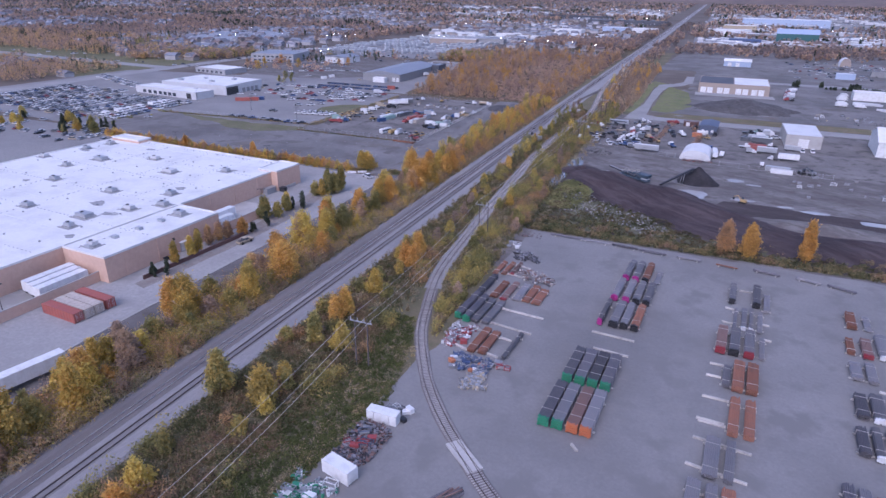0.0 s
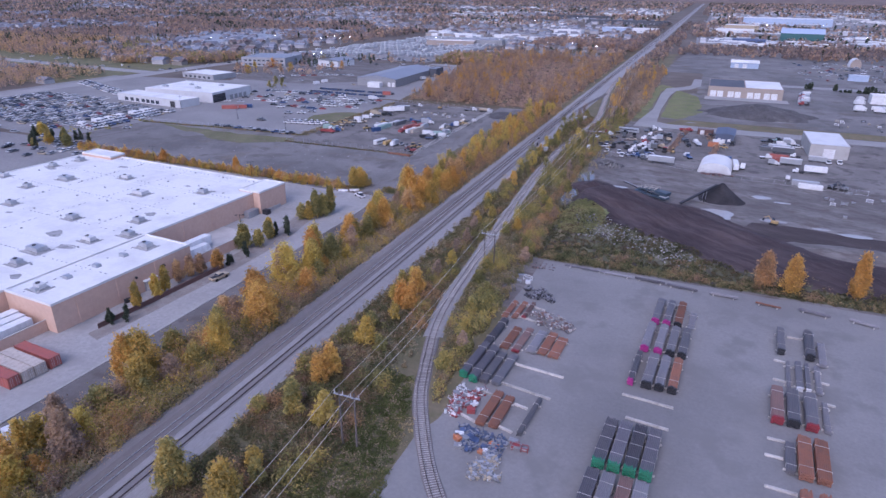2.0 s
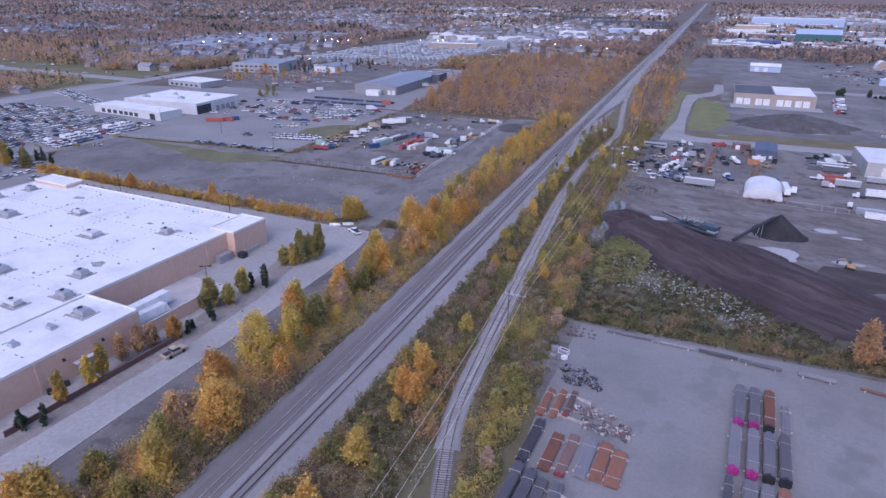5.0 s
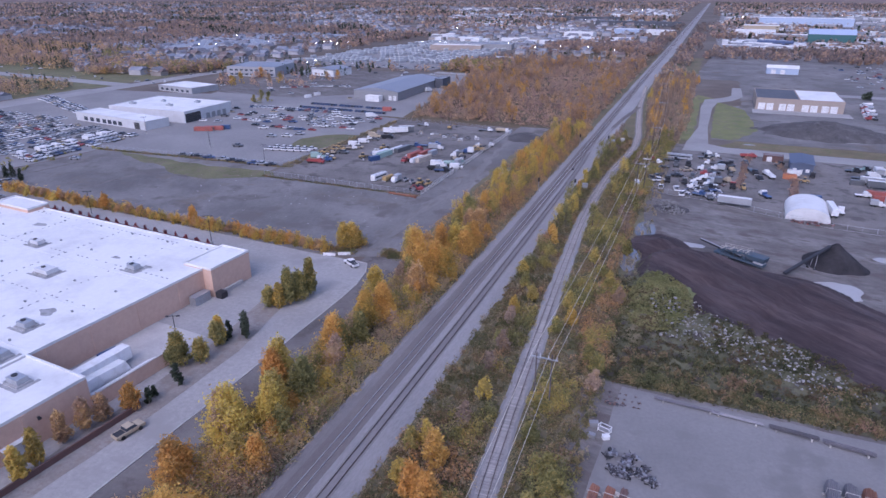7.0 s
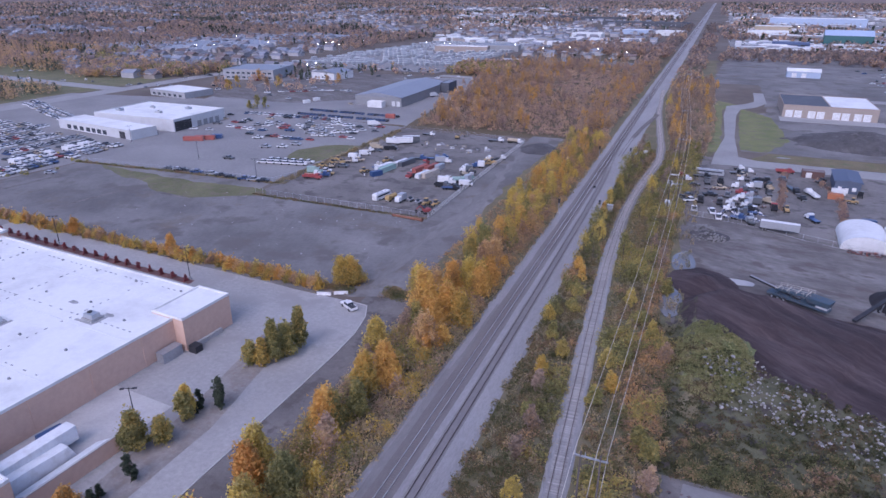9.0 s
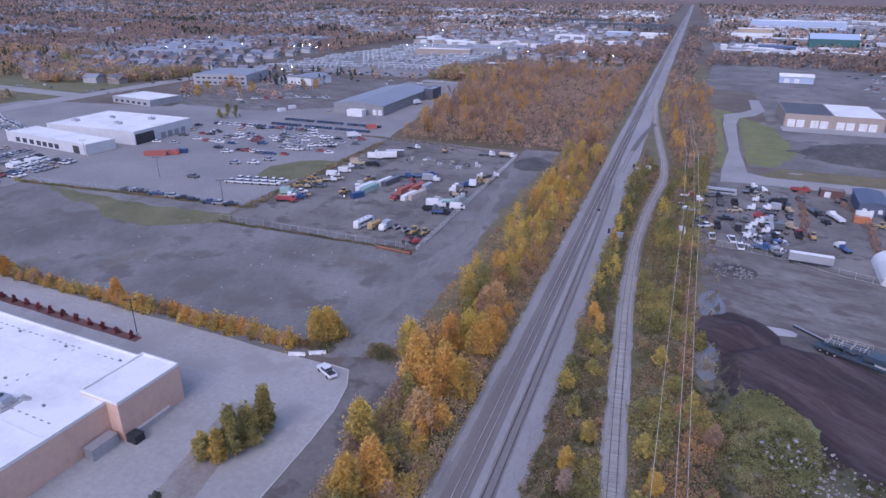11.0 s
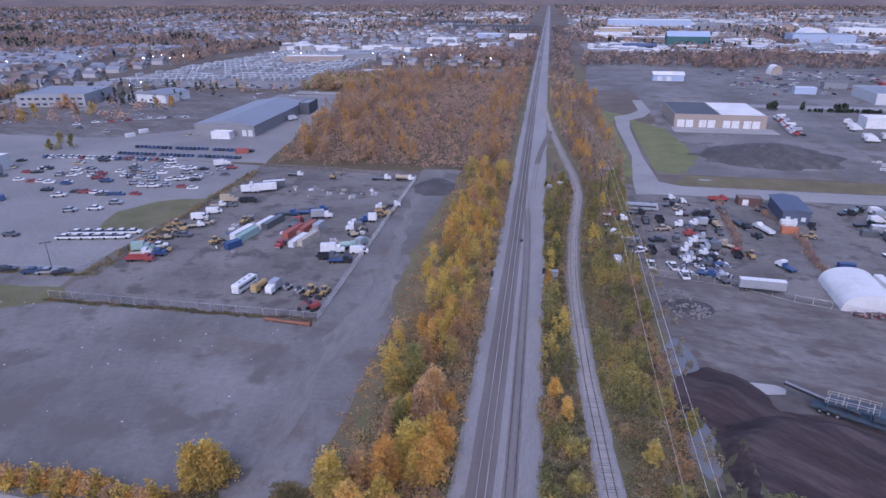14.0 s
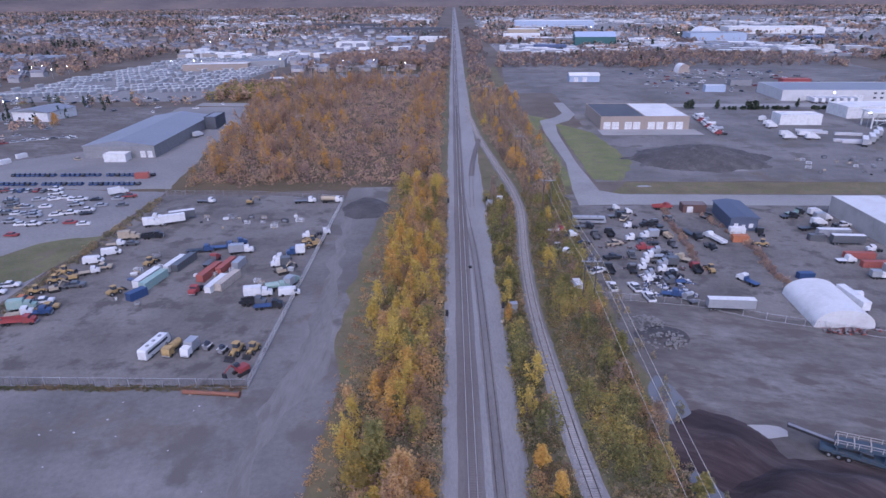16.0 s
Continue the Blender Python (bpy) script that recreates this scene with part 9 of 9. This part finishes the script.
joined_cars("parked_cars", [(HR.uniform(-390, -210), HR.uniform(660, 690), HR.uniform(0, 180), HR.choice(COL)) for _ in range(60)], "cars at the caravan dealer")
joined_cars("parked_cars", [(-400 + HR.uniform(-300, 300), HR.uniform(480, 660), HR.uniform(0, 180), HR.choice(COL)) for _ in range(120)], "cars along the avenue")


rows = []
while len(rows) < 1500:
    y = HR.uniform(1030, 2100)
    x = HR.uniform(60, 0.7 * y)
    if wobble(x, y, 0.012, 19.0) > 0.12:
        rows.append((x, y, HR.choice((0, 90)) + HR.uniform(-10, 10), HR.choice(COL)))
joined_cars("parked_cars", rows, "cars and vans standing about the works district", (5.5, 2.1, 2.0))


# far trees: joined crowns of loose leaves, by colour
def far_trees(name, spots, mat, label, per, leaf, cone=False):
    spots = np.asarray(spots, float)
    k = len(spots)
    d = RNG.normal(size=(k, per, 3))
    d /= np.linalg.norm(d, axis=2)[:, :, None]
    d *= RNG.uniform(0.35, 1.0, (k, per, 1)) ** 0.5
    z = (d[:, :, 2] + 1) / 2
    if cone:
        d[:, :, :2] *= (1.08 - z)[:, :, None]
    h, r = spots[:, 3][:, None], spots[:, 2][:, None]
    c = np.stack([spots[:, 0][:, None] + d[:, :, 0] * r, spots[:, 1][:, None] + d[:, :, 1] * r, z * h * 0.92 + 0.08 * h], 2)
    v, q = leaf_soup(c.reshape(-1, 3), 1.0, RNG)
    q0 = np.repeat(np.clip(spots[:, 1] * leaf, 0.42, 3.2), per * 3)[:, None]
    mid = np.repeat(v.reshape(-1, 3, 3).mean(1), 3, 0)
    v = mid + (v - mid) * q0
    return tagged(new(name, soup(name, v, q, mat)), label, "trees", kind="stuff")


sets = {"russet": [], "orange": [], "brown": [], "conifer": [], "yellow": []}
for _ in range(84000):
    y = 330 + 4660 * HR.random() ** 1.25
    x = HR.uniform(-1.75 * (y - 60), 0.85 * y)
    if kept_clear(x, y):
        continue
    dens = wobble(x, y, 0.003, 12.0) + 0.5 * wobble(x, y, 0.012, 15.0)
    want = 0.16 if (x > -40 and y < 2600) else 0.0
    if y > 3000:
        want -= 0.4
    if dens < want:
        continue
    c = min(0.999, max(0.0, 0.5 + 0.75 * wobble(x, y, 0.006, 31.0) + HR.uniform(-0.3, 0.3)))
    if HR.random() < 0.1:
        c = 0.0
    kind = "conifer" if c < 0.1 else "russet" if c < 0.45 else "orange" if c < 0.68 else "brown" if c < 0.9 else "yellow"
    sets[kind].append((x, y, HR.uniform(2.4, 4.6) * (0.6 if kind == "conifer" else 1.0 if y < 900 else 1.35), HR.uniform(7, 12)))
# belts that the eye can follow
for _ in range(420):
    sets[HR.choice(["russet", "brown", "brown", "orange"])].append((HR.uniform(48, 440), HR.uniform(880, 1010), HR.uniform(3, 5), HR.uniform(6, 10)))
for _ in range(420):
    x = HR.uniform(-500, -400)
    sets[HR.choice(["russet", "orange", "yellow", "brown"])].append((x, 505 + HR.uniform(0, 60) + (x + 500) * 0.5, HR.uniform(2.5, 4), HR.uniform(7, 12)))
for _ in range(260):
    sets[HR.choice(["orange", "yellow", "russet"])].append((HR.uniform(-195, -140), HR.uniform(664, 740), HR.uniform(2.5, 4), HR.uniform(7, 11)))
for _ in range(520):
    sets[HR.choice(["orange", "yellow", "russet"])].append((HR.uniform(-150, -8), HR.uniform(905, 1010), HR.uniform(3, 5), HR.uniform(7, 12)))
for _ in range(500):
    y = HR.uniform(640, 1700)
    sets[HR.choice(["orange", "russet", "brown"])].append((HR.choice((-1, 1)) * HR.uniform(13, 34) + (6 if y > 1000 else 0), y, HR.uniform(2.5, 4), HR.uniform(6, 11)))
for _ in range(60):
    sets["conifer"].append((HR.uniform(-420, -250), HR.uniform(560, 670), 1.8, HR.uniform(6, 10)))
for k in range(26):
    x, y = HR.uniform(-300, -205), HR.uniform(212, 244)
    if k % 2:
        put(("spruce", "park", k % 3), conifer_builder(140 + k % 3, 5.0 + 0.5 * (k % 3), 1.6), pose(x, y, 0.03, 0, 0, k * 40))
    else:
        tree("olive" if k % 4 else "yellow", "m" if k % 3 else "s", x, y, 0.03)
for _ in range(40):
    sets["orange"].append((HR.uniform(-345, -255), HR.uniform(500, 580), 2.6, HR.uniform(4, 8)))
for _ in range(26):
    sets["conifer"].append((HR.choice((163, 166, 181, 183, 206, 209, 213, 240, 262)) + HR.uniform(-1.5, 1.5), HR.uniform(618, 624), 1.5, HR.uniform(4, 7)))
for _ in range(90):
    sets["conifer"].append((HR.choice((HR.uniform(186, 232), HR.uniform(246, 300))), HR.uniform(614, 617), 1.3, HR.uniform(1.6, 2.6)))
for _ in range(150):
    x = HR.uniform(60, 420)
    sets["brown"].append((x, 1025 + HR.uniform(-6, 6), 2.6, HR.uniform(4, 7)))
# haze over the far trees is put into these greyed leaf colours
TONES = {"russet": (L_FAR, "russet"), "orange": (L_FARGOLD, "orange"), "brown": (L_FAR, "bare brown"), "conifer": (L_CONIFER, "dark evergreen"), "yellow": (L_FARGOLD, "hazed gold")}
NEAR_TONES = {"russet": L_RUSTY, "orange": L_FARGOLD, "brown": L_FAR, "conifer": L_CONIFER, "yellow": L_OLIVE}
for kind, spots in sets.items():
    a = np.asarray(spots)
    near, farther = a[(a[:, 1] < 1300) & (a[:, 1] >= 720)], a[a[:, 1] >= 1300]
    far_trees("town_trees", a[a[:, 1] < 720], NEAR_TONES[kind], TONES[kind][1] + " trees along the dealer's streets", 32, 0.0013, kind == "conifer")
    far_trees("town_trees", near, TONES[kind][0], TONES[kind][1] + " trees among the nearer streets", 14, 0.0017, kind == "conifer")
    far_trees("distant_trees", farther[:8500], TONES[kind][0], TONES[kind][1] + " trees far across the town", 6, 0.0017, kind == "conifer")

for x, y in ((-224, 473), (-223.5, 485)):
    T("cont", x, y, 65, "white", None, 6.1)
for x, y, kind, size in ((-330, 514, "orange", "l"), (-322, 517, "yellow", "m"), (-338, 511, "russet", "l"), (-300, 528, "russet", "m"), (-292, 532, "yellow", "m"), (-331, 557, "orange", "l"), (-262, 560, "russet", "m"), (-255, 566, "orange", "m"), (-241, 440, "olive", "l"), (-246, 438, "olive", "m"), (-236, 442, "olive", "m"), (-316, 500, "yellow", "m")):
    FIELD.append((kind, x, y))
for kind in ("orange", "yellow", "russet", "olive"):
    wood_trees("tree_clump", [(x, y) for k, x, y in FIELD if k == kind], TREES[kind][0], "trees in the bare field: " + TREES[kind][1], 5.5, 9.0, 420, 0.3)
joined_cars("parked_cars", [(-272 + 4.2 * k, 508 + 2.4 * k + CL.uniform(-1, 1), 30, CL.choice(COL)) for k in range(12)], "cars and trailers along the field track")
litter = Shape()
for _ in range(48):
    x, y, k = float(RNG.uniform(-150, -40)), float(RNG.uniform(228, 282)), float(RNG.uniform(0.08, 0.2))
    litter.box(x - k, y - k * 0.7, 0.04, x + k, y + k * 0.7, 0.04 + k * 0.6, 0.03, 0.03)
tagged(new("litter", litter.mesh("litter", M_PALEWALL)), "pale scraps scattered over the gravel lot", "litter", kind="stuff")

# substation behind the wood
sub = thing("substation", "steel lattice frames of an electric substation", "substation")
for k in range(9):
    x, y = -142 + k * 11.5, 806 + (k % 3) * 9
    part("lattice_frame", Shape().tube((x, y, 0), (x + 0.6, y, 11), 0.18, 4).tube((x + 5, y, 0), (x + 4.4, y, 11), 0.18, 4).box(x - 0.5, y - 0.2, 10.6, x + 5.5, y + 0.2, 11.2), M_GALV, sub)
    part("transformer", Shape().box(x + 1, y + 2, 0, x + 4, y + 4.5, 3.2, 0.1, 0.1), M_GREY, sub)
area("ground_substation", rect(-150, 792, -36, 838), 0.05, M_DIRTLOT, "grey gravel of the substation", amp=1, seed=43)


# ---- sleepers, laid last ----
def lay_sleepers(track, line, mesh, joined_mat, z, near, sink=0.0):
    """Sleepers along a line: pieces of their own on the near stretch, the rest joined."""
    s = Shape()
    n = 0
    for p, d in line:
        rz = math.degrees(math.atan2(d.y, d.x)) - 90
        if near and near[0] < p.y < near[1] and n < 290:
            n += 1
            part("sleeper", mesh, None, track, m=pose(p.x, p.y, z - sink, 0, 0, rz))
        elif p.y < 640:
            c, e = math.cos(radians(rz)), math.sin(radians(rz))
            s.hexa([(p.x + u * c - v * e, p.y + u * e + v * c, zz) for zz in (z - 0.1, z + 0.06 - sink) for u, v in ((-1.3, -0.12), (1.3, -0.12), (1.3, 0.12), (-1.3, 0.12))])
    ob = part("sleepers", s, joined_mat, track)
    ob["kind"] = "stuff"


lay_sleepers(TRACK_SIDING, smooth_line(SIDING, 0.56), sleeper_mesh(M_TIE_PALE), M_TIE_PALE, 0.2, (110, 262))
lay_sleepers(TRACK_MAIN, smooth_line(MAIN_POINTS + [(0, 640)], 0.6), sleeper_mesh(M_TIE), M_TIE, 0.245, None, 0.035)
lay_sleepers(TRACK_SECOND, smooth_line(SECOND_POINTS, 0.6), sleeper_mesh(M_TIE_PALE), M_TIE_PALE, 0.22, None, 0.05)
